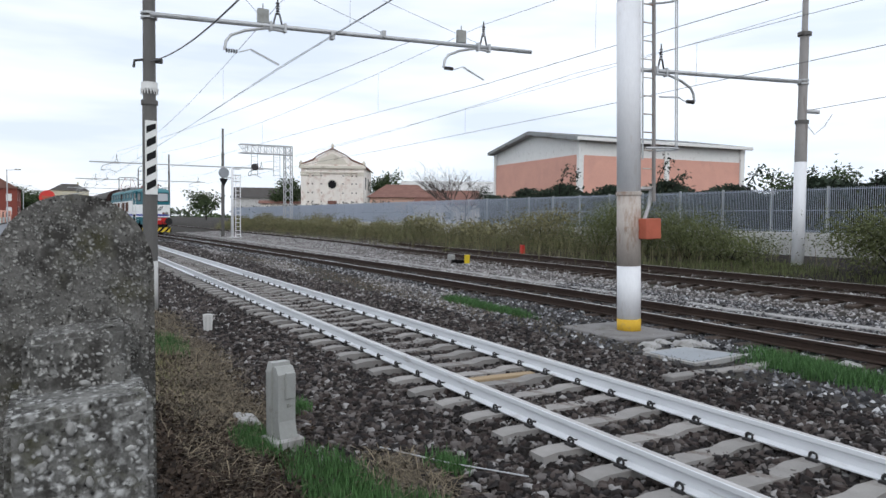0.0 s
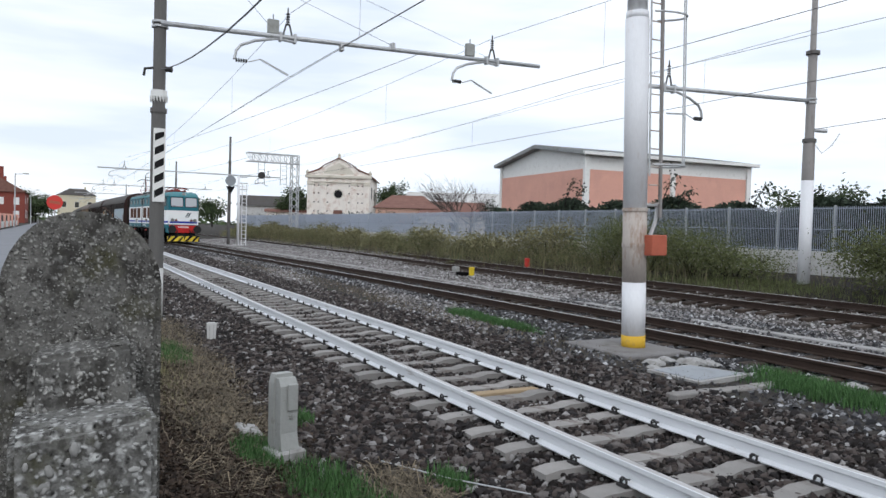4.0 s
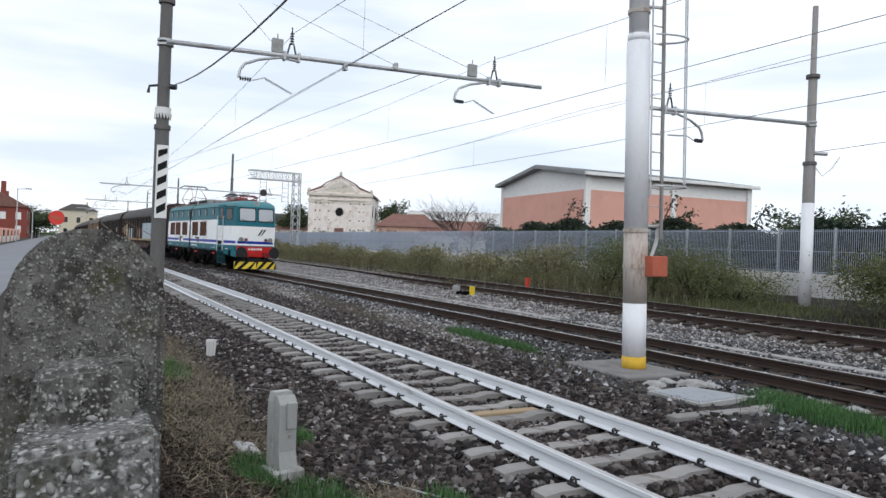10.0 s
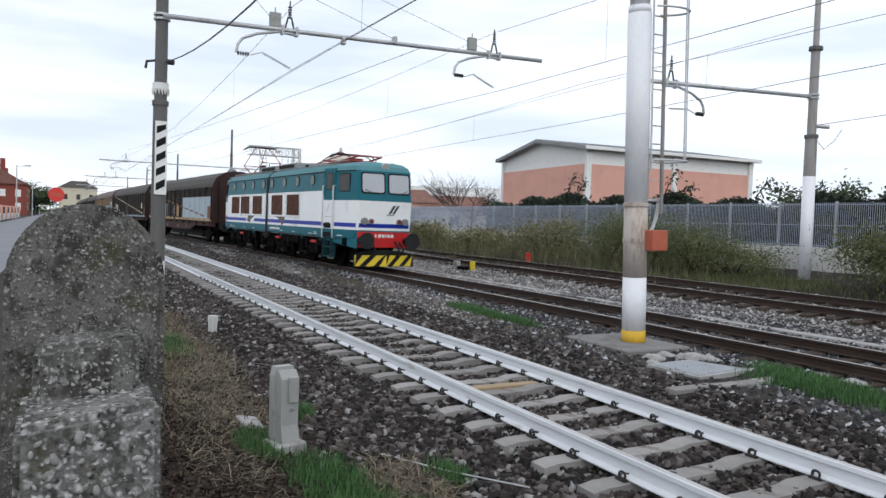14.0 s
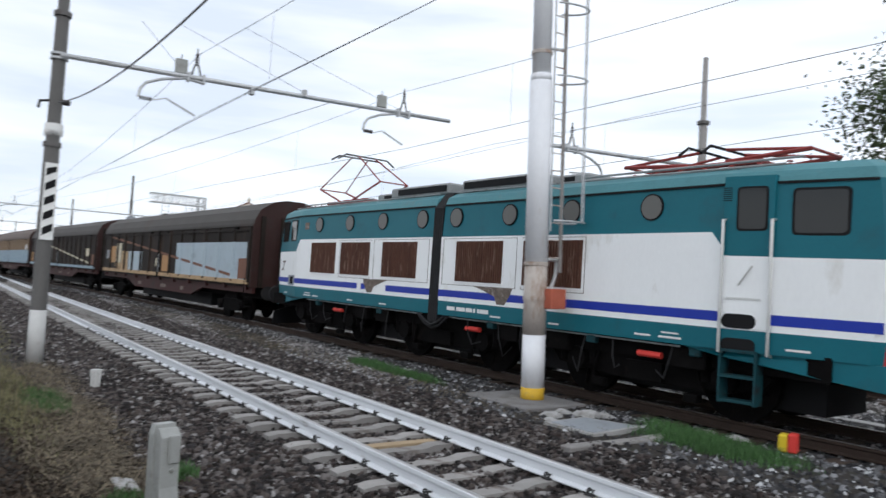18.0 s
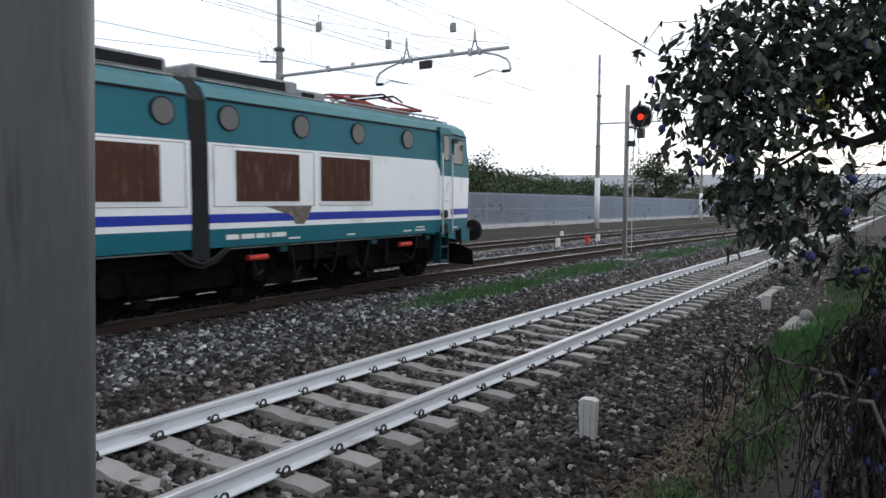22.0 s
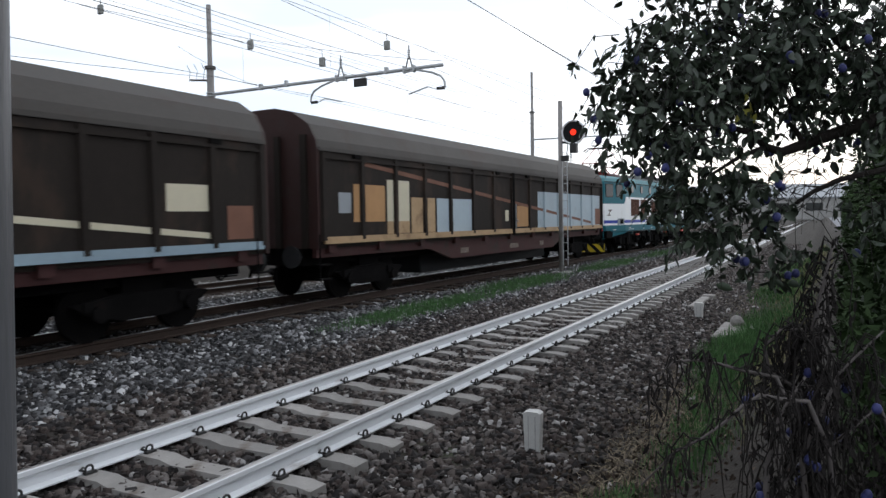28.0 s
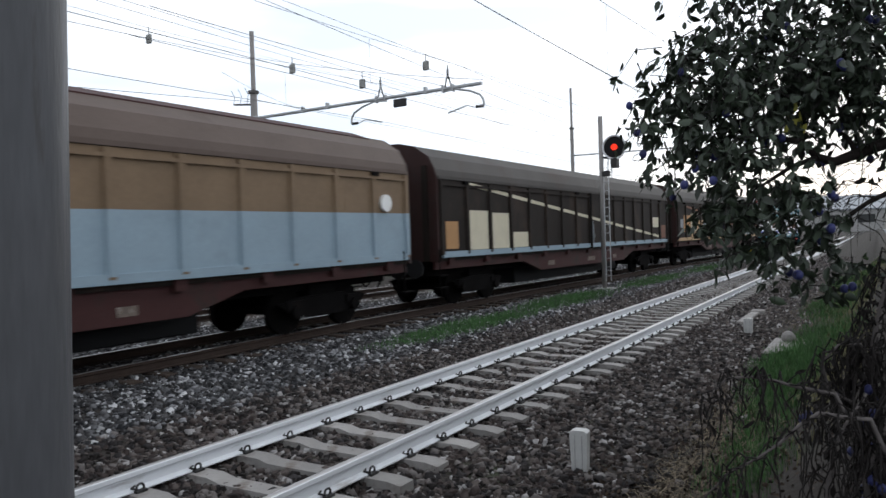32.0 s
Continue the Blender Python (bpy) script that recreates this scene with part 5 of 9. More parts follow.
# along the road
red = house("red_house", "two-storey red house with clay tile roof and chimney", -195, -11.5, 0.5, 24, 10, 7.0, 180, "plaster_red", "roof_tile", 3.2, [(-7, 2.0, 1.2, 1.6), (-2, 2.0, 1.2, 1.6), (4, 2.0, 1.2, 1.6), (-7, 5.2, 1.2, 1.6), (4, 5.2, 1.2, 1.6)])
for y_, z_ in ((1.6, 4.9), (4.6, 4.9), (1.6, 1.9)):
    bm = bbox(-12.06, -11.98, y_ - 0.55, y_ + 0.55, z_ - 0.8, z_ + 0.8)
    part("window", bm, M["white_paint"], red, "window with white shutters")
bm = bbox(-11.5, -10.6, 4.2, 5.2, 8.5, 12.6, 0.04)
part("chimney", bm, M["plaster_red"], red)
house("grey_house", "grey two-storey house with balcony", -235, -13, 0.5, 16, 9, 6.0, 180, "concrete", "roof_tile", 2.2, [(-4, 2.0, 1.2, 1.6), (3, 2.0, 1.2, 1.6), (-4, 4.6, 1.2, 1.6)])
house("station_building", "pale yellow two-storey building with hipped tile roof", -350, 2.4, 0.0, 15, 12, 12.2, 90, "wagon_cream", "wagon_roof", 3.0, [(-5, 3, 1.6, 2.4), (0, 3, 1.6, 2.4), (5, 3, 1.6, 2.4), (-5, 8, 1.6, 2.4), (0, 8, 1.6, 2.4), (5, 8, 1.6, 2.4)], True, hip=5.0)
wall_l = thing("garden_wall", "low white garden wall with brick pillars and railings", "garden wall", kind="structure", at=(-90, -10.6, 0.5))
for k in range(10):
    bm = bbox(-38 + 8 * k, -37.5 + 8 * k, -0.25, 0.25, 0, 1.7, 0.02)
    part("pillar", bm, M["brick_wall"], wall_l, "brick pillar")
    bm = bbox(-37.5 + 8 * k, -30 + 8 * k, -0.12, 0.12, 0, 0.75)
    part("low_wall", bm, M["white_paint"], wall_l)
    bm = bmesh.new()
    for j in range(40):
        tube(bm, [(-37.4 + 8 * k + 0.19 * j, 0, 0.7), (-37.4 + 8 * k + 0.19 * j, 0, 1.5)], 0.015, 4)
    part("railing", bm, M["iron_black"], wall_l)
for xx, yy in ((-104, -8.2), (-166, -8.2), (-228, -8.2)):
    sl_ = thing("street_lamp", "tall grey street lamp with a short arm", "street lamp", "street lamps", at=(xx, yy - 1.6, 0.5))
    bm = bmesh.new()
    tube(bm, [(0, 0, 0), (0, 0, 7.0)], [0.09, 0.06], 10)
    part("pole", bm, M["galv"], sl_)
    bm = bmesh.new()
    tube(bm, [(0, 0, 6.9), (0.3, 1.0, 7.0)], 0.04, 6)
    part("arm", bm, M["galv"], sl_)
    bm = bbox(0.1, 0.5, 0.9, 1.6, 6.95, 7.08, 0.03)
    part("lamp_head", bm, M["grey_plastic"], sl_)
rs = thing("road_sign", "round red road sign seen from behind the stone", "road sign", at=(-28, -4.9, 0.5))
bm = bmesh.new()
tube(bm, [(0, 0, 0), (0, 0, 2.2)], 0.03, 8)
part("post", bm, M["galv"], rs)
bm = bmesh.new()
tube(bm, [(0.02, 0, 1.95), (0.045, 0, 1.95)], 0.30, 28)
sd = part("disc", bm, M["red_signal"], rs, "red round sign face")
bm = bmesh.new()
prism(bm, [(-0.2, 1.92), (0.2, 1.86), (0.2, 1.98), (-0.2, 2.04)], "x", 0.045, 0.049)
part("bar", bm, M["red_box"], sd)

# long low warehouse far behind the fence
ware = thing("warehouse", "long low warehouse with pale roof in the distance", "warehouse", at=(285, 95, 0.7), rz=-72)
bm = bbox(-110, 130, 0, 40, -1, 7.4)
part("wall", bm, M["concrete"], ware, "grey concrete wall")
bm = bmesh.new()
prism(bm, [(-0.5, 7.2), (40.5, 7.2), (40.5, 7.6), (20, 13.6), (-0.5, 7.7)], "x", -111, 131)
part("roof", bm, M["wagon_grey"], ware, "pale grey metal roof")
for k in range(20):
    bm = bbox(-106 + 12 * k, -100 + 12 * k, -0.1, 0.05, 2.5, 5.5)
    part("window", bm, M["glass_dark"], ware)
pyl = thing("power_pylon", "thin lattice power pylon on the horizon", "pylon", at=(330, 100, 0.3))
bm = bmesh.new()
for s in (-1, 1):
    for q in (-1, 1):
        tube(bm, [(3 * s, 3 * q, 0), (0.4 * s, 0.4 * q, 38)], 0.14, 4)
for k in range(9):
    z = 4 * k
    w0, w1 = 3 - 2.6 * z / 38, 3 - 2.6 * (z + 4) / 38
    for q in (-1, 1):
        tube(bm, [(-w0, q * w0, z), (w1, q * w1, z + 4)], 0.09, 4)
        tube(bm, [(w0, q * w0, z), (-w1, q * w1, z + 4)], 0.09, 4)
for z in (28, 32, 36):
    tube(bm, [(0, -6, z), (0, 6, z)], 0.12, 4)
part("lattice", bm, M["galv"], pyl)

# ---- plants ----
def blades(name, n, pts, h0, h1, w, material, label, lean=0.5, category="grass"):
    """Many thin bent blades rooted at the given points (x, y, z)."""
    pts = pts[:n]
    n = len(pts)
    a = rng.uniform(0, 6.283, n)
    h = rng.uniform(h0, h1, n)
    ln = rng.uniform(0.1, lean, n) * h
    d = np.stack([np.cos(a), np.sin(a), 0 * a], 1)
    s = np.stack([-np.sin(a), np.cos(a), 0 * a], 1) * (w * rng.uniform(0.6, 1.3, n))[:, None]
    mid = pts + d * (ln * 0.35)[:, None] + np.array([0, 0, 1]) * (h * 0.6)[:, None]
    tip = pts + d * ln[:, None] + np.array([0, 0, 1]) * h[:, None]
    V = np.stack([pts - s, pts + s, mid + s * 0.8, mid - s * 0.8, tip], 1).reshape(-1, 3)
    b = 5 * np.arange(n)[:, None]
    Fc = np.concatenate([b + np.array([[0, 1, 2]]), b + np.array([[0, 2, 3]]), b + np.array([[3, 2, 4]])])
    return tagged(objm(name, mesh_np(name, V, Fc), material), label, category, kind="stuff")


def patch_points(n, spots):
    """Points gathered in soft oval patches (x, y, rx, ry, weight)."""
    w = np.array([s[4] for s in spots], float)
    k = rng.choice(len(spots), n, p=w / w.sum())
    S = np.array(spots)[k]
    r = np.sqrt(rng.random(n)) * rng.uniform(0.5, 1.1, n)
    a = rng.uniform(0, 6.283, n)
    x, y = S[:, 0] + S[:, 2] * r * np.cos(a), S[:, 1] + S[:, 3] * r * np.sin(a)
    return np.stack([x, y, gz(x, y)], 1)


def leaf_mesh(name, c, size, material, droop=0.4, parent=None, label="", elong=2.0):
    """Folded leaves at the centres c."""
    n = len(c)
    a = rng.uniform(0, 6.283, n)
    e = rng.normal(-droop, 0.5, n)
    d = np.stack([np.cos(a) * np.cos(e), np.sin(a) * np.cos(e), np.sin(e)], 1)
    s = np.cross(d, rng.normal(0, 1, (n, 3)))
    s /= np.linalg.norm(s, axis=1)[:, None] + 1e-9
    u = np.cross(s, d)
    L = size * rng.uniform(0.6, 1.25, n)[:, None]
    W = L / elong * rng.uniform(0.75, 1.15, n)[:, None]
    V = np.stack([c, c + d * L * 0.45 + s * W * 0.5 + u * W * 0.18, c + d * L - u * L * 0.12, c + d * L * 0.45 - s * W * 0.5 + u * W * 0.18], 1).reshape(-1, 3)
    b = 4 * np.arange(n)[:, None]
    Fc = np.concatenate([b + np.array([[0, 1, 2]]), b + np.array([[0, 2, 3]])])
    return objm(name, mesh_np(name, V, Fc), material, parent, label)


# bright grass tufts
GRASS = [(-7.4, 3.3, 1.5, 0.28, 2.2), (-5.9, 3.3, 0.9, 0.22, 1), (0.5, 3.7, 1.3, 0.5, 3), (-0.2, 4.1, 0.9, 0.3, 1.4), (1.0, -2.85, 1.1, 0.38, 3.2), (-0.4, -3.15, 0.5, 0.25, 1.3), (1.7, -2.5, 0.5, 0.3, 0.6), (-5.8, -3.2, 1.2, 0.35, 1.2), (-1.4, -2.5, 0.3, 0.2, 0.3), (0.9, -1.9, 0.3, 0.2, 0.4)]
GRASS_AHEAD = [(20.5, 3.2, 4.0, 0.7, 5), (27, 3.4, 4.0, 0.8, 4), (36, 3.2, 5, 0.8, 3), (46, 3.0, 6, 0.8, 2), (11.4, -3.3, 0.7, 0.3, 0.5), (10.4, -3.4, 0.5, 0.25, 0.4), (15.5, -3.5, 2.2, 0.4, 1.2), (21, -3.7, 3.5, 0.8, 3), (28, -3.7, 4, 0.9, 3), (37, -3.8, 6, 1.0, 3), (10.6, -3.0, 0.7, 0.3, 0.8), (13.2, -3.6, 1.4, 0.4, 0.7), (18.5, -3.4, 3, 0.6, 4)]
blades("grass", 56000, patch_points(56000, GRASS + GRASS_AHEAD), 0.05, 0.17, 0.0045, M["grass"], "bright green grass tufts on the ballast edge")
blades("bank_grass", 9000, patch_points(9000, [(-9, 13.9, 3.5, 0.6, 4), (-2, 13.7, 4.5, 0.8, 5), (-14, 13.6, 4, 0.4, 2)]), 0.05, 0.2, 0.007, M["weeds_green"], "short olive grass at the foot of the bank")
blades("dry_grass", 20000, patch_points(26000, [(-2.5, -3.2, 3.2, 0.65, 4), (-7, -3.4, 4, 0.6, 3), (2.5, -3.1, 1.6, 0.6, 0.5), (11, -3.2, 3, 0.5, 0.8), (16, -3.2, 4, 0.7, 1), (-8, 2.9, 9, 0.7, 2.5), (-22, 3.2, 12, 0.8, 2), (28, -3.2, 9, 0.8, 1.5)]), 0.03, 0.10, 0.0035, M["straw"], "dry brown grass and stalks", 1.9)
blades("verge_grass", 15000, patch_points(15000, [(-25, -3.4, 14, 0.7, 3), (-6, -3.6, 5, 0.5, 2), (18, -4.1, 5, 0.5, 1.0), (32, -4.1, 12, 0.8, 3)]), 0.04, 0.13, 0.006, M["weeds"], "olive weeds on the verge")


def straw_tangle(name, n, spots):
    bm_pts = patch_points(n, spots)
    a = rng.uniform(0, 6.283, n)
    L = rng.uniform(0.06, 0.26, n)
    d = np.stack([np.cos(a), np.sin(a), rng.normal(0.05, 0.22, n)], 1) * L[:, None]
    s = np.stack([-np.sin(a), np.cos(a), 0 * a], 1) * 0.0035
    p0 = bm_pts + np.array([0, 0, 0.012])
    m = p0 + d * 0.5 + np.array([0, 0, 1]) * (L * rng.uniform(0, 0.25, n))[:, None]
    p1 = p0 + d
    V = np.stack([p0 - s, p0 + s, m + s, m - s, p1 + s, p1 - s], 1).reshape(-1, 3)
    b = 6 * np.arange(n)[:, None]
    Fc = np.concatenate([b + np.array([[0, 1, 2, 3]]), b + np.array([[3, 2, 4, 5]])])
    return tagged(objm(name, mesh_np(name, V, Fc), M["straw"]), "tangle of dry straw and twigs on the verge", "straw", kind="stuff")


straw_tangle("straw", 38000, [(-2.2, -3.3, 1.9, 0.55, 6), (0.0, -3.55, 1.2, 0.45, 1.3), (0.9, -2.3, 0.7, 0.3, 1.0), (-4.8, -3.0, 2.2, 0.5, 4), (-8.5, -2.9, 2.5, 0.5, 2), (1.7, -3.4, 1.0, 0.4, 0.5), (11.6, -3.2, 2.2, 0.4, 0.5), (14.5, -3.3, 2.5, 0.5, 0.5)])
# dead leaves lying between the stalks
x_ = np.concatenate([rng.normal(-1.5, 2.0, 9000), rng.normal(12, 2.2, 3000), rng.normal(0.7, 0.9, 15000)])
y_ = np.concatenate([rng.normal(-3.35, 0.4, 9000), rng.normal(-3.3, 0.45, 3000), rng.normal(-3.62, 0.27, 15000)])
tagged(leaf_mesh("leaf_litter", np.stack([x_, y_, gz(x_, y_) + rng.uniform(0.01, 0.07, len(x_))], 1), 0.05, M["litter"], 0.1, elong=1.6), "dead brown leaves scattered on the verge", "leaf litter", kind="stuff")


# tall weeds on the bank in front of the fence
n_ = 34000
x_ = np.concatenate([rng.uniform(-88, -10, 30000), rng.uniform(-10, 24, 4000)])
y_ = 14.35 + rng.normal(0, 0.62, n_)
hh = 0.75 + 0.35 * np.sin(x_ * 0.55) + 0.25 * np.sin(x_ * 1.7 + 2)
keep = rng.random(n_) < np.where(x_ < -11.2, 1, 0.35)
P_ = np.stack([x_, y_, gz(x_, y_)], 1)[keep]
blades("tall_weeds", 40000, P_[::5], 0.35, 0.95, 0.008, M["weeds"], "tall olive weeds along the fence", 0.9, "weeds")
blades("tall_weeds", 40000, P_[1::7], 0.3, 0.8, 0.007, M["straw"], "tall dry weeds along the fence", 1.0, "weeds")
# leafy lumps that fill the bank
n_ = 190000
lx = rng.uniform(-90, -10.8, 420)
ly = 14.5 + rng.normal(0, 0.5, 420)
lr = rng.uniform(0.25, 0.75, 420)
lh = rng.uniform(0.35, 1.0, 420) * (1 + 0.4 * np.sin(lx * 0.31) + 0.25 * np.sin(lx * 1.1))
k_ = rng.integers(0, 420, n_)
q_ = rng.normal(0, 0.5, (n_, 3))
c_ = np.stack([lx[k_] + q_[:, 0] * lr[k_] * 1.5, ly[k_] + q_[:, 1] * lr[k_], rng.random(n_) ** 0.75 * np.sqrt(np.clip(1.25 - q_[:, 0] ** 2 - q_[:, 1] ** 2, 0.05, 2)) * lh[k_]], 1)
c_[:, 2] += gz(c_[:, 0], c_[:, 1])
tagged(leaf_mesh("leafy_weeds", c_[: n_ * 3 // 5], 0.06, M["weeds"], 0.3, elong=3.2), "leafy olive weeds and brambles on the bank", "weeds", kind="stuff")
tagged(leaf_mesh("leafy_weeds", c_[n_ * 3 // 5 :], 0.06, M["weeds_green"], 0.3, elong=2.2), "greener leafy weeds on the bank", "weeds", kind="stuff")


def bush(name, label, cx, cy, rx, ry, h, n, size, material, base=None):
    z0 = float(gz(cx, cy)) if base is None else base
    t = thing(name, label, "bush", at=(cx, cy, z0))
    k = 14
    cc = np.stack([rng.uniform(-rx, rx, k) * 0.75, rng.uniform(-ry, ry, k) * 0.75, rng.uniform(0.25, 0.8, k) * h], 1)
    c = cc[rng.integers(0, k, n)] + rng.normal(0, 1, (n, 3)) * np.array([rx * 0.3, ry * 0.3, h * 0.17])
    c[:, 2] = np.abs(c[:, 2])
    leaf_mesh("foliage", c, size, material, 0.2, t)
    bm = bmesh.new()
    for q in cc[:9]:
        tube(bm, [(q[0] * 0.2, q[1] * 0.2, 0), (q[0] * 0.6, q[1] * 0.6, q[2] * 0.6), tuple(q)], [0.03, 0.02, 0.008], 5)
    part("stem_mass", bm, M["bark"], t)["kind"] = "stuff"
    return t


bush("bush", "dense green bush beside the fence", -4.0, 13.9, 1.9, 0.9, 1.75, 15000, 0.085, M["weeds_green"])
bush("bush", "dense green bush beside the fence", -0.6, 13.9, 1.8, 0.9, 1.6, 9000, 0.09, M["weeds_green"])
for bx_, bh_ in ((-16.2, 1.9), (-13.9, 2.0), (-11.8, 1.7), (-10.0, 1.2)):
    bush("bramble_bush", "dense bramble bush with drooping olive leaves", bx_, 14.4, 1.6, 0.8, bh_, 7500, 0.075, M["weeds_green"])
bush("bramble_bush", "bramble bush with drooping olive leaves", -20.5, 14.7, 2.4, 0.8, 1.6, 4200, 0.13, M["weeds"])
for k in range(10):
    bush("weed_bush", "olive weedy bush in front of the fence", -26 - 6.2 * k, 14.7, 2.6, 0.7, 1.2 + 0.35 * math.sin(k * 2.1), 2400, 0.15, M["weeds"])

# climbers and hedge behind the fence
hedge = thing("hedge", "dark hedge of climbers growing behind the fence", "hedge", at=(0, 17.15, 0.7))
n_ = 92000
x_ = np.concatenate([rng.uniform(-30, 8, 84000), rng.uniform(8, 34, 8000)])
top = 2.5 + 0.12 * np.sin(x_ * 0.7) + 0.18 * np.sin(x_ * 0.23 + 1) + 0.2 * np.sin(x_ * 1.9) - np.where(x_ < -24, 0.25, 0)
z_ = rng.random(n_) ** 0.8 * top
leaf_mesh("foliage", np.stack([x_, np.abs(rng.normal(0, 0.35, n_)), z_ - np.where(x_ > 8, 0.3, 0)], 1), 0.2, M["ivy"], 0.5, hedge)
for cx, hh in ((-22.5, 1.6), (-21.8, 1.2), (-16.0, 1.5), (-15.2, 0.8), (-11.6, 0.9), (-30.0, 0.6), (-9.6, 0.7), (-7.0, 0.6)):
    bm = bmesh.new()
    pts = [(cx, 0, 1.8), (cx + 0.1, 0, 2.1 + hh * 0.4), (cx + 0.35, 0.1, 2.1 + hh * 0.8), (cx + 0.7, 0.1, 2.1 + hh)]
    tube(bm, pts, [0.03, 0.025, 0.015, 0.006], 5)
    part("shoot", bm, M["twig"], hedge)
    c = np.concatenate([np.array(a) + (np.array(b) - np.array(a)) * rng.random((34, 1)) for a, b in zip(pts, pts[1:])]) + rng.normal(0, 0.13, (102, 3))
    leaf_mesh("shoot_leaves", c, 0.16, M["ivy"], 0.5, hedge)
x_ = rng.uniform(-95, -40, 9000)
leaf_mesh("far_foliage", np.stack([x_, rng.normal(0.4, 0.4, 9000), rng.random(9000) * (2.1 + 0.35 * np.sin(x_ * 0.8))], 1), 0.2, M["ivy"], 0.4, hedge)
x_ = rng.uniform(34, 150, 16000)
leaf_mesh("far_foliage", np.stack([x_, rng.normal(1.2, 0.8, 16000), -0.33 + rng.random(16000) * (2.3 + 0.8 * np.sin(x_ * 0.13) + 0.5 * np.sin(x_ * 0.41))], 1), 0.26, M["leaf_far"], 0.4, hedge)


def tree(name, label, x, y, h, r, n, size, material, base=0.7, seed=1, trunk=0.18, crown0=0.3):
    rr = random.Random(seed)
    t = thing(name, label, "tree", at=(x, y, base))
    bm = bmesh.new()
    tube(bm, [(0, 0, -0.2), (0.1, 0, h * 0.25), (0.05, 0.1, h * 0.55), (0, 0, h * 0.85)], [trunk, trunk * 0.8, trunk * 0.5, trunk * 0.15], 10)
    ends = []
    for k in range(22):
        z0 = h * rr.uniform(0.22, 0.75)
        a = rr.uniform(0, 6.283)
        L = r * rr.uniform(0.5, 1.0) * (1.15 - 0.5 * abs(z0 / h - 0.45))
        e = (math.cos(a) * L, math.sin(a) * L, min(h, z0 + L * rr.uniform(0.2, 0.8)))
        tube(bm, [(0, 0, z0), (e[0] * 0.5, e[1] * 0.5, z0 + (e[2] - z0) * 0.35), e], [trunk * 0.4, trunk * 0.22, 0.012], 6)
        ends.append(e)
    part("trunk", bm, M["bark"], t)
    E_ = np.array(ends + [(0, 0, h * 0.9), (0, 0, h * 0.75)])
    c = E_[rng.integers(0, len(E_), n)] * rng.uniform(0.55, 1.05, (n, 1)) ** np.array([1, 1, 0.25]) + rng.normal(0, 1, (n, 3)) * np.array([r * 0.19, r * 0.19, h * 0.065])
    c[:, 2] = np.maximum(c[:, 2], h * crown0 * rng.uniform(0.6, 1, n))
    leaf_mesh("crown", c, size, material, 0.2, t, "leafy crown with gaps")
    return t


tree("tree", "tall leafy green tree behind the fence", -4.5, 25.5, 12.4, 4.2, 26000, 0.25, M["leaf_far"], seed=3)
tree("tree", "round green tree behind the fence", -22, 36, 3.9, 2.4, 5000, 0.28, M["leaf_far"], seed=4)
tree("tree", "round green tree behind the fence", -14, 34, 3.6, 2.2, 4000, 0.3, M["leaf_far"], seed=5)
tree("tree", "dark green tree beside the church", -116, 49.5, 9.6, 2.4, 4500, 0.5, M["leaf_far"], seed=6)
tree("tree", "green tree beside the church", -125, 33, 8.5, 3.0, 4000, 0.5, M["leaf_far"], seed=7)
tree("tree", "dark green tree near the signal", 92, 20.5, 7.6, 3.6, 6000, 0.3, M["leaf_far"], base=0.37, seed=8)
for k, (xx, yy, hh) in enumerate(((34, 21, 3.6), (38, 21.5, 4.6), (42, 22, 5.0), (46, 21.5, 4.2), (50, 22.5, 5.2), (55, 23, 4.8), (59, 23, 4.2), (64, 24, 4.4), (70, 24, 4.2), (76, 24.5, 4.0), (82, 24, 3.8), (118, 21, 4.5))):
    tree("small_tree", "small dark green tree behind the fence", xx, yy, hh, 2.4, 3000, 0.26, M["leaf_far"], base=0.37, seed=20 + k, trunk=0.1, crown0=0.1)
for k, (xx, yy, hh) in enumerate(((-210, -10, 5), (-225, -11, 6), (-240, -12, 9), (-215, 8.5 + 12, 8), (-260, 26, 9), (-185, 30, 7), (-150, 52, 8))):
    tree("tree", "distant green tree beyond the houses", xx, yy, hh, 4.5, 1500, 0.8, M["leaf_far"], seed=40 + k)

# low distant woods on the horizon
n_ = 26000
a_ = rng.uniform(0, 6.283, n_)
R_ = rng.uniform(420, 620, n_)
zt = 5 + 3 * np.sin(a_ * 23) + 2.5 * np.sin(a_ * 57 + 1)
tagged(leaf_mesh("distant_woods", np.stack([R_ * np.cos(a_), R_ * np.sin(a_), rng.random(n_) * np.maximum(zt, 2)], 1), 3.4, M["leaf_far"], 0.0), "low distant woods along the horizon", "woods", kind="stuff")


M["twig_grey"] = mat("twig_grey", (0.075, 0.062, 0.055), 0.95, var=0.3, scale=6, bump=0.2)


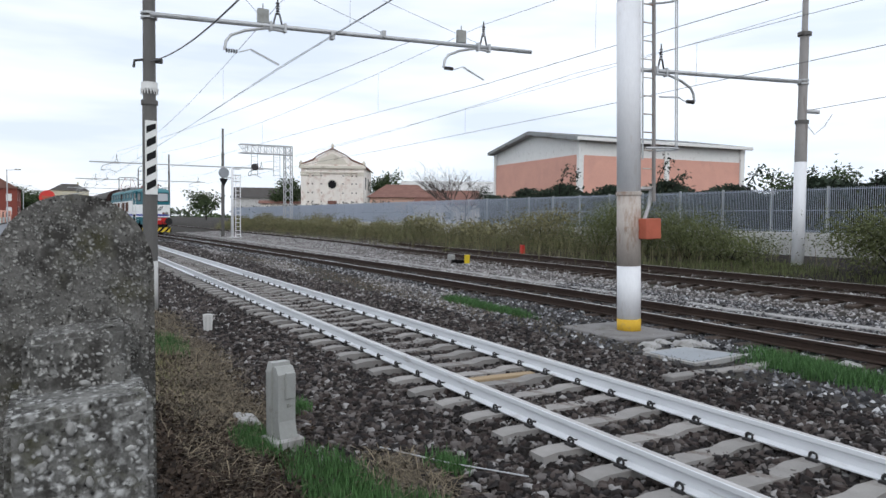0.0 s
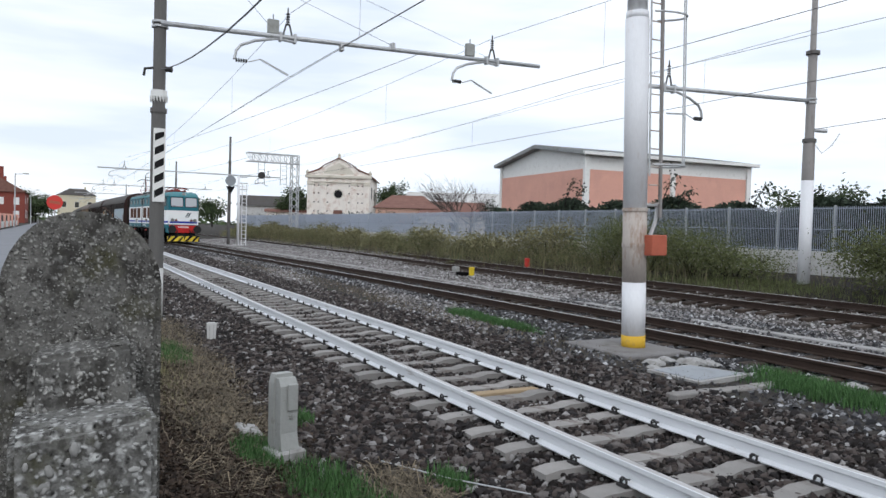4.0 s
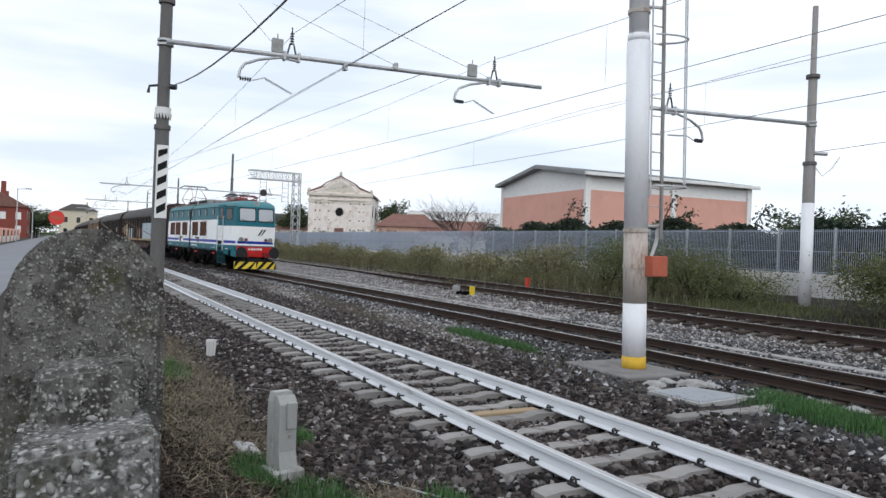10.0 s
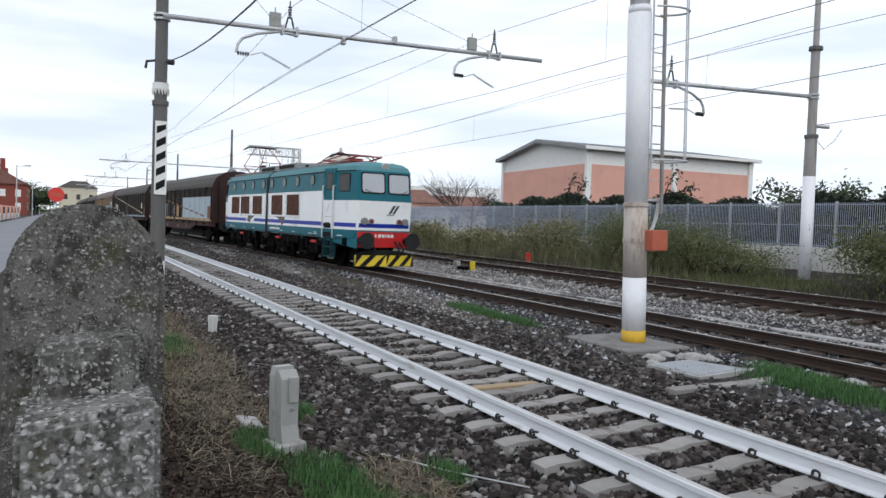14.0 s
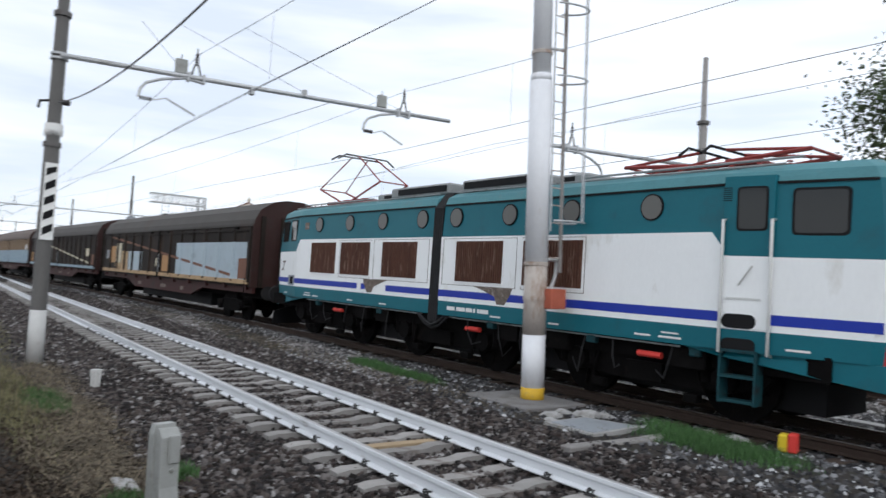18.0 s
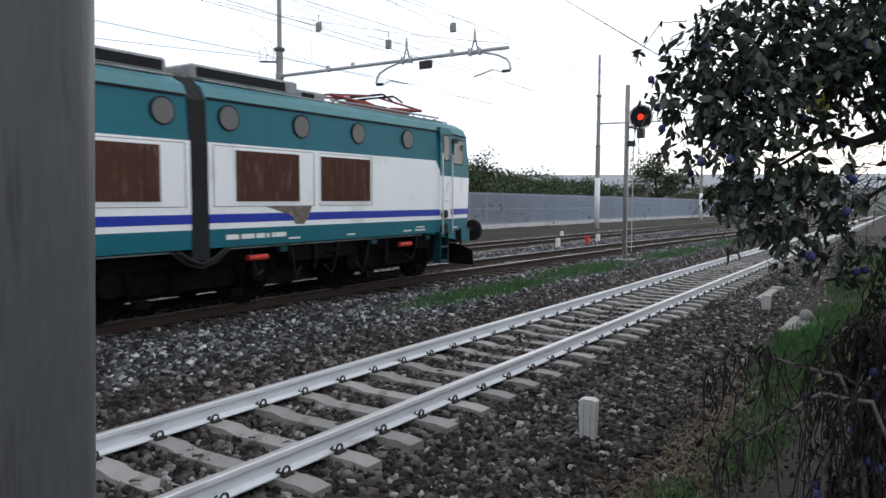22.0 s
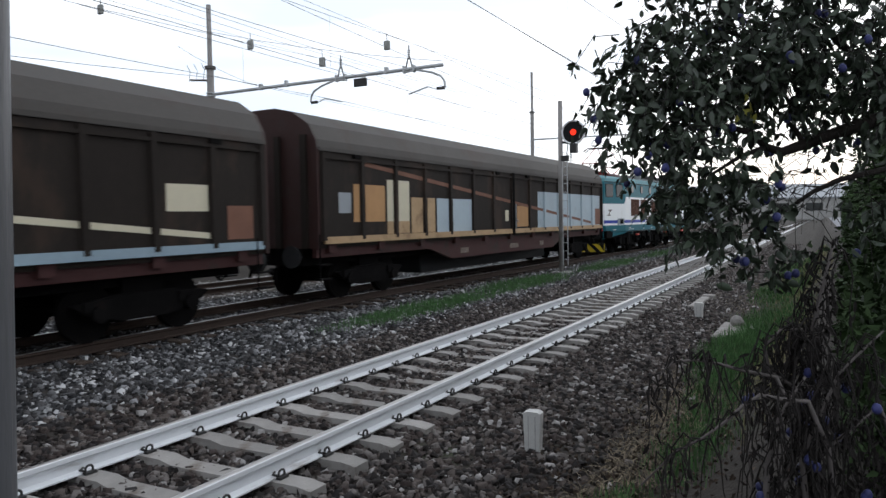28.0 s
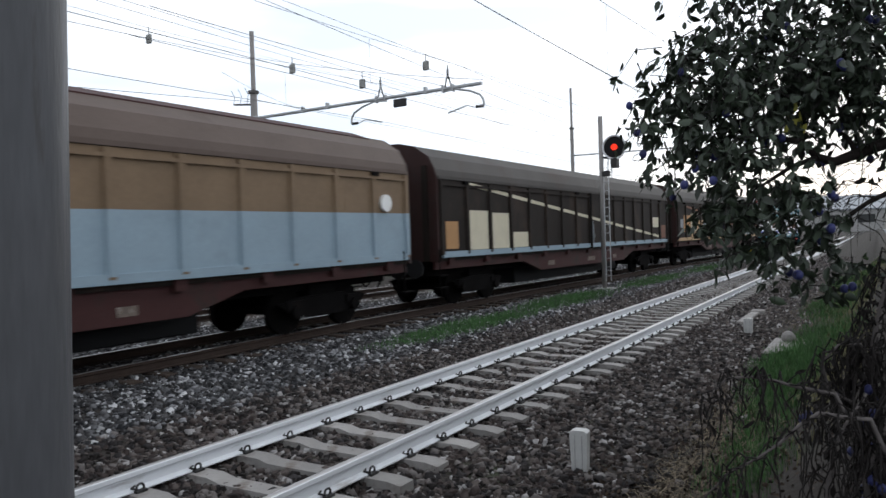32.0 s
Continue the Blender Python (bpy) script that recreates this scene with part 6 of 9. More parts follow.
def bare_tree(x, y, h, seed):
    rr = random.Random(seed)
    t = thing("bare_tree", "leafless tree with many fine upright branches", "tree", "bare trees", at=(x, y, 0.6))
    bm = bmesh.new()
    kids, rad = (7, 4, 4, 3, 0), (0.15, 0.075, 0.038, 0.02, 0.011)
    def grow(p, d, L, lev):
        q = p + d * L
        m_ = p + d * L * 0.5 + Vector((rr.uniform(-1, 1), rr.uniform(-1, 1), rr.uniform(-0.3, 0.3))) * L * 0.05
        tube(bm, [p, m_, q], [rad[lev], rad[lev] * 0.8, rad[lev] * 0.5], 5, False)
        for _ in range(kids[lev]):
            nd = (d + Vector((rr.uniform(-1, 1), rr.uniform(-1, 1), rr.uniform(-0.25, 0.5))) * (1.7 if lev == 0 else 0.75)).normalized()
            grow(p.lerp(q, rr.uniform(0.5, 1.0)), nd, L * rr.uniform(0.55, 0.85) * (1.35 if lev == 0 else 1), lev + 1)
    grow(Vector((0, 0, -0.2)), Vector((0, 0, 1)), h * 0.28, 0)
    part("branch_crown", bm, M["twig_grey"], t)
    return t


bare_tree(-80.5, 43.5, 11.6, 11)
bare_tree(-76.0, 43.0, 11.0, 14)

# ---- plum tree close to the camera ----
def leaf_fine(name, c, size, material, droop, parent, label, elong=2.0):
    """Pointed oval leaves folded along the midrib, hanging from the points c."""
    n = len(c)
    a = rng.uniform(0, 6.283, n)
    e = rng.normal(-droop, 0.45, n)
    d = np.stack([np.cos(a) * np.cos(e), np.sin(a) * np.cos(e), np.sin(e)], 1)
    s = np.cross(d, rng.normal(0, 1, (n, 3)))
    s /= np.linalg.norm(s, axis=1)[:, None] + 1e-9
    u = np.cross(s, d)
    L = size * rng.uniform(0.55, 1.2, n)[:, None]
    W = L / elong * rng.uniform(0.8, 1.2, n)[:, None]
    q = [c, c + d * L * 0.28 + s * W * 0.42 + u * W * 0.16, c + d * L * 0.66 + s * W * 0.4 + u * W * 0.1 - u * L * 0.04, c + d * L - u * L * 0.16, c + d * L * 0.66 - s * W * 0.4 + u * W * 0.1 - u * L * 0.04, c + d * L * 0.28 - s * W * 0.42 + u * W * 0.16]
    b = 6 * np.arange(n)[:, None]
    Fc = np.concatenate([b + np.array([[0, 1, 2, 3]]), b + np.array([[0, 3, 4, 5]])])
    return objm(name, mesh_np(name, np.stack(q, 1).reshape(-1, 3), Fc), material, parent, label)


plum_t = thing("plum_tree", "plum tree with drooping dark leaves and blue plums", "tree", at=(0, 0, 0))
TRUNK = [(10.95, -5.3, 0.4), (10.85, -5.22, 1.2), (10.72, -5.1, 1.9), (10.58, -4.92, 2.36)]
BOUGHS = [
    ([(10.58, -4.92, 2.34), (10.46, -4.70, 2.26), (10.36, -4.55, 2.2), (10.3, -4.46, 2.165), (10.26, -4.39, 2.19), (10.24, -4.33, 2.26), (10.17, -4.17, 2.31), (10.05, -3.98, 2.34)], 0.033),
    ([(10.36, -4.55, 2.2), (10.36, -4.52, 2.27), (10.33, -4.44, 2.36), (10.3, -4.36, 2.5), (10.2, -4.2, 2.66)], 0.014),
    ([(10.6, -5.0, 2.1), (10.32, -4.7, 2.02), (10.26, -4.6, 1.97), (10.22, -4.53, 1.92), (10.16, -4.44, 1.85), (10.05, -4.33, 1.8)], 0.015),
    ([(10.26, -4.39, 2.19), (10.15, -4.28, 2.14), (10.02, -4.18, 2.06), (9.9, -4.12, 1.95)], 0.014),
    ([(10.58, -4.92, 2.36), (10.6, -4.8, 2.6), (10.55, -4.6, 2.85), (10.4, -4.4, 3.1)], 0.03),
]
bm = bmesh.new()
tube(bm, TRUNK, [0.075, 0.065, 0.055, 0.045], 12)
part("trunk", bm, M["bark"], plum_t, "rough dark leaning trunk", True)
for pts, r in BOUGHS:
    bm = bmesh.new()
    tube(bm, pts, [r * (1 - 0.7 * k / (len(pts) - 1)) for k in range(len(pts))], 8)
    part("limb", bm, M["bark"], plum_t, "crooked dark limb", True)
rr = random.Random(5)
leaf_c, twig_l, plum_c = [], [], []


def spray(o, n, reach, hang, leaves, plums):
    """Drooping twigs round o with leaves along them."""
    o = Vector(o)
    for _ in range(n):
        q0 = o + Vector((rr.gauss(0, 1), rr.gauss(0, 1), rr.gauss(0, 1))) * reach * 0.42
        d = Vector((rr.gauss(-0.3, 1), rr.gauss(0.25, 1), rr.gauss(-0.1, 0.6))).normalized()
        L = reach * rr.uniform(0.45, 0.95)
        p1 = q0 + d * L * 0.5 + Vector((0, 0, 0.08 * L))
        p2 = q0 + d * L + Vector((0, 0, -hang * L))
        twig_l.append([q0, p1, p2])
        for k in range(leaves):
            u = rr.uniform(0.1, 1.0)
            q = p1.lerp(p2, (u - 0.5) * 2) if u > 0.5 else q0.lerp(p1, u * 2)
            leaf_c.append((q.x + rr.gauss(0, 0.012), q.y + rr.gauss(0, 0.012), q.z + rr.gauss(0, 0.012)))
        if rr.random() < plums:
            plum_c.append((p2.x, p2.y, p2.z - 0.03))


# leafy masses of the crown: centre and reach, thinner towards the tips
CROWN = [((10.05, -3.79, 2.54), 0.22), ((10.01, -3.75, 2.31), 0.2), ((10.13, -3.9, 2.67), 0.25), ((10.03, -3.97, 2.41), 0.28), ((9.99, -3.93, 2.2), 0.2), ((10.23, -4.07, 2.72), 0.32), ((10.12, -4.11, 2.43), 0.32), ((9.98, -4.11, 2.19), 0.28), ((10.24, -4.29, 2.64), 0.34),
         ((10.22, -4.29, 2.4), 0.28), ((10.34, -4.48, 2.64), 0.34), ((10.35, -4.5, 2.45), 0.26), ((10.45, -4.66, 2.66), 0.34), ((10.45, -4.67, 2.45), 0.22), ((9.9, -4.19, 2.0), 0.25), ((9.98, -4.32, 2.04), 0.18), ((9.75, -4.14, 1.87), 0.18), ((9.81, -4.24, 1.8), 0.18), ((10.02, -4.4, 1.87), 0.18),
         ((10.02, -4.43, 1.72), 0.15), ((9.82, -4.06, 1.98), 0.14), ((10.25, -4.07, 3.08), 0.36), ((10.34, -4.43, 3.09), 0.4), ((10.54, -4.77, 3.0), 0.4), ((10.59, -4.89, 2.62), 0.36), ((10.58, -4.91, 2.36), 0.24), ((10.46, -4.95, 1.9), 0.28)]
for o, reach in CROWN:
    spray(o, int((42 if o[2] > 2.58 and o[1] < -4.2 else 26 if reach > 0.21 else 20) * (reach / 0.3) ** 1.5) + 5, reach, 0.5, 8, 0.05)
leaf_fine("leaves", np.array(leaf_c), 0.066, M["leaf_dark"], 0.8, plum_t, "drooping dark green plum leaves", 1.9)
bm = bmesh.new()
for ln in twig_l:
    tube(bm, ln, [0.0035, 0.0025, 0.0012], 4, False)
# bare fine twigs below the main limb
for _ in range(90):
    o = Vector((10.3, -4.5, 2.1)) + Vector((rr.gauss(0, 0.1), rr.gauss(-0.05, 0.16), rr.gauss(-0.1, 0.09)))
    d = Vector((rr.gauss(0, 1), rr.gauss(0.3, 1), rr.gauss(-0.2, 0.7))).normalized() * rr.uniform(0.12, 0.3)
    tube(bm, [o, o + d * 0.5 + Vector((0, 0, 0.02)), o + d + Vector((0, 0, -0.05))], [0.003, 0.002, 0.001], 4, False)
part("twig_mass", bm, M["twig"], plum_t)["kind"] = "stuff"
# a few yellowed leaves on the twigs
c = np.array([(10.18 + rr.gauss(0, 0.012), -4.33 + rr.gauss(0, 0.015), 2.36 + rr.gauss(0, 0.045)) for _ in range(6)])
leaf_fine("yellow_leaves", c, 0.08, M["leaf_yellow"], 0.9, plum_t, "yellowed plum leaves", 2.2)

# withered shrub of bare, arching twigs in front of the tree
dead = thing("withered_shrub", "withered shrub of bare arching twigs with blue plums", "bush", at=(0, 0, 0))
STEMS = [
    ([(9.6, -4.62, 0.45), (9.62, -4.6, 0.9), (9.67, -4.47, 1.19), (9.6, -4.35, 1.22), (9.55, -4.26, 1.25), (9.5, -4.18, 1.27), (9.45, -4.1, 1.265), (9.42, -4.05, 1.22), (9.41, -4.03, 1.1)], 0.011),
    ([(9.6, -4.7, 0.5), (9.56, -4.66, 0.95), (9.5, -4.59, 1.14), (9.45, -4.5, 1.15), (9.41, -4.43, 1.17), (9.37, -4.37, 1.13), (9.33, -4.3, 1.06), (9.28, -4.23, 1.01), (9.22, -4.14, 0.96), (9.15, -4.03, 0.84)], 0.012),
    ([(9.5, -4.43, 0.4), (9.5, -4.44, 0.7), (9.52, -4.45, 0.88), (9.54, -4.47, 1.01), (9.57, -4.51, 1.1), (9.62, -4.58, 1.21)], 0.016),
    ([(9.88, -4.54, 0.35), (9.91, -4.56, 0.58), (9.95, -4.58, 1.02), (9.99, -4.6, 1.35), (10.03, -4.64, 1.55), (10.06, -4.68, 1.74)], 0.022),
    ([(9.84, -4.56, 1.1), (9.77, -4.44, 1.19), (9.76, -4.42, 1.3), (9.8, -4.48, 1.37), (9.85, -4.56, 1.37), (9.87, -4.6, 1.28), (9.83, -4.54, 1.18)], 0.008),
    ([(9.9, -5.0, 0.6), (9.76, -4.84, 1.09), (9.67, -4.7, 0.96), (9.57, -4.54, 0.84), (9.47, -4.39, 0.62)], 0.013),
    ([(9.55, -4.61, 0.45), (9.54, -4.57, 0.9), (9.58, -4.63, 1.07), (9.63, -4.7, 1.24), (9.7, -4.85, 1.4)], 0.014),
]
for pts, r in STEMS:
    bm = bmesh.new()
    tube(bm, pts, [r * (1 - 0.75 * k / (len(pts) - 1)) for k in range(len(pts))], 7)
    part("stem", bm, M["bark_grey"], dead, "arching bare grey stem", True)
low, dry = [], []
for s_, (pts, r) in enumerate(STEMS):
    first = 2 if s_ in (0, 1, 3) else 1
    for _ in range((42, 38, 44, 60, 60, 60, 60)[s_]):
        k = rr.randrange(first, len(pts) - 1)
        o = Vector(pts[k]).lerp(Vector(pts[k + 1]), rr.random())
        a = rr.uniform(0, 6.283)
        L = rr.uniform(0.08, 0.3) * (1.0 if s_ in (0, 1) else 1.25)
        side = Vector((math.cos(a), math.sin(a), 0))
        p0 = o + side * L * 0.18 + Vector((0, 0, rr.uniform(-0.01, 0.05)))
        p1 = p0 + side * L * 0.12 + Vector((rr.gauss(0, 0.012), rr.gauss(0, 0.012), -0.3 * L))
        p2 = p1 + Vector((rr.gauss(0, 0.02), rr.gauss(0, 0.02), -0.4 * L))
        p3 = p2 + Vector((rr.gauss(0, 0.025), rr.gauss(0, 0.025), -rr.uniform(0.2, 0.45) * L))
        low.append([o, p0, p1, p2, p3])
        for _ in range(5 if s_ > 2 else 1):
            q = p1.lerp(p3, rr.random())
            dry.append((q.x + rr.gauss(0, 0.012), q.y + rr.gauss(0, 0.012), q.z))
        if rr.random() < 0.12 and s_ > 1 and p3.z < 1.25:
            plum_c.append(tuple(p3))
bm = bmesh.new()
for ln in low:
    tube(bm, ln, [0.0045, 0.004, 0.0032, 0.0024, 0.0012], 5, False)
part("bare_twig_mass", bm, M["twig"], dead, "bare crooked hanging twigs")["kind"] = "stuff"
c = np.array(dry)
# extra dark leaves packed into the low corner stand in for its shade
c2 = np.stack([rng.uniform(9.5, 10.5, 9000), rng.uniform(-5.5, -4.4, 9000), rng.uniform(0.2, 1.2, 9000)], 1)
c2 = c2[(c2[:, 2] < 0.5 - 0.95 * (c2[:, 1] + 4.55)) & (c2[:, 1] < -4.5)]
leaf_fine("withered_leaves_shade_fill", np.concatenate([c, c2]), 0.05, M["twig"], 1.2, dead, "withered dark hanging leaves, with a dense fill standing for shade low down", 3.0)
bm = bmesh.new()
bmesh.ops.create_icosphere(bm, subdivisions=2, radius=0.0185)
for v in bm.verts:
    v.co.z *= 1.18
me_plum = bpy.data.meshes.new("plum")
bm.to_mesh(me_plum)
bm.free()
me_plum.materials.append(M["plum"])
me_plum.polygons.foreach_set("use_smooth", [True] * len(me_plum.polygons))
for q in plum_c[:150]:
    for _ in range(rr.choice((1, 1, 2))):
        p_ = objm("plum", me_plum, None, dead if q[2] < 1.3 else plum_t)
        p_.location = (q[0] + rr.gauss(0, 0.014), q[1] + rr.gauss(0, 0.014), q[2] + rr.gauss(0, 0.012))
# greener shrubs behind it
for cx, cy, rx, hh, n_ in ((12.6, -6.0, 1.1, 2.0, 4200), (14.5, -6.2, 1.4, 2.2, 4200), (17.5, -6.2, 1.8, 2.3, 4200), (22, -6.4, 2.4, 2.6, 4200), (28, -6.6, 3.0, 2.8, 4200), (36, -6.8, 4, 3.2, 4200)):
    bush("shrub", "green leafy shrub beside the railway verge", cx, cy, rx, 0.9, hh, n_, 0.075 if cx < 20 else 0.12, M["leaf_verge"])

# long hedge beside the verge further on
n_ = 62000
x_ = 11.2 + 53 * rng.random(n_) ** 2.2
y_ = -5.05 - np.abs(rng.normal(0, 0.7, n_)) - 0.012 * (x_ - 14)
z_ = 0.5 + rng.random(n_) ** 0.8 * (2.0 + 0.5 * np.sin(x_ * 0.6) + 0.3 * np.sin(x_ * 1.7))
tagged(leaf_mesh("verge_hedge", np.stack([x_, y_, z_], 1), 0.11, M["leaf_verge"], 0.3), "dark green hedge along the railway verge", "hedge", kind="stuff")
for cx, cy, hh in ((11.7, -5.5, 1.7), (12.9, -5.4, 1.9), (14.4, -5.5, 1.8)):
    bush("shrub", "green leafy shrub beside the railway verge", cx, cy, 0.9, 0.5, hh, 4200, 0.07, M["leaf_verge"])

# low undergrowth between the verge and the road
n_ = 15000
x_ = 10.2 + 5.5 * rng.random(n_) ** 1.3
y_ = rng.uniform(-6.2, -4.75, n_)
tagged(leaf_mesh("undergrowth", np.stack([x_, y_, 0.5 + rng.random(n_) ** 0.8 * (0.75 + 0.3 * np.sin(x_ * 2.1) + 0.2 * np.sin(y_ * 5))], 1), 0.075, M["leaf_verge"], 0.4), "low dark undergrowth beside the road", "undergrowth", kind="stuff")

# ---- small things by the track ----
# old concrete stone in front of the camera
stone = thing("kerb_stone", "old rounded concrete stone with lichen and pebbles, stepped front", "boundary stone", at=(4.44, -4.72, 0.5))
bm = bmesh.new()
H, Rr = 1.312, 0.148
out = [(-Rr - 0.008, 0.0), (Rr + 0.008, 0.0)]
for k in range(15):
    a = math.pi * k / 14
    out.append((Rr * math.cos(a) * (1 - 0.02 * math.sin(3 * a)), H - Rr + Rr * math.sin(a)))
prism(bm, out, "x", -0.22, 0.0)
bmesh.ops.bevel(bm, geom=[e for e in bm.edges if abs(e.verts[0].co.x - e.verts[1].co.x) < 1e-5], offset=0.014, segments=2, affect="EDGES")
bmesh.ops.triangulate(bm, faces=[f for f in bm.faces if len(f.verts) > 4])
body_s = part("body", bm, M["lichen_stone"], stone)
for (w, z1, d, m_) in ((0.092, 1.046, 0.10, "lichen_mid"), (0.118, 0.936, 0.235, "lichen_pale")):
    bm = bmesh.new()
    hexa(bm, [(-0.01, -w * 1.05, 0), (d * 1.05, -w * 1.05, 0), (d * 1.05, w * 1.05, 0), (-0.01, w * 1.05, 0), (-0.01, -w * 0.96, z1), (d, -w, z1 - 0.012), (d, w, z1 + 0.014), (-0.01, w * 0.96, z1 + 0.016)])
    bmesh.ops.bevel(bm, geom=bm.edges[:], offset=0.012, segments=2, affect="EDGES")
    bmesh.ops.subdivide_edges(bm, edges=bm.edges[:], cuts=2, use_grid_fill=True)
    for v in bm.verts:
        v.co += Vector((noise.noise(v.co * 30), noise.noise(v.co * 30 + Vector((9, 0, 0))), noise.noise(v.co * 30 + Vector((0, 7, 0))))) * 0.005
    part("step", bm, M[m_], stone, "projecting step with pale lichen and pebbles")
# larger pebbles standing out of the steps
for k in range(70):
    front_x, w, ztop = ((0.10, 0.085, 1.03), (0.236, 0.11, 0.92))[k % 2]
    bm = bmesh.new()
    bmesh.ops.create_icosphere(bm, subdivisions=1, radius=(0.004 + 0.006 * random.random() ** 2) * (0.9, 1.1)[k % 2])
    a_ = random.uniform(0, 3.14)
    z_ = ztop - 0.02 - 0.5 * random.random() ** 1.5
    y_ = random.uniform(-w, w)
    for v in bm.verts:
        y0, z0 = v.co.y * 1.5, v.co.z * 0.8
        v.co = Vector((v.co.x * 0.3 + front_x + 0.0025, y0 * math.cos(a_) - z0 * math.sin(a_) + y_, y0 * math.sin(a_) + z0 * math.cos(a_) + z_))
    part("pebble", bm, M["pebble"], stone, "", True)

# grey cable pedestal
ped = thing("cable_pedestal", "grey plastic cable pedestal with a flap on a concrete foot", "cable box", at=(-0.35, -2.94, -0.33), rz=104)
bm = bmesh.new()
prism(bm, [(-0.10, 0.1), (0.10, 0.1), (0.105, 0.70), (0.085, 0.78), (-0.085, 0.78), (-0.105, 0.70)], "y", 0.0, 0.09)
part("back_shell", bm, M["grey_plastic"], ped)
bm = bmesh.new()
hexs = [(0.1, 0.14, 0.26, 0.10), (0.26, 0.10, 0.68, 0.095), (0.68, 0.095, 0.75, 0.05)]
for z0, d0, z1, d1 in hexs:
    hexa(bm, [(-0.088, -d0, z0), (0.088, -d0, z0), (0.088, 0.0, z0), (-0.088, 0.0, z0), (-0.086, -d1, z1), (0.086, -d1, z1), (0.086, 0.0, z1), (-0.086, 0.0, z1)])
part("front_shell", bm, M["grey_plastic"], ped)
bm = bbox(-0.02, 0.078, -0.125, -0.09, 0.46, 0.70, 0.008)
part("flap", bm, M["grey_plastic"], ped)
bm = bmesh.new()
tube(bm, [(0.02, -0.09, 0.40), (0.02, -0.112, 0.40)], 0.018, 12)
part("lock", bm, M["chrome"], ped)
bm = bbox(-0.15, 0.15, -0.17, 0.13, -0.1, 0.11, 0.02)
part("foot", bm, M["concrete"], ped, "rough concrete foot")


def marker(x, y, h=0.36, w=0.15):
    t = thing("marker_post", "short white concrete marker post beside the track", "marker post", "marker posts", at=(x, y, float(gz(x, y)) - 0.03), rz=random.uniform(-8, 8))
    bm = bmesh.new()
    prism(bm, [(-w * 0.4, 0), (w * 0.4, 0), (w * 0.5, h * 0.96), (w * 0.3, h), (-w * 0.3, h), (-w * 0.5, h * 0.96)], "x", -w * 0.35, w * 0.35)
    part("block", bm, M["concrete_pale"], t)
    bm = bmesh.new()
    for s in (-0.2, 0.2):
        box(bm, w * 0.35, w * 0.37, s * w - 0.004, s * w + 0.004, h * 0.1, h * 0.9)
        box(bm, -w * 0.37, -w * 0.35, s * w - 0.004, s * w + 0.004, h * 0.1, h * 0.9)
    part("groove", bm, M["concrete"], t)


marker(-7.35, -2.3, 0.36, 0.17)
marker(12.68, -2.25, 0.42, 0.165)
marker(22.5, -2.28, 0.36, 0.18)
marker(31.4, -2.35, 0.36, 0.18)

# concrete base, lid and cable duct by the ladder pole
pb = tagged(obj("pole_foundation", bbox(-3.95, -2.35, 3.0, 4.35, -0.3, -0.075, 0.02), M["concrete_dark"]), "cracked grey concrete pole foundation in the ballast", "foundation")
bm = bmesh.new()
hexa(bm, [(-1.55, 2.62, -0.25), (-0.62, 2.66, -0.25), (-0.78, 3.82, -0.25), (-1.62, 3.52, -0.25), (-1.55, 2.62, -0.10), (-0.62, 2.66, -0.10), (-0.78, 3.82, -0.10), (-1.62, 3.52, -0.10)])
lidf = thing("cable_pit", "square cable pit with a pale concrete frame and grey lid", "cable pit")
part("frame", bm, M["concrete"], lidf)
bm = bmesh.new()
hexa(bm, [(-1.48, 2.69, -0.12), (-0.70, 2.73, -0.12), (-0.83, 3.72, -0.12), (-1.54, 3.45, -0.12), (-1.48, 2.69, -0.092), (-0.70, 2.73, -0.092), (-0.83, 3.72, -0.092), (-1.54, 3.45, -0.092)])
part("lid", bm, M["wagon_grey"], lidf, "flat grey lid")
for k in range(4):
    d_ = tagged(obj("duct_cover", bbox(-0.36, -0.18, 1.78 + 0.74 * k, 2.50 + 0.74 * k, -0.26, -0.105 - 0.01 * (k % 2), 0.012), M["concrete_sleeper"]), "pale concrete cable duct cover in the ballast", "duct cover", "cable duct covers")
rubble = [(-2.0, 3.2, 0.16), (-1.8, 3.75, 0.2), (-1.65, 4.0, 0.13), (-2.15, 3.6, 0.12), (-0.5, 4.1, 0.1), (0.25, 4.6, 0.12), (-0.9, 4.3, 0.11), (-1.7, 2.9, 0.1)]
for x, y, s in rubble:
    bm = bmesh.new()
    bmesh.ops.create_icosphere(bm, subdivisions=2, radius=s)
    for v in bm.verts:
        v.co = Vector((v.co.x * 1.3, v.co.y, v.co.z * 0.45)) + Vector((noise.noise(v.co * 9), noise.noise(v.co * 9 + Vector((5, 0, 0))), noise.noise(v.co * 9 + Vector((0, 5, 0))))) * s * 0.35
    o = tagged(obj("rubble_stone", bm, M["concrete"]), "pale lump of broken concrete in the ballast", "stone", "concrete rubble")
    o.location = (x, y, -0.13)
# long duct between the middle and far tracks
ld = thing("cable_trough", "long line of pale concrete trough covers between tracks", "cable trough", kind="structure")
for k in range(76):
    bm = bbox(-74 + k, -73.02 + k, 8.05, 8.33, -0.3, -0.115 + random.uniform(-0.008, 0.008), 0.01)
    part("cover", bm, M["concrete"], ld)
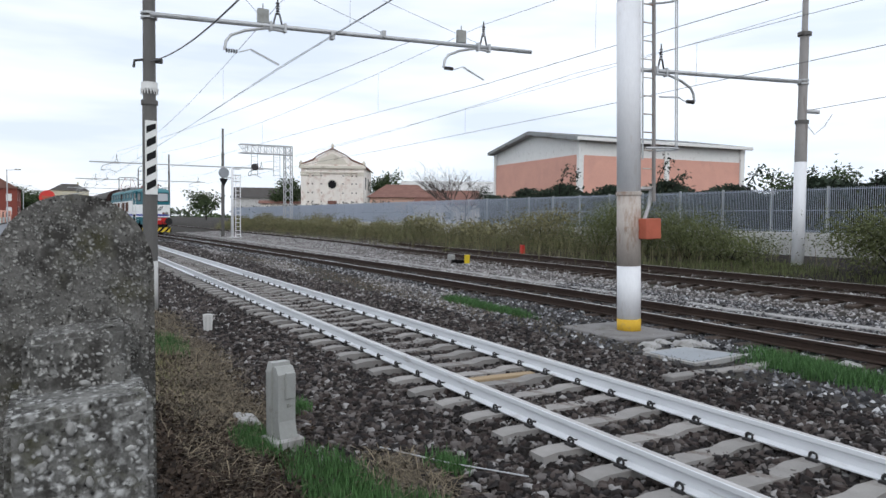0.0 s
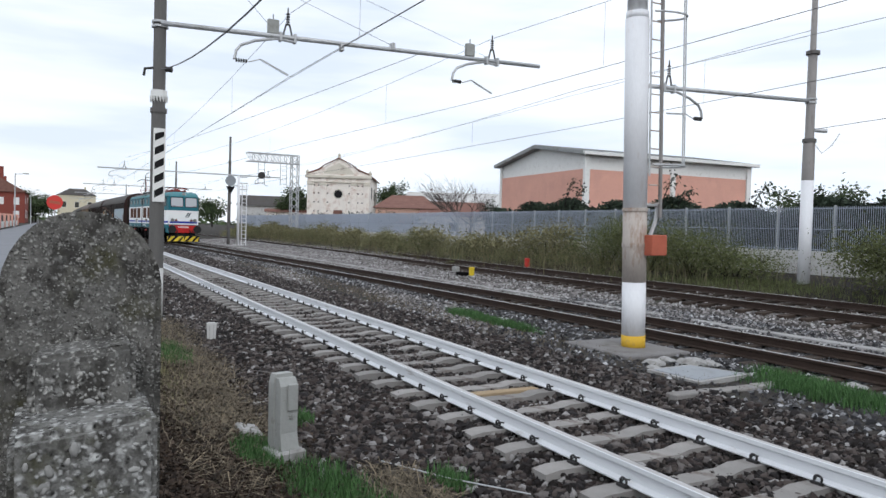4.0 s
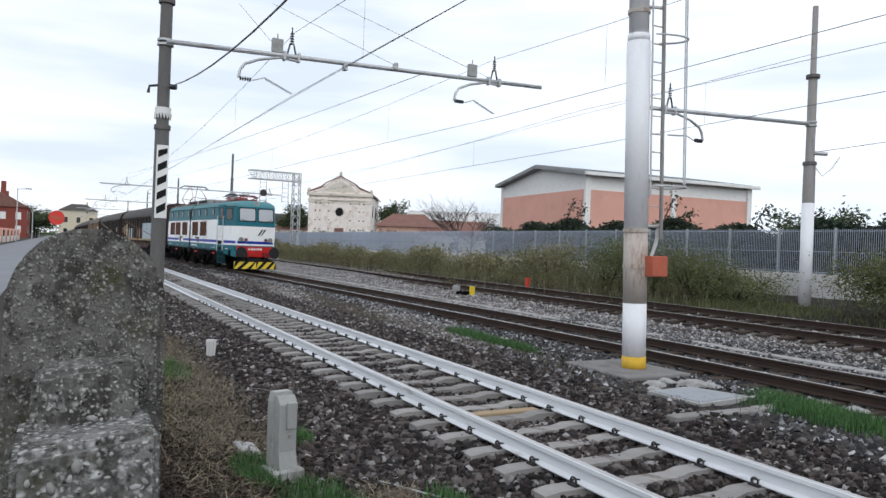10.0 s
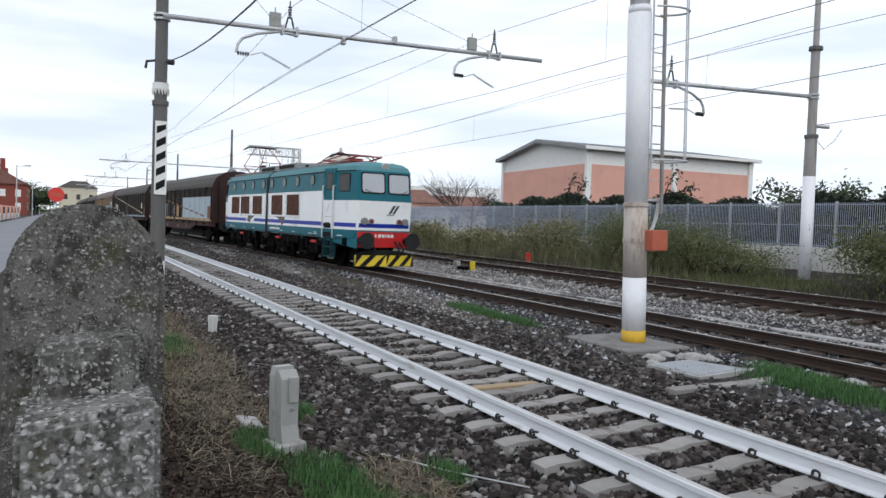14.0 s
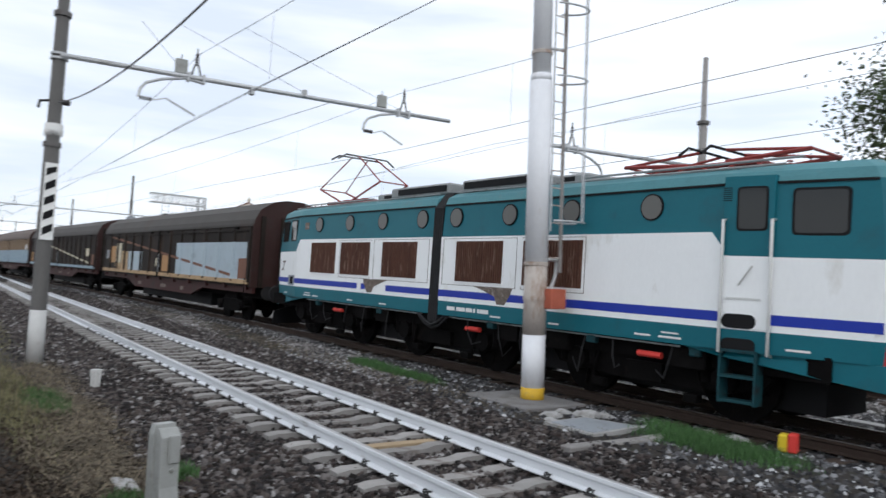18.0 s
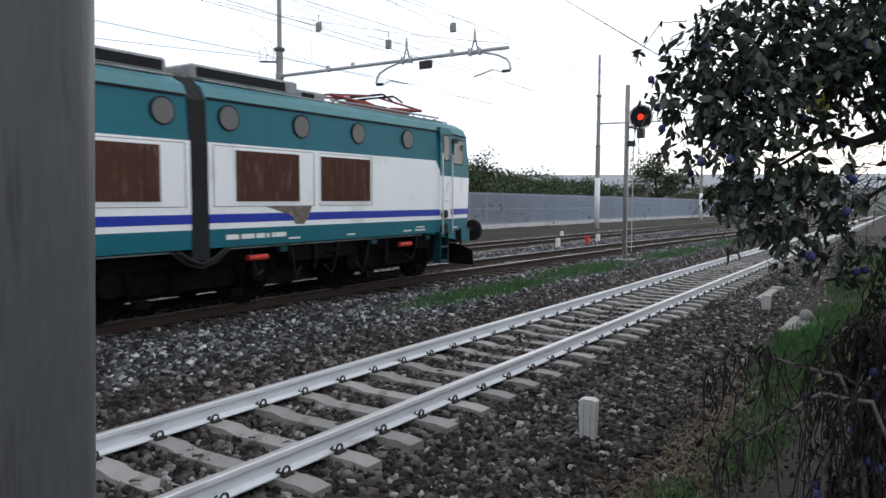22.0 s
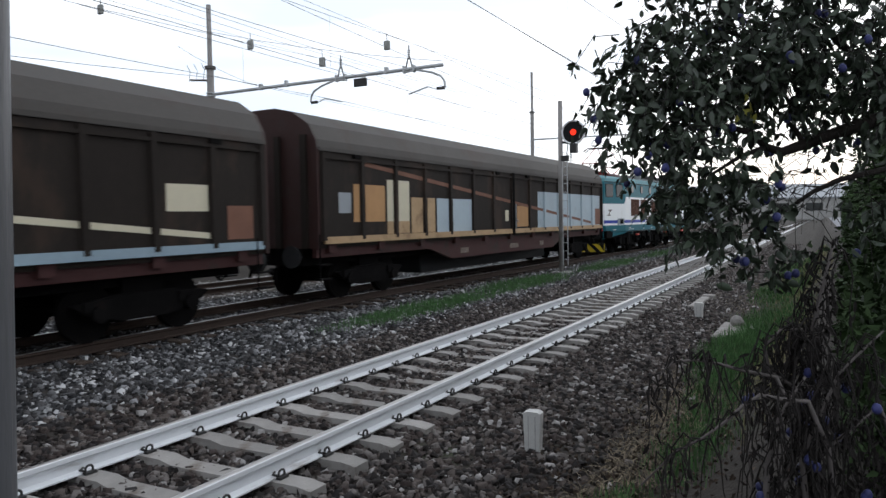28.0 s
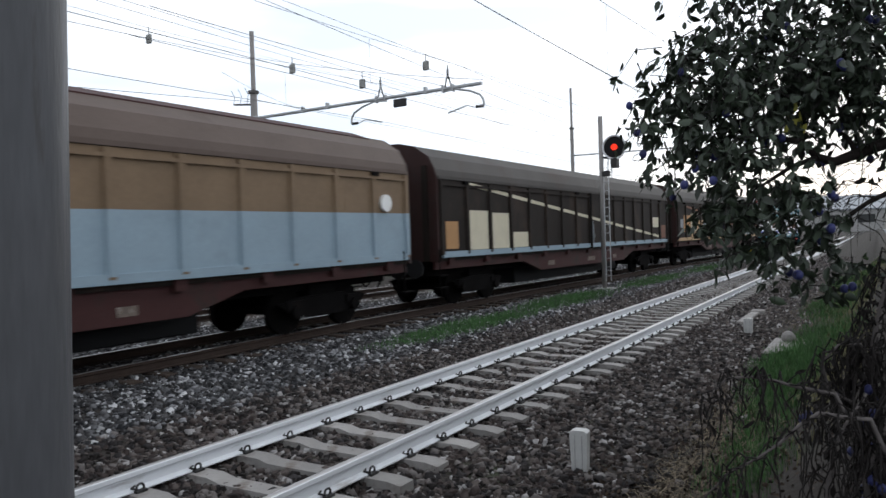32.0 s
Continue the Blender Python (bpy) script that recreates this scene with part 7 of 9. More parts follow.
# shunting markers
sm = thing("track_marker", "small red and yellow marker block beside the rail", "track marker", at=(0.95, 4.62, -0.15), rz=20)
bm = bbox(-0.11, 0.0, -0.1, 0.1, 0, 0.23, 0.02)
part("yellow_half", bm, M["yellow_signal"], sm, "yellow half")
bm = bbox(0.004, 0.12, -0.1, 0.1, 0, 0.25, 0.02)
part("red_half", bm, M["red_signal"], sm, "red half")
dw = thing("dwarf_signal", "low dark and yellow ground signal between the tracks", "ground signal", at=(-20.2, 10.2, -0.16))
bm = bbox(-0.25, 0.25, -0.18, 0.18, 0, 0.2, 0.02)
part("housing", bm, M["dark_grime"], dw)
bm = bbox(0.2, 0.28, 0.18, 0.42, 0.0, 0.42, 0.02)
part("yellow_plate", bm, M["yellow_signal"], dw, "yellow plate")
bm = bbox(-0.4, -0.05, -0.3, -0.1, 0.2, 0.42, 0.03)
part("motor_box", bm, M["grey_plastic"], dw)
for x, y, m_, lb in ((-20.4, 13.6, "red_signal", "small red marker block beside the far track"), (41.5, 9.1, "red_signal", "small red marker peg"), (47.0, 12.9, "white_paint", "small white marker peg"), (43.5, 9.3, "white_paint", "small white marker peg"), (38.0, 9.2, "white_paint", "small white marker peg")):
    o = tagged(obj("marker_peg", bbox(x - 0.09, x + 0.09, y - 0.09, y + 0.09, float(gz(x, y)) - 0.02, float(gz(x, y)) + 0.42, 0.02), M[m_]), lb, "marker peg", "marker pegs")
# white stone chunk by the pedestal, block on a slab further on
bm = bmesh.new()
hexa(bm, [(-0.25, -0.14, 0), (0.2, -0.18, 0), (0.24, 0.1, 0), (-0.2, 0.14, 0), (-0.22, -0.1, 0.13), (0.16, -0.12, 0.16), (0.2, 0.07, 0.12), (-0.17, 0.1, 0.10)])
bmesh.ops.bevel(bm, geom=bm.edges[:], offset=0.02, segments=1, affect="EDGES")
o = tagged(obj("stone_chunk", bm, M["concrete"]), "broken pale grey stone chunk in dry leaves", "stone")
o.location = (-1.15, -3.05, -0.355)
sl2 = tagged(obj("concrete_slab", bbox(20.0, 21.8, -3.5, -2.85, -0.36, -0.27, 0.03), M["concrete_sleeper"]), "grey concrete slab lying in the grass", "slab")
bm = bmesh.new()
bmesh.ops.create_icosphere(bm, subdivisions=2, radius=0.14)
for v in bm.verts:
    v.co *= 1 + 0.25 * noise.noise(v.co * 6)
o = tagged(obj("boulder", bm, M["concrete_sleeper"]), "pale boulder on a concrete slab", "stone")
o.location = (21.4, -3.15, -0.21)
pf = thing("cable_chamber", "low concrete cable chamber with plank beside the rail", "cable box", at=(26.5, -1.9, -0.28))
bm = bbox(-0.18, 0.18, -0.2, 0.12, -0.1, 0.06, 0.02)
part("block", bm, M["concrete_sleeper"], pf)
bm = bbox(-2.4, -0.2, -0.1, 0.12, -0.08, 0.03, 0.02)
part("plank", bm, M["concrete_sleeper"], pf)
# thin cable on the ballast
bm = bmesh.new()
tube(bm, [(0.2, -2.2, -0.28), (0.9, -1.9, -0.25), (1.5, -1.5, -0.24)], 0.007, 6)
tagged(obj("cable_stub", bm, M["galv"]), "thin grey cable lying on the ballast", "cable")

# ---- locomotive: local x forward, origin at the joint on the rail top ----
HW = 1.48
loco = thing("locomotive", "teal and white electric locomotive with rusty side grilles", "locomotive")
loco.location = (-55.6, Y2, 0)


def wheelset(parent, x, r, half=0.7535, spokes=9):
    bm = bmesh.new()
    for s in (-1, 1):
        disc_y(bm, 0, 0, s * (half - 0.07), s * (half + 0.065), r, 28)
        disc_y(bm, 0, 0, s * (half + 0.065), s * (half + 0.075), r * 0.84, 24)
        for k in range(spokes):
            a = 2 * math.pi * k / spokes
            tube(bm, [(0.16 * math.cos(a), s * (half + 0.085), 0.16 * math.sin(a)), (r * 0.8 * math.cos(a), s * (half + 0.075), r * 0.8 * math.sin(a))], 0.03, 5)
    tube(bm, [(0, -half - 0.2, 0), (0, half + 0.2, 0)], 0.09, 10)
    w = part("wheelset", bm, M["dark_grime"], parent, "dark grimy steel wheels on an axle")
    w.location = (x, 0, r)
    return w


def side_plate(bm, outline, side, proud=0.004, thick=0.02):
    """A flat plate on the body's side from an outline of (x, z)."""
    y0 = side * (HW + proud - thick)
    prism(bm, outline, "y", y0, side * (HW + proud))


def rect(x0, x1, z0, z1):
    return [(x0, z0), (x1, z0), (x1, z1), (x0, z1)]


def rrect(x0, x1, z0, z1, r, n=4):
    out = []
    for cx, cz, a0 in ((x1 - r, z0 + r, -90), (x1 - r, z1 - r, 0), (x0 + r, z1 - r, 90), (x0 + r, z0 + r, 180)):
        for k in range(n + 1):
            a = radians(a0 + 90 * k / n)
            out.append((cx + r * math.cos(a), cz + r * math.sin(a)))
    return out


WHEELS = []


def spart(name, bm, material, parent, label="", smooth=False):
    """A part on the body's side; the cab narrows towards its front."""
    for v in bm.verts:
        o = abs(v.co.x) - 6.85
        if o > 0:
            v.co.y *= 1 - 0.135 * o
    return part(name, bm, material, parent, label, smooth)


def cab_side_window(body, X, side, a_, b_):
    bm = bmesh.new()
    w0, w1 = sorted((X(a_), X(b_)))
    ys0, ys1 = side * (HW - 0.06), side * (HW - 0.015)
    prism(bm, rrect(w0, w1, 2.71, 3.36, 0.07), "y", ys0, ys1)
    sw = spart("side_window", bm, M["black"], body, "cab side window in black rubber frame")
    bm = bmesh.new()
    prism(bm, rrect(w0 + 0.035, w1 - 0.035, 2.745, 3.325, 0.06), "y", ys0, side * (HW - 0.008))
    spart("pane", bm, M["glass_dark"], sw)


def stencil(body, o, side):
    bm = bmesh.new()
    side_plate(bm, o, side, 0.004)
    spart("stencil_bar", bm, M["white_paint"], body)


def stencils(body, X, sgn, side):
    """White bars in place of the stencilled writing."""
    if sgn > 0:
        for a, b in ((0.50, 0.76), (0.82, 1.10), (1.14, 1.34), (1.38, 1.44), (1.50, 1.56), (1.58, 1.84)):
            stencil(body, rect(a, b, 1.20, 1.28), side)
    for a, b in ((5.4, 5.7), (5.85, 6.25), (7.75, 8.05), (3.5, 3.75), (1.9, 2.2)):
        stencil(body, rect(*sorted((X(a), X(b))), 1.15, 1.18), side)
    for a, b in ((5.9, 6.2),):
        stencil(body, rect(*sorted((X(a), X(b))), 1.22, 1.245), side)


def loco_half(sgn):
    """One half of the body; sgn +1 leads, -1 trails."""
    def X(v):
        return sgn * v
    # shell in bands of height; the nose leans back above the belt
    tip = 9.0
    def nose(z):
        return tip - 0.10 * max(0, z - 2.41) / 1.2 - max(0.0, 2.41 - z) * 0.12
    def ring(z, hw, x):
        return [(X(0.17), -hw, z), (X(6.85), -hw, z), (X(x - 0.12), -hw, z), (X(x), -hw + 0.1, z), (X(x + 0.07), 0, z), (X(x), hw - 0.1, z), (X(x - 0.12), hw, z), (X(6.85), hw, z), (X(0.17), hw, z)]
    def shell(levels):
        bm = bmesh.new()
        rows = [[bm.verts.new(p) for p in ring(*lv)] for lv in levels]
        for a, b in zip(rows, rows[1:]):
            for k in range(9):
                bm.faces.new((a[k], a[(k + 1) % 9], b[(k + 1) % 9], b[k]))
        bm.faces.new(rows[0])
        bm.faces.new(rows[-1])
        bmesh.ops.recalc_face_normals(bm, faces=bm.faces[:])
        return bm
    body = spart("body_half", shell([(1.08, HW - 0.01, nose(1.08)), (1.38, HW, nose(1.38))]), M["loco_green"], loco, "teal lower skirt and shell of one body half")
    spart("white_band", shell([(1.38, HW, nose(1.38)), (2.41, HW, nose(2.41))]), M["loco_white"], body, "white painted body band")
    spart("upper_band", shell([(2.41, HW, nose(2.41)), (3.46, HW - 0.06, tip - 0.12)]), M["loco_green"], body, "teal painted upper body band")
    spart("roof", shell([(3.46, HW - 0.06, tip - 0.12), (3.62, HW - 0.13, tip - 0.2), (3.74, HW - 0.36, tip - 0.36), (3.80, HW - 0.75, tip - 0.6)]), M["loco_roof"], body, "faded teal curved roof")
    # the skirt hangs deeper below the cab
    for s in (-1, 1):
        bm = bmesh.new()
        prism(bm, [(X(6.2), 1.085), (X(6.85), 0.99), (X(8.94), 0.74), (X(8.94), 1.085)], "y", s * (HW - 0.06), s * (HW - 0.012))
        spart("cab_skirt", bm, M["loco_green"], body, "teal skirt deepening below the cab")
    for side in (-1, 1):
        # white side panel that rises above the cab's belt, with its slanted end
        bm = bmesh.new()
        prism(bm, [(X(0.17), 2.40), (X(6.85), 2.40), (X(6.85), 2.548), (X(6.68), 2.757), (X(0.17), 2.757)], "y", side * (HW - 0.05), side * (HW + 0.003))
        prism(bm, [(X(6.85), 2.40), (X(6.97), 2.40), (X(6.85), 2.548)], "y", side * (HW - 0.05), side * (HW + 0.003))
        spart("side_panel", bm, M["loco_white"], body, "white painted side panel with slanted end")
        bm = bmesh.new()
        gaps = [(0.17, 6.85), (6.85, 8.86)] if sgn > 0 else [(0.17, 1.95), (2.9, 3.1), (3.3, 6.85), (6.85, 8.86)]
        for a, b in gaps:
            side_plate(bm, rect(*sorted((X(a), X(b))), 1.476, 1.62), side, 0.004)
        spart("blue_stripe", bm, M["loco_blue"], body, "blue stripe")
        bm = bmesh.new()
        for g0_, g1_ in ((0.2, 6.85), (6.85, tip - 0.25)):
            side_plate(bm, rect(*sorted((X(g0_), X(g1_))), 3.43, 3.465), side, -0.035, 0.03)
        spart("gutter", bm, M["black"], body)
        for px_ in (0.62, 2.29, 3.90, 5.60):
            bm = bmesh.new()
            ys = side * (HW - 0.045)
            n = 24
            disc_y(bm, X(px_), 3.17, ys - side * 0.06, ys + side * 0.03, 0.212, n)
            p_ = spart("porthole", bm, M["black"], body, "round porthole with black rubber rim")
            bm = bmesh.new()
            disc_y(bm, X(px_), 3.17, ys, ys + side * 0.036, 0.188, n)
            spart("pane", bm, M["glass_port"], p_)
        spans = [(0.73, 2.17), (2.77, 4.22)] + ([] if sgn > 0 else [(4.52, 5.92)])
        for a, b in spans:
            a, b = sorted((X(a), X(b)))
            bm = bmesh.new()
            side_plate(bm, rect(a - 0.02, b + 0.02, 1.81, 2.67), side, 0.006)
            g_ = spart("grille", bm, M["grille_rust"], body, "rusty brown louvred ventilation grille")
            nsl = 22
            for k in range(nsl):
                bm = bmesh.new()
                xx = a + (b - a) * (k + 0.5) / nsl
                box(bm, xx - 0.016, xx + 0.016, min(side * (HW + 0.006), side * (HW + 0.03)), max(side * (HW + 0.006), side * (HW + 0.03)), 1.83, 2.65)
                spart("slat", bm, M["grille_rust"], g_)
            bm = bmesh.new()
            for o in (rect(a - 0.05, b + 0.05, 2.66, 2.69), rect(a - 0.05, b + 0.05, 1.79, 1.82), rect(a - 0.05, a - 0.02, 1.82, 2.66), rect(b + 0.02, b + 0.05, 1.82, 2.66)):
                side_plate(bm, o, side, 0.012)
            spart("grille_frame", bm, M["loco_white"], g_)
        # bolted panel seam round the grilles
        bm = bmesh.new()
        for a, b in ((0.26, 2.58), (2.72, 4.30)):
            a, b = sorted((X(a), X(b)))
            for o in (rect(a, b, 2.71, 2.72), rect(a, b, 1.735, 1.745), rect(a, a + 0.012, 1.745, 2.71), rect(b - 0.012, b, 1.745, 2.71)):
                side_plate(bm, o, side, 0.0045)
        spart("panel_seam", bm, M["peeled"], body)
        # peeled paint below a grille
        bm = bmesh.new()
        pa = (1.37, 2.5) if sgn > 0 else (1.9, 3.0)
        o = [(X(pa[0]), 1.735), (X(pa[1]), 1.735), (X(pa[1] - 0.05), 1.60), (X(pa[1] - 0.2), 1.41), (X(pa[1] - 0.42), 1.41), (X(pa[1] - 0.5), 1.56), (X(pa[0] + 0.3), 1.66)]
        side_plate(bm, o, side, 0.008)
        spart("peeled_patch", bm, M["peeled"], body, "patch of peeled paint and dirty filler")
        door = side == -sgn
        # narrow second window and grey box on the side without a door
        if not door:
            bm = bmesh.new()
            prism(bm, rrect(*sorted((X(7.08), X(7.72) if sgn < 0 else X(7.5))), 2.72, 3.36, 0.08), "y", side * (HW - 0.06), side * (HW - 0.012))
            nw = spart("side_window", bm, M["black"], body, "narrow cab side window in black rubber")
            bm = bmesh.new()
            prism(bm, rrect(*sorted((X(7.12), X(7.68) if sgn < 0 else X(7.46))), 2.76, 3.32, 0.06), "y", side * (HW - 0.06), side * (HW - 0.006))
            spart("pane", bm, M["glass_dark"], nw)
            bm = bmesh.new()
            prism(bm, rect(*sorted((X(7.0), X(7.62))), 1.40, 1.70), "y", side * (HW - 0.02), side * (HW + 0.02))
            spart("step_box", bm, M["wagon_grey"], body, "grey recessed box on the blue stripe")
            bm = bmesh.new()
            prism(bm, rect(*sorted((X(7.1), X(7.4))), 1.45, 1.66), "y", side * (HW + 0.0), side * (HW + 0.024))
            spart("step_recess", bm, M["dark_grime"], body)
            bm = bmesh.new()
            side_plate(bm, rect(*sorted((X(6.26), X(6.5))), 3.05, 3.25), side, -0.03, 0.02)
            spart("patch", bm, M["peeled"], body, "small brown square patch")
            bm = bmesh.new()
            for o in ([(X(8.5), 1.86), (X(8.4), 1.86), (X(8.22), 2.12), (X(8.32), 2.12)], rect(*sorted((X(8.12), X(8.48))), 2.08, 2.13), rect(*sorted((X(8.28), X(8.58))), 1.84, 1.88)):
                side_plate(bm, o, side, 0.004)
            spart("emblem", bm, M["peeled"], body, "dark plain emblem shape on the side")
        # cab door
        bm = bmesh.new()
        if not door:
            bm.free()
            cab_side_window(body, X, side, *((7.66, 8.3) if sgn > 0 else (7.98, 8.7)))
            stencils(body, X, sgn, side)
            continue
        d0, d1 = sorted((X(6.87), X(7.55)))
        side_plate(bm, rect(d0, d1, 2.42, 3.55), side, 0.012, 0.10)
        dr = spart("cab_door", bm, M["loco_green"], body, "cab door, teal above and white below")
        bm = bmesh.new()
        side_plate(bm, rect(d0, d1, 1.40, 2.415), side, 0.012, 0.05)
        spart("lower_panel", bm, M["loco_white"], dr)
        bm = bmesh.new()
        w0, w1 = sorted((X(7.05), X(7.47)))
        side_plate(bm, rrect(w0, w1, 2.77, 3.40, 0.06), side, 0.018, 0.03)
        w_ = spart("window", bm, M["black"], dr, "narrow door window in black rubber")
        bm = bmesh.new()
        side_plate(bm, rrect(w0 + 0.03, w1 - 0.03, 2.80, 3.37, 0.05), side, 0.022, 0.02)
        spart("pane", bm, M["glass_dark"], dr)
        bm = bmesh.new()
        side_plate(bm, rect(d0 + 0.08, d1 - 0.14, 1.80, 1.83), side, 0.02)
        tube(bm, [(X(7.12), side * (HW + 0.05), 2.0), (X(7.3), side * (HW + 0.05), 2.28)], 0.012, 6)
        spart("door_handle", bm, M["chrome"], dr)
        for hx in (6.9, 7.55):
            bm = bmesh.new()
            yb = side * (HW + 0.07)
            tube(bm, [(X(hx), side * (HW - 0.02), 2.93), (X(hx), yb, 2.93), (X(hx), yb, 1.05), (X(hx), side * (HW - 0.02), 1.05)], 0.022, 8)
            spart("handrail", bm, M["chrome"], body, "tall polished handrail")
        cab_side_window(body, X, side, 7.76, 8.46)
        bm = bmesh.new()
        for k in range(7):
            side_plate(bm, rect(*sorted((X(6.86), X(6.98))), 3.20 + 0.03 * k, 3.212 + 0.03 * k), side, 0.016)
        spart("vent", bm, M["black"], body)
        # steps
        for zz in (1.08, 0.72, 0.38):
            bm = bmesh.new()
            box(bm, *sorted((X(6.9), X(7.36))), *sorted((side * (HW - 0.22), side * (HW + 0.03))), zz - 0.02, zz + 0.02)
            spart("cab_step", bm, M["loco_step"], body, "dirty dark teal cab step")
        for hx in (6.88, 7.36):
            bm = bmesh.new()
            box(bm, *sorted((X(hx), X(hx + 0.03))), *sorted((side * (HW - 0.2), side * (HW + 0.02))), 0.34, 1.1)
            spart("step_bracket", bm, M["loco_step"], body)
        bm = bmesh.new()
        for zz in (1.50, 1.16):
            side_plate(bm, rrect(*sorted((X(6.9), X(7.36))), zz - 0.1, zz + 0.1, 0.09), side, 0.02)
        spart("foot_niche", bm, M["black"], body, "dark foot niches in the body side")
        stencils(body, X, sgn, side)
    # front: windscreens, bars, lights, lower red panel
    def front(y, z):
        """Point on the nose at height z."""
        xx = nose(z) if z <= 2.41 else tip - 0.12 * (z - 2.41) / 1.05
        return xx + 0.07 * (1 - min(1, abs(y) / 1.0))
    def fplate(bm, outline, proud, thick=0.05):
        a = [bm.verts.new((X(front(y, z) + proud), y, z)) for y, z in outline]
        b = [bm.verts.new((X(front(y, z) + proud - thick), y, z)) for y, z in outline]
        k = len(outline)
        fs = [bm.faces.new((a[i], a[(i + 1) % k], b[(i + 1) % k], b[i])) for i in range(k)] + [bm.faces.new(a), bm.faces.new(b[::-1])]
        bmesh.ops.recalc_face_normals(bm, faces=fs)
    for s in (-1, 1):
        y0, y1 = sorted((s * 0.05, s * 0.95))
        bm = bmesh.new()
        fplate(bm, rrect(y0, y1, 2.66, 3.40, 0.10), 0.02)
        ws = part("windscreen", bm, M["black"], body, "windscreen in thick black rubber")
        bm = bmesh.new()
        fplate(bm, rrect(y0 + 0.05, y1 - 0.05, 2.71, 3.35, 0.08), 0.027)
        part("pane", bm, M["glass_painted_sky"], ws, "windscreen glass with a pale sky reflection painted in")
        bm = bmesh.new()
        tube(bm, [(X(front(s * 0.5, 2.68) + 0.05), s * 0.55, 2.68), (X(front(s * 0.7, 2.86) + 0.05), s * 0.82, 2.80)], 0.012, 5)
        part("wiper", bm, M["black"], ws)
        for yy, m_, nm, lr in ((0.79, "lens_white", "headlight", 0.125), (0.54, "lens_red", "tail_light", 0.095)):
            bm = bmesh.new()
            xx = front(s * yy, 1.70)
            tube(bm, [(X(xx - 0.05), s * yy, 1.70), (X(xx + 0.08), s * yy, 1.70)], lr, 16)
            h_ = part(nm, bm, M["grey_roofgear"], body, "round " + nm.replace("_", " ") + " in a grey rim")
            bm = bmesh.new()
            tube(bm, [(X(xx + 0.07), s * yy, 1.70), (X(xx + 0.092), s * yy, 1.70)], lr - 0.028, 16)
            part("lens", bm, M["lamp_amber"] if sgn < 0 and s < 0 and nm == "headlight" else M[m_], h_)
        bm = bmesh.new()
        tube(bm, [(X(tip - 0.2), s * 0.88, 1.03), (X(tip + 0.1), s * 0.88, 1.03)], [0.13, 0.10], 14)
        tube(bm, [(X(tip + 0.1), s * 0.88, 1.03), (X(tip + 0.38), s * 0.88, 1.03)], 0.07, 12)
        tube(bm, [(X(tip + 0.36), s * 0.88, 1.03), (X(tip + 0.42), s * 0.88, 1.03)], [0.27, 0.29], 22)
        part("buffer", bm, M["rubber"], loco, "black round buffer")
        bm = bmesh.new()
        tube(bm, [(X(tip - 0.1), s * 0.45, 1.0), (X(tip + 0.22), s * 0.47, 0.72), (X(tip + 0.1), s * 0.5, 0.5)], 0.035, 8)
        tube(bm, [(X(tip - 0.1), s * 0.62, 0.98), (X(tip + 0.2), s * 0.64, 0.74), (X(tip + 0.1), s * 0.66, 0.55)], 0.03, 8)
        part("brake_hose", bm, M["rubber"], loco)
    bm = bmesh.new()
    for a, b in ((-0.97, 0.0), (0.0, 0.97)):
        fplate(bm, rect(a, b, 1.476, 1.62), 0.006)
    part("front_stripe", bm, M["loco_blue"], body, "blue stripe across the nose")
    bm = bmesh.new()
    for a, b in ((-1.0, 0.0), (0.0, 1.0)):
        fplate(bm, rect(a, b, 0.78, 1.33), 0.03, 0.5)
    rp_ = part("buffer_beam", bm, M["loco_red"], body, "red buffer beam panel with white markings")
    for a, b in ((-0.36, -0.30), (-0.24, -0.13), (-0.10, 0.0), (0.03, 0.08), (0.12, 0.22), (0.25, 0.36)):
        bm = bmesh.new()
        fplate(bm, rect(a, b, 1.14, 1.25), 0.036)
        part("stencil_bar", bm, M["white_paint"], rp_)
    bm = bmesh.new()
    fplate(bm, [(0.10, 1.97), (0.20, 1.97), (0.38, 2.27), (0.28, 2.27)], 0.008)
    fplate(bm, [(0.26, 1.97), (0.35, 1.97), (0.53, 2.27), (0.44, 2.27)], 0.0085)
    fplate(bm, rect(0.04, 0.34, 1.92, 1.945), 0.009)
    part("emblem", bm, M["emblem"], body, "dark plain emblem shape on the nose")
    bm = bmesh.new()
    tube(bm, [(X(tip - 0.3), 0, 3.62), (X(tip - 0.1), 0, 3.60)], [0.13, 0.15], 16)
    part("roof_headlight", bm, M["chrome"], body, "round headlight at the roof edge")
    # plough: a slight V of black plate with slanted yellow stripes
    def pp(y, z, dx=0.0):
        return (X(tip + 0.14 - 0.16 * abs(y) + 0.1 * (0.62 - z) + dx), y, z)
    def slab(q, thick):
        bm = bmesh.new()
        a = [bm.verts.new(c) for c in q]
        b = [bm.verts.new((c[0] - X(thick), c[1], c[2])) for c in q]
        k = len(q)
        bm.faces.new(a)
        bm.faces.new(b[::-1])
        for i in range(k):
            bm.faces.new((a[i], a[(i + 1) % k], b[(i + 1) % k], b[i]))
        bmesh.ops.recalc_face_normals(bm, faces=bm.faces[:])
        return bm
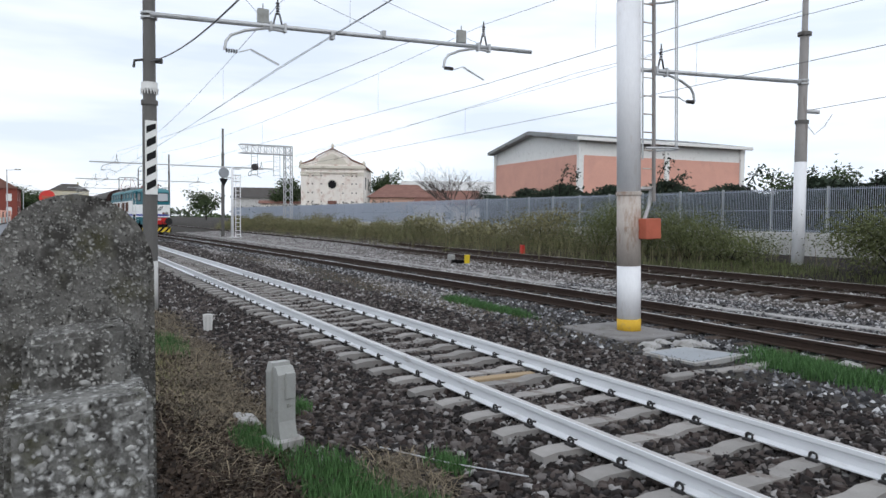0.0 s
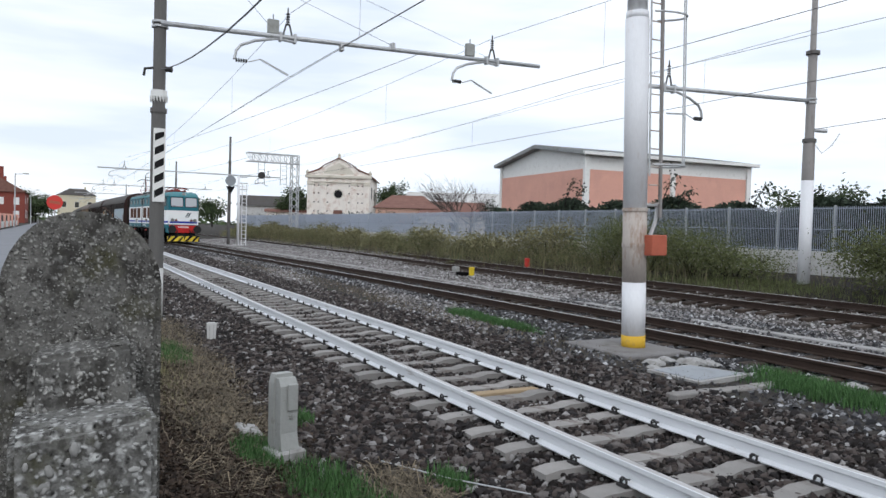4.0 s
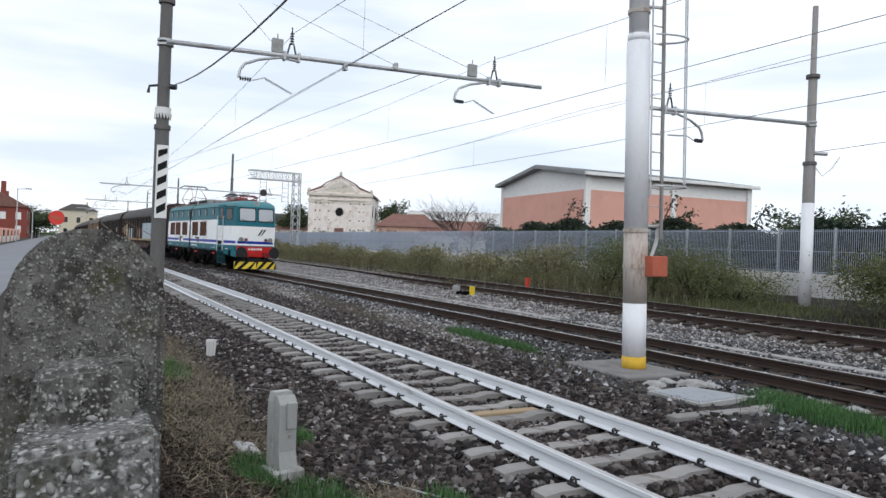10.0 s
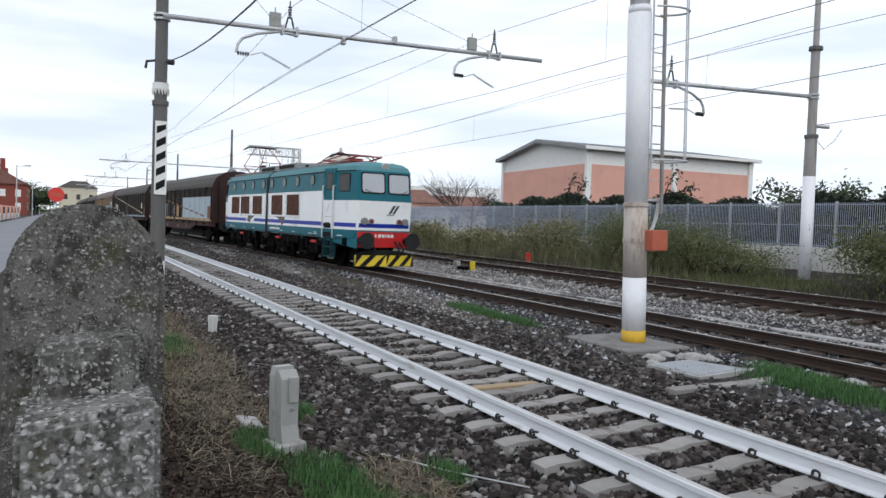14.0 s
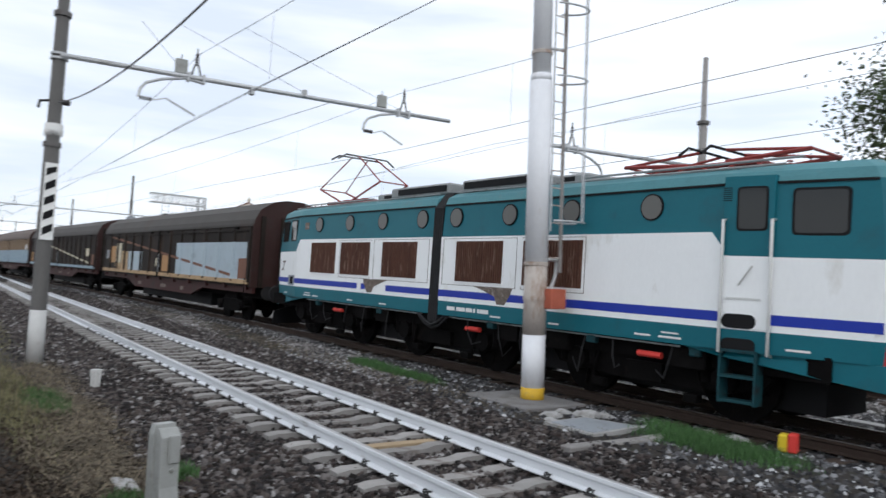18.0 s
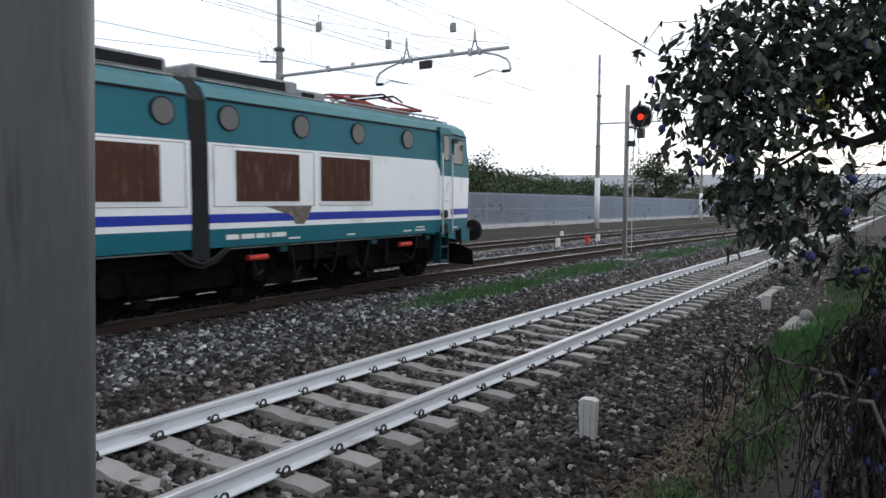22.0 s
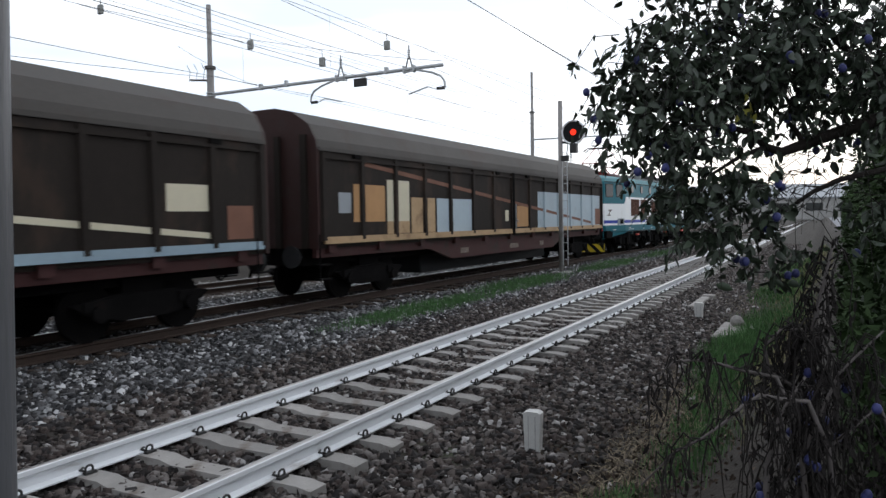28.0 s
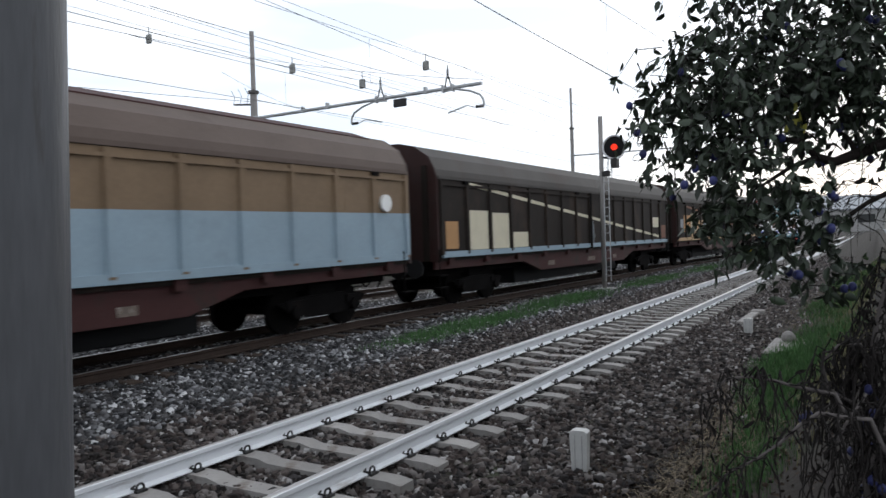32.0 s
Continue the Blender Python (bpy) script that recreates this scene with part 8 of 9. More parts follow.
    for s in (-1, 1):
        pl = part("plough_plate", slab([pp(0, 0.13), pp(s * 1.16, 0.13), pp(s * 1.14, 0.52), pp(s * 0.7, 0.66), pp(0, 0.72)], 0.04), M["black"], loco, "black half of the V-shaped plough")
        for k in range(-4, 8):
            y0, w_, sh = -1.75 + 0.5 * k, 0.27, 0.40
            q = []
            for z, o in ((0.14, 0), (0.14, w_), (0.52, w_ + sh), (0.52, sh)):
                y = y0 + o
                q.append((min(max(y, 0.0 if s > 0 else -1.13), 1.13 if s > 0 else 0.0), z))
            if abs(q[1][0] - q[0][0]) + abs(q[2][0] - q[3][0]) > 0.03:
                part("plough_stripe", slab([pp(y, z, 0.012) for y, z in q], 0.01), M["yellow_signal"], pl, "slanted yellow stripe")
    # roof gear
    for a, b, h, w, nm in ((0.22, 2.64, 0.26, 1.05, "roof_duct"), (2.88, 3.68, 0.20, 0.8, "roof_vent"),):
        bm = bbox(*sorted((X(a), X(b))), -w, w, 3.78, 3.78 + h, 0.04)
        d_ = part(nm, bm, M["grey_roofgear"], loco, "grey sheet-metal roof housing")
        for s in (-1, 1):
            bm = bmesh.new()
            box(bm, *sorted((X(a + 0.1), X(b - 0.35))), *sorted((s * w, s * (w + 0.012))), 3.84, 3.78 + h - 0.05)
            part("louvre", bm, M["black"], d_)
    for k in range(9):
        bm = bmesh.new()
        xx = X(3.9 + 0.45 * k)
        for y_ in (-0.9, 0.9):
            for j in range(4):
                tube(bm, [(xx, y_, 3.68 + 0.04 * j), (xx, y_, 3.70 + 0.04 * j)], [0.055, 0.03], 8)
        part("insulator", bm, M["panto_red"], loco)
    for y_ in (-0.9, 0.9):
        bm = bmesh.new()
        tube(bm, [(X(3.7), y_, 3.86), (X(7.7), y_, 3.86)], 0.02, 6)
        part("roof_busbar", bm, M["grey_roofgear"], loco)
    bm = bmesh.new()
    tube(bm, [(X(0.3), -1.25, 3.75), (X(7.6), -1.2, 3.72)], 0.018, 6)
    part("roof_conduit", bm, M["grey_roofgear"], loco)


def pantograph(xc, raised):
    """Diamond-frame collector on the roof."""
    base = 3.92
    bm = bmesh.new()
    for y_ in (-0.55, 0.55):
        tube(bm, [(xc - 1.0, y_, base), (xc + 1.0, y_, base)], 0.045, 6)
    for x_ in (-0.95, 0, 0.95):
        tube(bm, [(xc + x_, -0.6, base), (xc + x_, 0.6, base)], 0.04, 6)
    for x_ in (-0.55, 0.45):
        box(bm, xc + x_ - 0.15, xc + x_ + 0.15, -0.2, 0.2, base, base + 0.14)
    p_ = part("pantograph_base", bm, M["panto_red"], loco, "red steel pantograph base frame")
    def arm(p, q, r):
        bm = bmesh.new()
        tube(bm, [p, q], r, 6)
        part("pantograph_arm", bm, M["panto_red"], p_, "red hinged pantograph arm")
    if raised:
        mid, top, wx = base + 0.5, 5.3, 1.75
        for s in (-1, 1):
            for y_ in (-0.5, 0.5):
                arm((xc + s * 0.35, y_, base + 0.05), (xc + s * wx, y_ * 0.9, mid), 0.028)
                arm((xc + s * wx, y_ * 0.9, mid), (xc + s * 0.2, y_ * 0.55, top), 0.02)
            arm((xc + s * wx, -0.46, mid), (xc + s * wx, 0.46, mid), 0.02)
    else:
        mid, top, wx = base + 0.14, base + 0.3, 1.68
        for s in (-1, 1):
            for y_ in (-0.5, 0.5):
                arm((xc + s * 0.35, y_, base + 0.05), (xc + s * wx, y_ * 0.9, mid), 0.035)
                arm((xc + s * wx, y_ * 0.9, mid), (xc + s * 0.2, y_ * 0.55, top), 0.025)
            arm((xc + s * wx, -0.46, mid), (xc + s * wx, 0.46, mid), 0.025)
    bm = bmesh.new()
    for s in (-0.2, 0.2):
        tube(bm, [(xc + s, -0.95, top - 0.16), (xc + s, -0.7, top), (xc + s, 0.7, top), (xc + s, 0.95, top - 0.16)], 0.025, 6)
    part("contact_strip", bm, M["black"], p_, "dark contact strips with bent horns")


loco_half(1)
loco_half(-1)
pantograph(5.9, False)
pantograph(-5.9, True)
for k in range(5):
    bm = bmesh.new()
    x0_ = -0.17 + 0.068 * k
    prism(bm, [(-HW - 0.01, 0.9), (HW + 0.01, 0.9), (HW - 0.02, 3.4), (HW - 0.3, 3.76), (-HW + 0.3, 3.76), (-HW + 0.02, 3.4)], "x", x0_, x0_ + 0.055)
    part("bellows_fold", bm, M["rubber"], loco, "fold of the black rubber bellows between the two halves")
bm = bmesh.new()
tube(bm, [(-0.55, -HW, 1.05), (-0.25, -HW, 0.85), (0, -HW, 0.78), (0.25, -HW, 0.85), (0.55, -HW, 1.05)], 0.03, 6)
tube(bm, [(-0.45, -HW - 0.03, 1.05), (-0.2, -HW - 0.03, 0.9), (0, -HW - 0.03, 0.84), (0.2, -HW - 0.03, 0.9), (0.45, -HW - 0.03, 1.05)], 0.03, 6)
part("jumper_cable", bm, M["rubber"], loco, "black cables looping below the joint")
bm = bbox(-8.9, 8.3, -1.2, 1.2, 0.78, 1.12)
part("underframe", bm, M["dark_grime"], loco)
# added black block: shuts out light from behind, stands for shade between the wheels
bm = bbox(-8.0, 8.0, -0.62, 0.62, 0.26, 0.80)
part("traction_gear", bm, M["black"], loco, "black block added to shut out light between the wheels")
for bx in (-5.4, 0.0, 5.4):
    bm = bmesh.new()
    for s in (-1, 1):
        prism(bm, [(bx - 2.1, 0.72), (bx - 1.9, 0.50), (bx - 0.7, 0.40), (bx + 0.7, 0.40), (bx + 1.9, 0.50), (bx + 2.1, 0.72), (bx + 1.6, 0.90), (bx - 1.6, 0.90)], "y", s * 0.98, s * 1.12)
        for ax in (-1.42, 1.42):
            disc_y(bm, bx + ax, 0.62, s * 1.05, s * 1.24, 0.20, 14)
            for o in (-0.34, 0.34):
                tube(bm, [(bx + ax + o, s * 1.14, 0.55), (bx + ax + o, s * 1.14, 0.86)], 0.08, 8)
        box(bm, bx - 0.35, bx + 0.35, min(s * 1.1, s * 1.22), max(s * 1.1, s * 1.22), 0.42, 0.72)
        for o in (-0.9, 0.9):
            tube(bm, [(bx + o, s * 1.16, 0.95), (bx + o * 1.1, s * 1.2, 0.6), (bx + o * 1.2, s * 1.16, 0.35)], 0.025, 5)
            box(bm, bx + o - 0.12, bx + o + 0.12, min(s * 1.12, s * 1.26), max(s * 1.12, s * 1.26), 0.22, 0.34)
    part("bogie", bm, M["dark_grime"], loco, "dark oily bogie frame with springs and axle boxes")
    for ax in (-1.42, 1.42):
        WHEELS.append((wheelset(loco, bx + ax, 0.625), 0.625, "loco"))
# pipes and hoses below the body
for s in (-1, 1):
    for a, b in ((-6.2, -0.5), (0.5, 6.2)):
        bm = bmesh.new()
        tube(bm, [(a, s * 1.41, 1.045), (b, s * 1.41, 1.045)], 0.014, 6)
        part("air_pipe", bm, M["grey_roofgear"], loco, "thin grey pipe below the body edge")
    for xx in (-6.0, -5.2, -3.9, -3.0, -1.9, 1.1, 2.05, 2.7, 3.35, 4.3, 4.9, 6.05):
        bm = bmesh.new()
        dx = 0.16 * math.sin(xx * 7)
        tube(bm, [(xx, s * 1.38, 1.02), (xx + dx * 0.4, s * 1.4, 0.75), (xx + dx, s * 1.36, 0.48 + 0.1 * math.cos(xx * 5)), (xx + dx * 2.2, s * 1.3, 0.62)], 0.016, 6)
        part("hose", bm, M["rubber"], loco)
    for xx in (-5.5, -2.3, 1.85, 4.45, 6.45):
        bm = bbox(xx - 0.1, xx + 0.1, min(s * 1.3, s * 1.43), max(s * 1.3, s * 1.43), 0.92, 1.06, 0.02)
        part("bracket_box", bm, M["loco_step"], loco)
for cx in (-4.4, 1.25, 5.6, 3.2):
    for s in (-1, 1):
        bm = bmesh.new()
        tube(bm, [(cx - 0.2, s * 1.36, 0.86), (cx + 0.24, s * 1.36, 0.86)], 0.05, 10)
        if cx != 3.2:
            part("brake_cylinder", bm, M["red_signal"], loco, "red brake cylinder below the body")
        else:
            part("brake_cylinder", bm, M["dark_grime"], loco)
for s in (-1, 1):
    for xx in (-3.2, -2.2, 2.3, 2.95, 3.6, 6.3):
        bm = bbox(xx - 0.3, xx + 0.3, min(s * 0.95, s * 1.38), max(s * 0.95, s * 1.38), 0.72, 1.05, 0.02)
        part("equipment_box", bm, M["dark_grime"], loco, "dark box below the body")


# ---- sliding-wall wagons ----
def wagon(name, off, label, style):
    w = thing(name, label, "goods wagon", "wagons of the train")
    w.location = (-55.6 + off, Y2, 0)
    L, hw = style.get("half", 10.25), 1.42
    wall = {"brown": "wagon_brown", "tan": "wagon_tan"}[style["wall"]]
    roof_m = style.get("roof", "wagon_roof")
    # roof: flat-sided barrel
    prof = [(-hw, 3.30), (-hw + 0.04, 3.50), (-hw + 0.22, 3.83), (-0.75, 4.12), (-0.3, 4.22), (0.3, 4.22), (0.75, 4.12), (hw - 0.22, 3.83), (hw - 0.04, 3.50), (hw, 3.30)]
    bm = bmesh.new()
    extrude_x(bm, prof, -L - 0.05, L + 0.05)
    r_ = part("roof", bm, M[roof_m], w, "curved sheet-metal wagon roof", False)
    bm = bmesh.new()
    for s in (-1, 1):
        box(bm, -L, L, min(s * hw, s * (hw + 0.03)), max(s * hw, s * (hw + 0.03)), 3.26, 3.34)
    part("roof_rail", bm, M[roof_m], r_)
    if style["wall"] == "tan":
        bm = bmesh.new()
        prism(bm, [(-0.82, 4.10), (-0.3, 4.28), (0.3, 4.28), (0.82, 4.10), (0.82, 4.02), (-0.82, 4.02)], "x", -L + 0.6, L - 0.6)
        part("roof_ridge", bm, M["wagon_red"], r_, "dark ridge sheet along the roof")
    bm = bbox(-L, L, -hw + 0.06, hw - 0.06, 1.2, 3.31)
    part("body_core", bm, M["wagon_brown"], w)
    for e in (-1, 1):
        bm = bmesh.new()
        prism(bm, [(-hw, 1.2), (hw, 1.2)] + [(y, z) for y, z in prof[::-1]], "x", e * (L - 0.02), e * (L + 0.06))
        ew = part("end_wall", bm, M["wagon_end"], w, "dark red-brown end wall with upright posts")
        for y_ in (-1.1, -0.38, 0.38, 1.1):
            bm = bmesh.new()
            box(bm, *sorted((e * (L + 0.06), e * (L + 0.14))), y_ - 0.07, y_ + 0.07, 1.2, 3.6)
            part("post", bm, M["wagon_brown"], ew)
        for s in (-1, 1):
            bm = bmesh.new()
            tube(bm, [(e * (L + 0.05), s * 0.88, 1.03), (e * (L + 0.24), s * 0.88, 1.03)], 0.09, 10)
            tube(bm, [(e * (L + 0.24), s * 0.88, 1.03), (e * (L + 0.32), s * 0.88, 1.03)], [0.22, 0.24], 18)
            part("buffer", bm, M["rubber"], w, "black round buffer")
            bm = bmesh.new()
            xx = e * (L - 0.12)
            for z_ in (0.55, 0.85):
                box(bm, xx - 0.2, xx + 0.2, min(s * (hw - 0.1), s * (hw + 0.06)), max(s * (hw - 0.1), s * (hw + 0.06)), z_ - 0.015, z_ + 0.015)
            tube(bm, [(xx - 0.2, s * (hw + 0.05), 0.5), (xx - 0.2, s * (hw + 0.05), 1.5)], 0.016, 5)
            part("shunter_step", bm, M["dark_grime"], w)
        bm = bmesh.new()
        tube(bm, [(e * (L + 0.05), 0, 1.0), (e * (L + 0.3), 0, 0.95)], 0.07, 8)
        tube(bm, [(e * (L + 0.1), 0.3, 0.95), (e * (L + 0.42), 0.2, 0.6), (e * (L + 0.5), 0.05, 0.8)], 0.03, 6)
        part("coupling", bm, M["dark_grime"], w)
    nrib = style["ribs"]
    for s in (-1, 1):
        for d in (-1, 1):
            x0, x1 = sorted((d * 0.06, d * (L - 0.12)))
            bm = bbox(x0, x1, min(s * (hw - 0.06), s * hw), max(s * (hw - 0.06), s * hw), 1.34, 3.25)
            dr = part("sliding_wall", bm, M[wall], w, "ribbed metal sliding wall")
            if style["wall"] == "tan":
                bm = bmesh.new()
                box(bm, x0, x1, min(s * hw, s * (hw + 0.004)), max(s * hw, s * (hw + 0.004)), 1.40, 2.36)
                part("lower_paint", bm, M["wagon_blue"], dr, "grey-blue lower paint")
            for k in range(nrib + 1):
                xx = x0 + (x1 - x0) * k / nrib
                ww = 0.055
                bm = bmesh.new()
                prism(bm, [(xx - ww - 0.03, s * hw), (xx + ww + 0.03, s * hw), (xx + ww, s * (hw + 0.06)), (xx - ww, s * (hw + 0.06))], "z", 1.36, 3.24)
                part("rib", bm, M[wall], dr)
                if style["wall"] == "tan":
                    bm = bmesh.new()
                    prism(bm, [(xx - ww - 0.034, s * hw), (xx + ww + 0.034, s * hw), (xx + ww + 0.004, s * (hw + 0.065)), (xx - ww - 0.004, s * (hw + 0.065))], "z", 1.40, 2.36)
                    part("lower_paint", bm, M["wagon_blue"], dr)
            bm = bbox(x0, x1, min(s * hw, s * (hw + 0.05)), max(s * hw, s * (hw + 0.05)), 1.29, 1.44)
            part("bottom_rail", bm, M[style.get("sill", "wagon_grey")], dr, "bottom rail of the sliding wall")
            bm = bbox(x0, x1, min(s * hw, s * (hw + 0.05)), max(s * hw, s * (hw + 0.05)), 3.10, 3.16)
            part("top_rail", bm, M[wall], dr)
            for kk in (0.12, 0.88):
                bm = bbox(x0 + (x1 - x0) * kk - 0.12, x0 + (x1 - x0) * kk + 0.12, min(s * hw, s * (hw + 0.08)), max(s * hw, s * (hw + 0.08)), 3.16, 3.25)
                part("runner", bm, M["dark_grime"], dr)
        for (a, b, z0, z1, m_) in style.get("patches", ()):
            # paint follows the wall between the ribs
            pitch = (L - 0.18) / nrib
            for d in (-1, 1):
                for k in range(nrib):
                    xa, xb = sorted((d * (0.06 + pitch * k + 0.095), d * (0.06 + pitch * (k + 1) - 0.095)))
                    q0, q1 = max(a, xa), min(b, xb)
                    if q1 - q0 > 0.04:
                        bm = bmesh.new()
                        box(bm, q0, q1, min(s * hw, s * (hw + 0.005)), max(s * hw, s * (hw + 0.005)), z0, z1)
                        part("paint_patch", bm, M[m_], w, "painted patch on the sliding wall")
        for (a, b, z0, z1, m_) in style.get("panels", ()):
            # paint over wall and ribs alike
            pitch = (L - 0.18) / nrib
            for k in range(nrib):
                xa, xb = 0.06 + pitch * k, 0.06 + pitch * (k + 1)
                q0, q1 = max(a, xa), min(b, xb)
                if q1 - q0 > 0.3:
                    bm = bmesh.new()
                    box(bm, q0 + 0.09, q1 - 0.09, min(s * hw, s * (hw + 0.005)), max(s * hw, s * (hw + 0.005)), z0, z1)
                    pp_ = part("paint_panel", bm, M[m_], w, "pale blue-grey painted panel")
                    if xa >= a:
                        bm = bmesh.new()
                        prism(bm, [(xa - 0.09, s * hw), (xa + 0.09, s * hw), (xa + 0.06, s * (hw + 0.065)), (xa - 0.06, s * (hw + 0.065))], "z", z0, z1)
                        part("painted_rib", bm, M[m_], pp_)
        for (a, b, z0, z1) in style.get("chips", ()):
            bm = bmesh.new()
            box(bm, a, b, min(s * hw, s * (hw + 0.009)), max(s * hw, s * (hw + 0.009)), z0, z1)
            part("paint_patch", bm, M["wagon_rust"], w, "rust-brown rectangle")
        if "line" in style:
            xa, za, xb, zb = style["line"]
            pitch = (L - 0.18) / nrib
            for d in (-1, 1):
                for k in range(nrib):
                    q0, q1 = sorted((d * (0.06 + pitch * k + 0.085), d * (0.06 + pitch * (k + 1) - 0.085)))
                    if q0 < xa or q1 > xb:
                        continue
                    r0, r1 = [za + (zb - za) * (q - xa) / (xb - xa) for q in (q0, q1)]
                    bm = bmesh.new()
                    prism(bm, [(q0, r0 - 0.05), (q1, r1 - 0.05), (q1, r1 + 0.05), (q0, r0 + 0.05)], "y", s * (hw - 0.01), s * (hw + 0.006))
                    part("paint_dash", bm, M[style.get("line_m", "wagon_cream")], w, "dash of a faded diagonal stripe")
        # post and lock bars where the two sliding walls meet
        bm = bbox(-0.07, 0.07, min(s * hw, s * (hw + 0.085)), max(s * hw, s * (hw + 0.085)), 1.25, 3.27, 0.012)
        cp_ = part("centre_post", bm, M["dark_grime"], w, "dark post between the sliding walls")
        bm = bmesh.new()
        tube(bm, [(0.13, s * (hw + 0.085), 1.45), (0.13, s * (hw + 0.085), 2.25)], 0.02, 6)
        tube(bm, [(0.13, s * (hw + 0.085), 1.75), (0.32, s * (hw + 0.09), 1.68)], 0.018, 6)
        part("lock_bar", bm, M["wagon_grey"], cp_, "grey lock bar")
        # sole bar with its lower swell
        bm = bmesh.new()
        prism(bm, [(-L, 1.24), (-L, 1.0), (-5.2, 1.0), (-4.0, 0.68), (4.0, 0.68), (5.2, 1.0), (L, 1.0), (L, 1.24)], "y", s * 1.20, s * 1.30)
        part("sole_bar", bm, M["wagon_red"], w, "dull red fish-belly sole bar")
        for xx in np.arange(-9.5, 9.6, 1.9):
            bm = bmesh.new()
            box(bm, xx - 0.12, xx + 0.12, min(s * 1.3, s * 1.40), max(s * 1.3, s * 1.40), 1.10, 1.30)
            part("bracket", bm, M["wagon_red"], w)
        for xx, ww in ((-3.2, 0.5), (0.4, 0.7), (2.9, 0.35)):
            bm = bmesh.new()
            side_y = s * 1.295
            box(bm, xx - ww / 2, xx + ww / 2, min(side_y, side_y + s * 0.012), max(side_y, side_y + s * 0.012), 0.80, 0.95)
            part("stencil_bar", bm, M["peeled"], w)
    for bx in (-7.6, 7.6):
        bm = bmesh.new()
        for s in (-1, 1):
            prism(bm, [(bx - 1.35, 0.62), (bx - 1.1, 0.46), (bx - 0.45, 0.30), (bx + 0.45, 0.30), (bx + 1.1, 0.46), (bx + 1.35, 0.62), (bx + 0.6, 0.72), (bx - 0.6, 0.72)], "y", s * 0.96, s * 1.08)
            for ax in (-0.9, 0.9):
                disc_y(bm, bx + ax, 0.46, s * 1.02, s * 1.16, 0.14, 12)
                box(bm, bx + ax - 0.26, bx + ax + 0.26, min(s * 0.98, s * 1.12), max(s * 0.98, s * 1.12), 0.5, 0.66)
        box(bm, bx - 0.4, bx + 0.4, -1.0, 1.0, 0.5, 0.95)
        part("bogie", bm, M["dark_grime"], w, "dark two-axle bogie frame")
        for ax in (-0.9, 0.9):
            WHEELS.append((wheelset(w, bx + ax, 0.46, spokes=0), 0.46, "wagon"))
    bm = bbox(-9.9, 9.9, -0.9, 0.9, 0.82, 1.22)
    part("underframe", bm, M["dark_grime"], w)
    # added black block: hides lit ballast behind, giving the floor's underside its shade
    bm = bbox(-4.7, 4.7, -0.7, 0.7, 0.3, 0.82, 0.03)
    part("brake_gear", bm, M["black"], w, "black block added for the deep shade below the wagon floor")
    return w


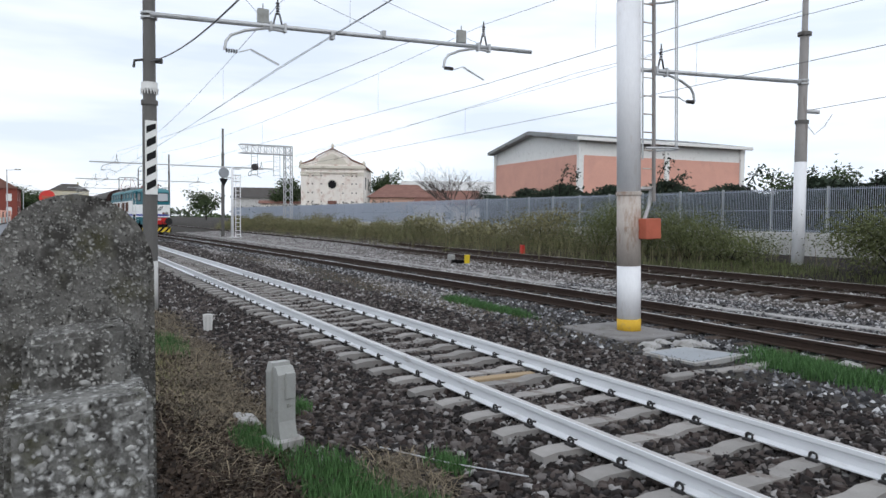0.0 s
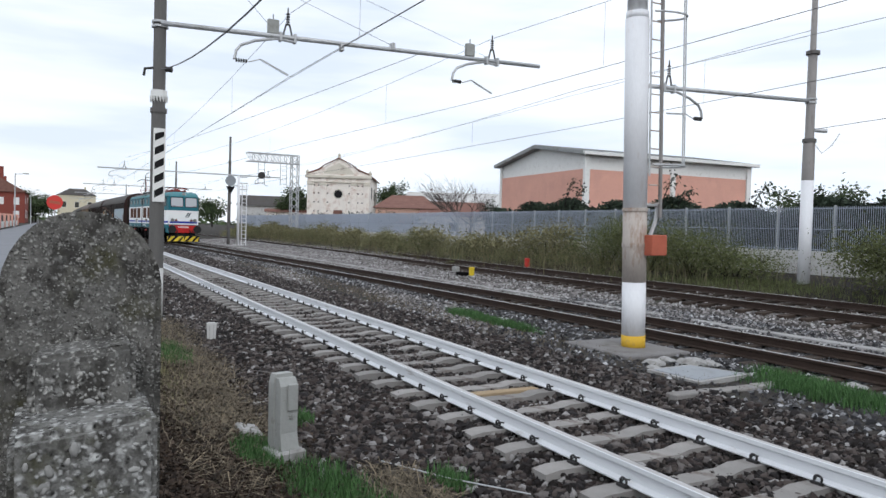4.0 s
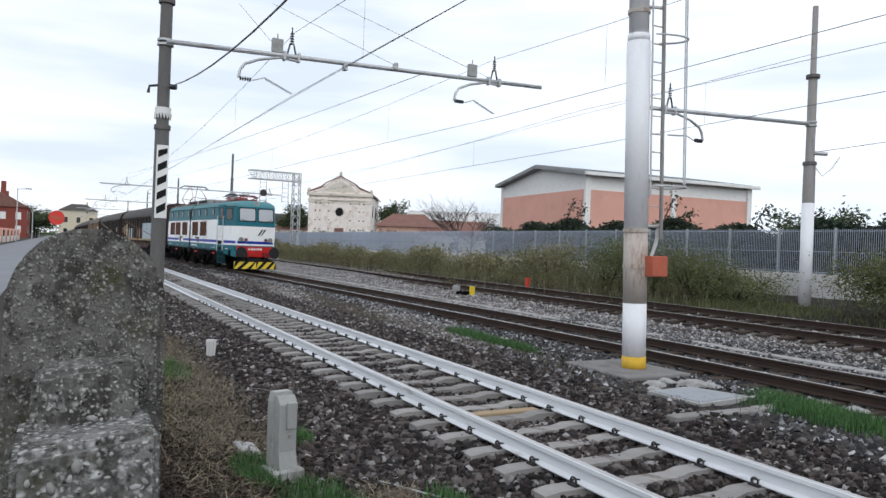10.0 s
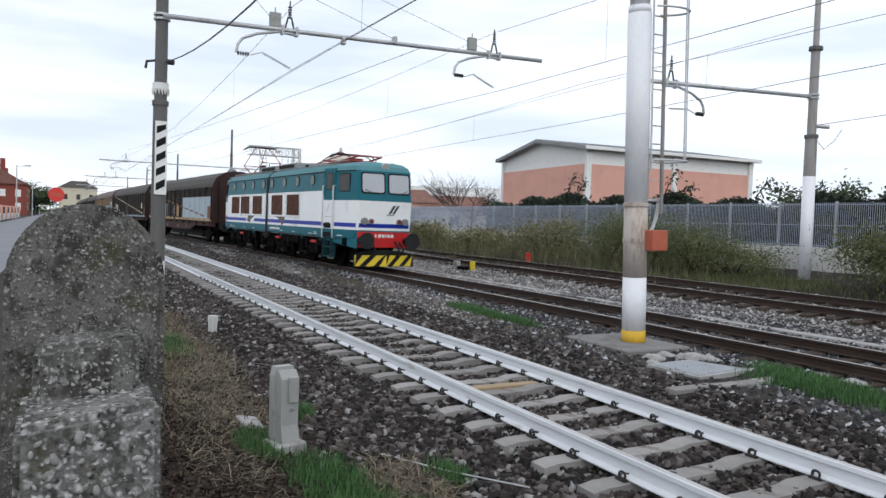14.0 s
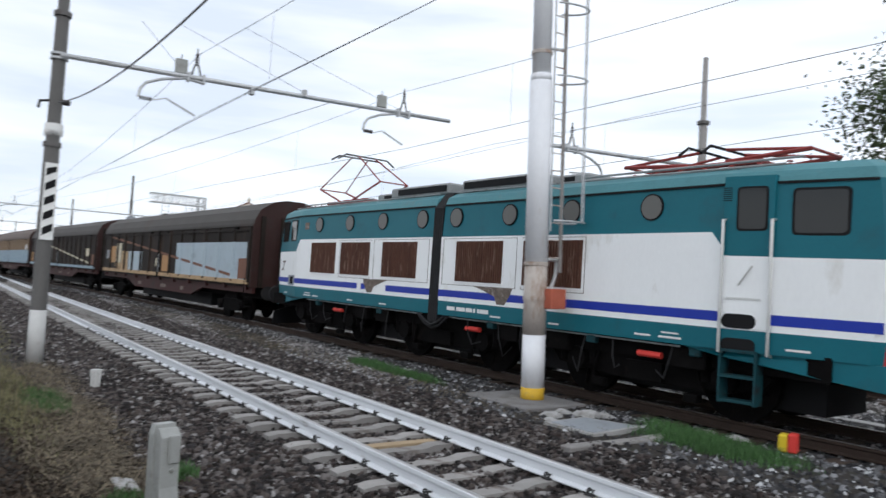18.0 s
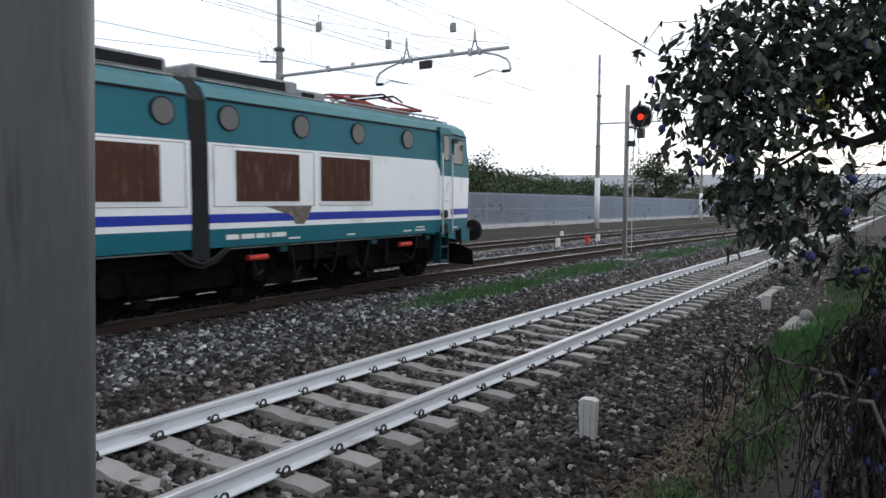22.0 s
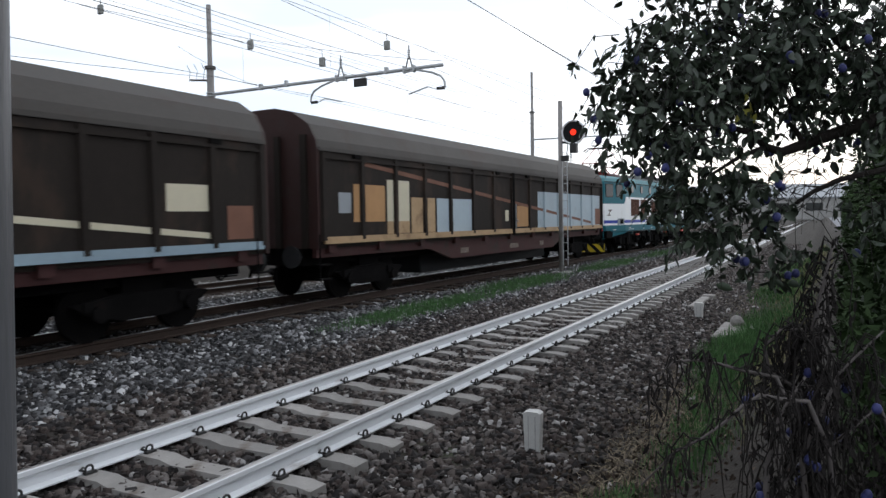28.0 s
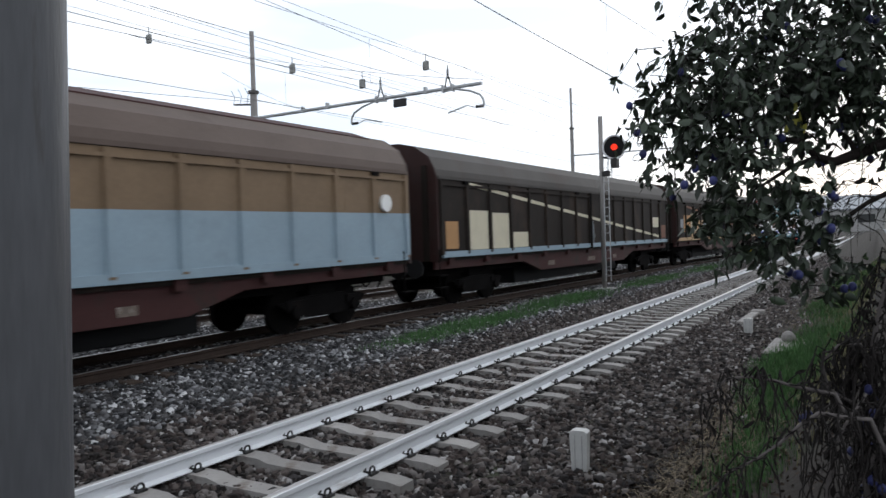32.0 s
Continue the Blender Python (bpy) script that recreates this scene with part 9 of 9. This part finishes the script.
WAGONS = []
STYLES = [
    ("sliding_wall_wagon", "dark brown sliding-wall wagon with grey, orange and cream patches", dict(wall="brown", ribs=7, half=9.95, sill="wagon_sand", panels=[(2.15, 9.65, 1.44, 2.72, "wagon_panel")], chips=[(8.9, 9.6, 1.46, 2.16)], patches=[(-9.3, -8.85, 1.95, 2.4, "wagon_grey"), (-8.75, -7.5, 1.75, 2.6, "wagon_orange"), (-7.4, -6.4, 1.75, 2.75, "wagon_cream"), (-7.4, -6.4, 1.45, 1.75, "wagon_sand"), (-6.3, -5.1, 1.45, 2.35, "wagon_sand"), (-5.0, -2.7, 1.42, 2.35, "wagon_panel"), (-0.55, -0.3, 1.7, 2.05, "wagon_cream"), (0.4, 1.4, 1.5, 2.2, "wagon_orange")], line=(-8.6, 3.1, 9.0, 1.5), line_m="wagon_rust")),
    ("sliding_wall_wagon", "dark brown sliding-wall wagon with cream boxes and a broken diagonal stripe", dict(wall="brown", ribs=8, half=10.12, sill="wagon_blue", patches=[(-9.8, -9.2, 1.5, 2.2, "wagon_orange"), (-8.6, -7.5, 1.45, 2.5, "wagon_cream"), (-7.38, -6.25, 1.45, 2.45, "wagon_cream"), (-6.12, -5.1, 1.45, 1.9, "wagon_cream"), (7.75, 8.65, 2.0, 2.45, "wagon_cream"), (9.1, 9.75, 1.5, 2.1, "wagon_rust")], line=(-8.7, 3.2, 9.0, 1.55))),
    ("sliding_wall_wagon", "tan and grey-blue sliding-wall wagon with a white disc mark", dict(wall="tan", ribs=8, roof="wagon_taupe", sill="wagon_blue", patches=[(7.9, 8.6, 2.4, 2.7, "wagon_tan")])),
    ("sliding_wall_wagon", "dark brown sliding-wall wagon with a grey patch", dict(wall="brown", ribs=7, sill="wagon_grey", patches=[(4.4, 9.6, 1.5, 2.6, "wagon_grey")])),
    ("sliding_wall_wagon", "dark brown weathered sliding-wall wagon", dict(wall="brown", ribs=9, sill="wagon_tan", patches=[(-6, -4, 1.5, 2.3, "wagon_grey")])),
]
for i_ in range(7):
    nm, lb, st = STYLES[i_] if i_ < 5 else STYLES[3 + i_ % 2]
    off = (-20.3, -42.05, -63.75)[i_] if i_ < 3 else -20.2 - 21.7 * i_
    WAGONS.append((wagon(nm, off, lb, st), off))
# white disc on the tan wagon
bm = bmesh.new()
disc_y(bm, 9.3, 2.58, -1.49, -1.42, 0.19, 24)
part("disc_mark", bm, M["white_paint"], WAGONS[2][0], "white round mark")


# ---- movement: the train rolls along the middle track ----
def motions():
    ts = [k[0] for k in TRAIN]
    xs_ = [k[1] for k in TRAIN]
    def xt(t):
        # smooth curve through the keys
        i = max(0, min(len(ts) - 2, int(np.searchsorted(ts, t)) - 1))
        def sl(j):
            a, b = max(0, j - 1), min(len(ts) - 1, j + 1)
            return (xs_[b] - xs_[a]) / (ts[b] - ts[a])
        h = ts[i + 1] - ts[i]
        u = (t - ts[i]) / h
        return (2 * u ** 3 - 3 * u ** 2 + 1) * xs_[i] + (u ** 3 - 2 * u ** 2 + u) * h * sl(i) + (-2 * u ** 3 + 3 * u ** 2) * xs_[i + 1] + (u ** 3 - u ** 2) * h * sl(i + 1)
    rows = [0.5 * k for k in range(65)]
    def on_track(x, half):
        a, b = float(ty(x - half)), float(ty(x + half))
        p, q = float(z2(x - half)), float(z2(x + half))
        return pose(x, (a + b) / 2, (p + q) / 2, 0, -math.degrees(math.atan2(q - p, 2 * half)), math.degrees(math.atan2(b - a, 2 * half)))
    walk(loco, [(t, on_track(xt(t), 5.4)) for t in rows])
    for w, off in WAGONS:
        walk(w, [(t, on_track(xt(t) + off, 7.6)) for t in rows])
    fine_t = [k / 10 for k in range(321)]
    for w, r, kind in WHEELS:
        x, _, z = w.location
        if kind == "wagon" and w.parent not in [q[0] for q in WAGONS[:3]]:
            continue
        walk(w, [(t, Matrix.Translation((x, 0, z)) @ Matrix.Rotation((xt(t) - xs_[0]) / r, 4, "Y")) for t in fine_t])


motions()
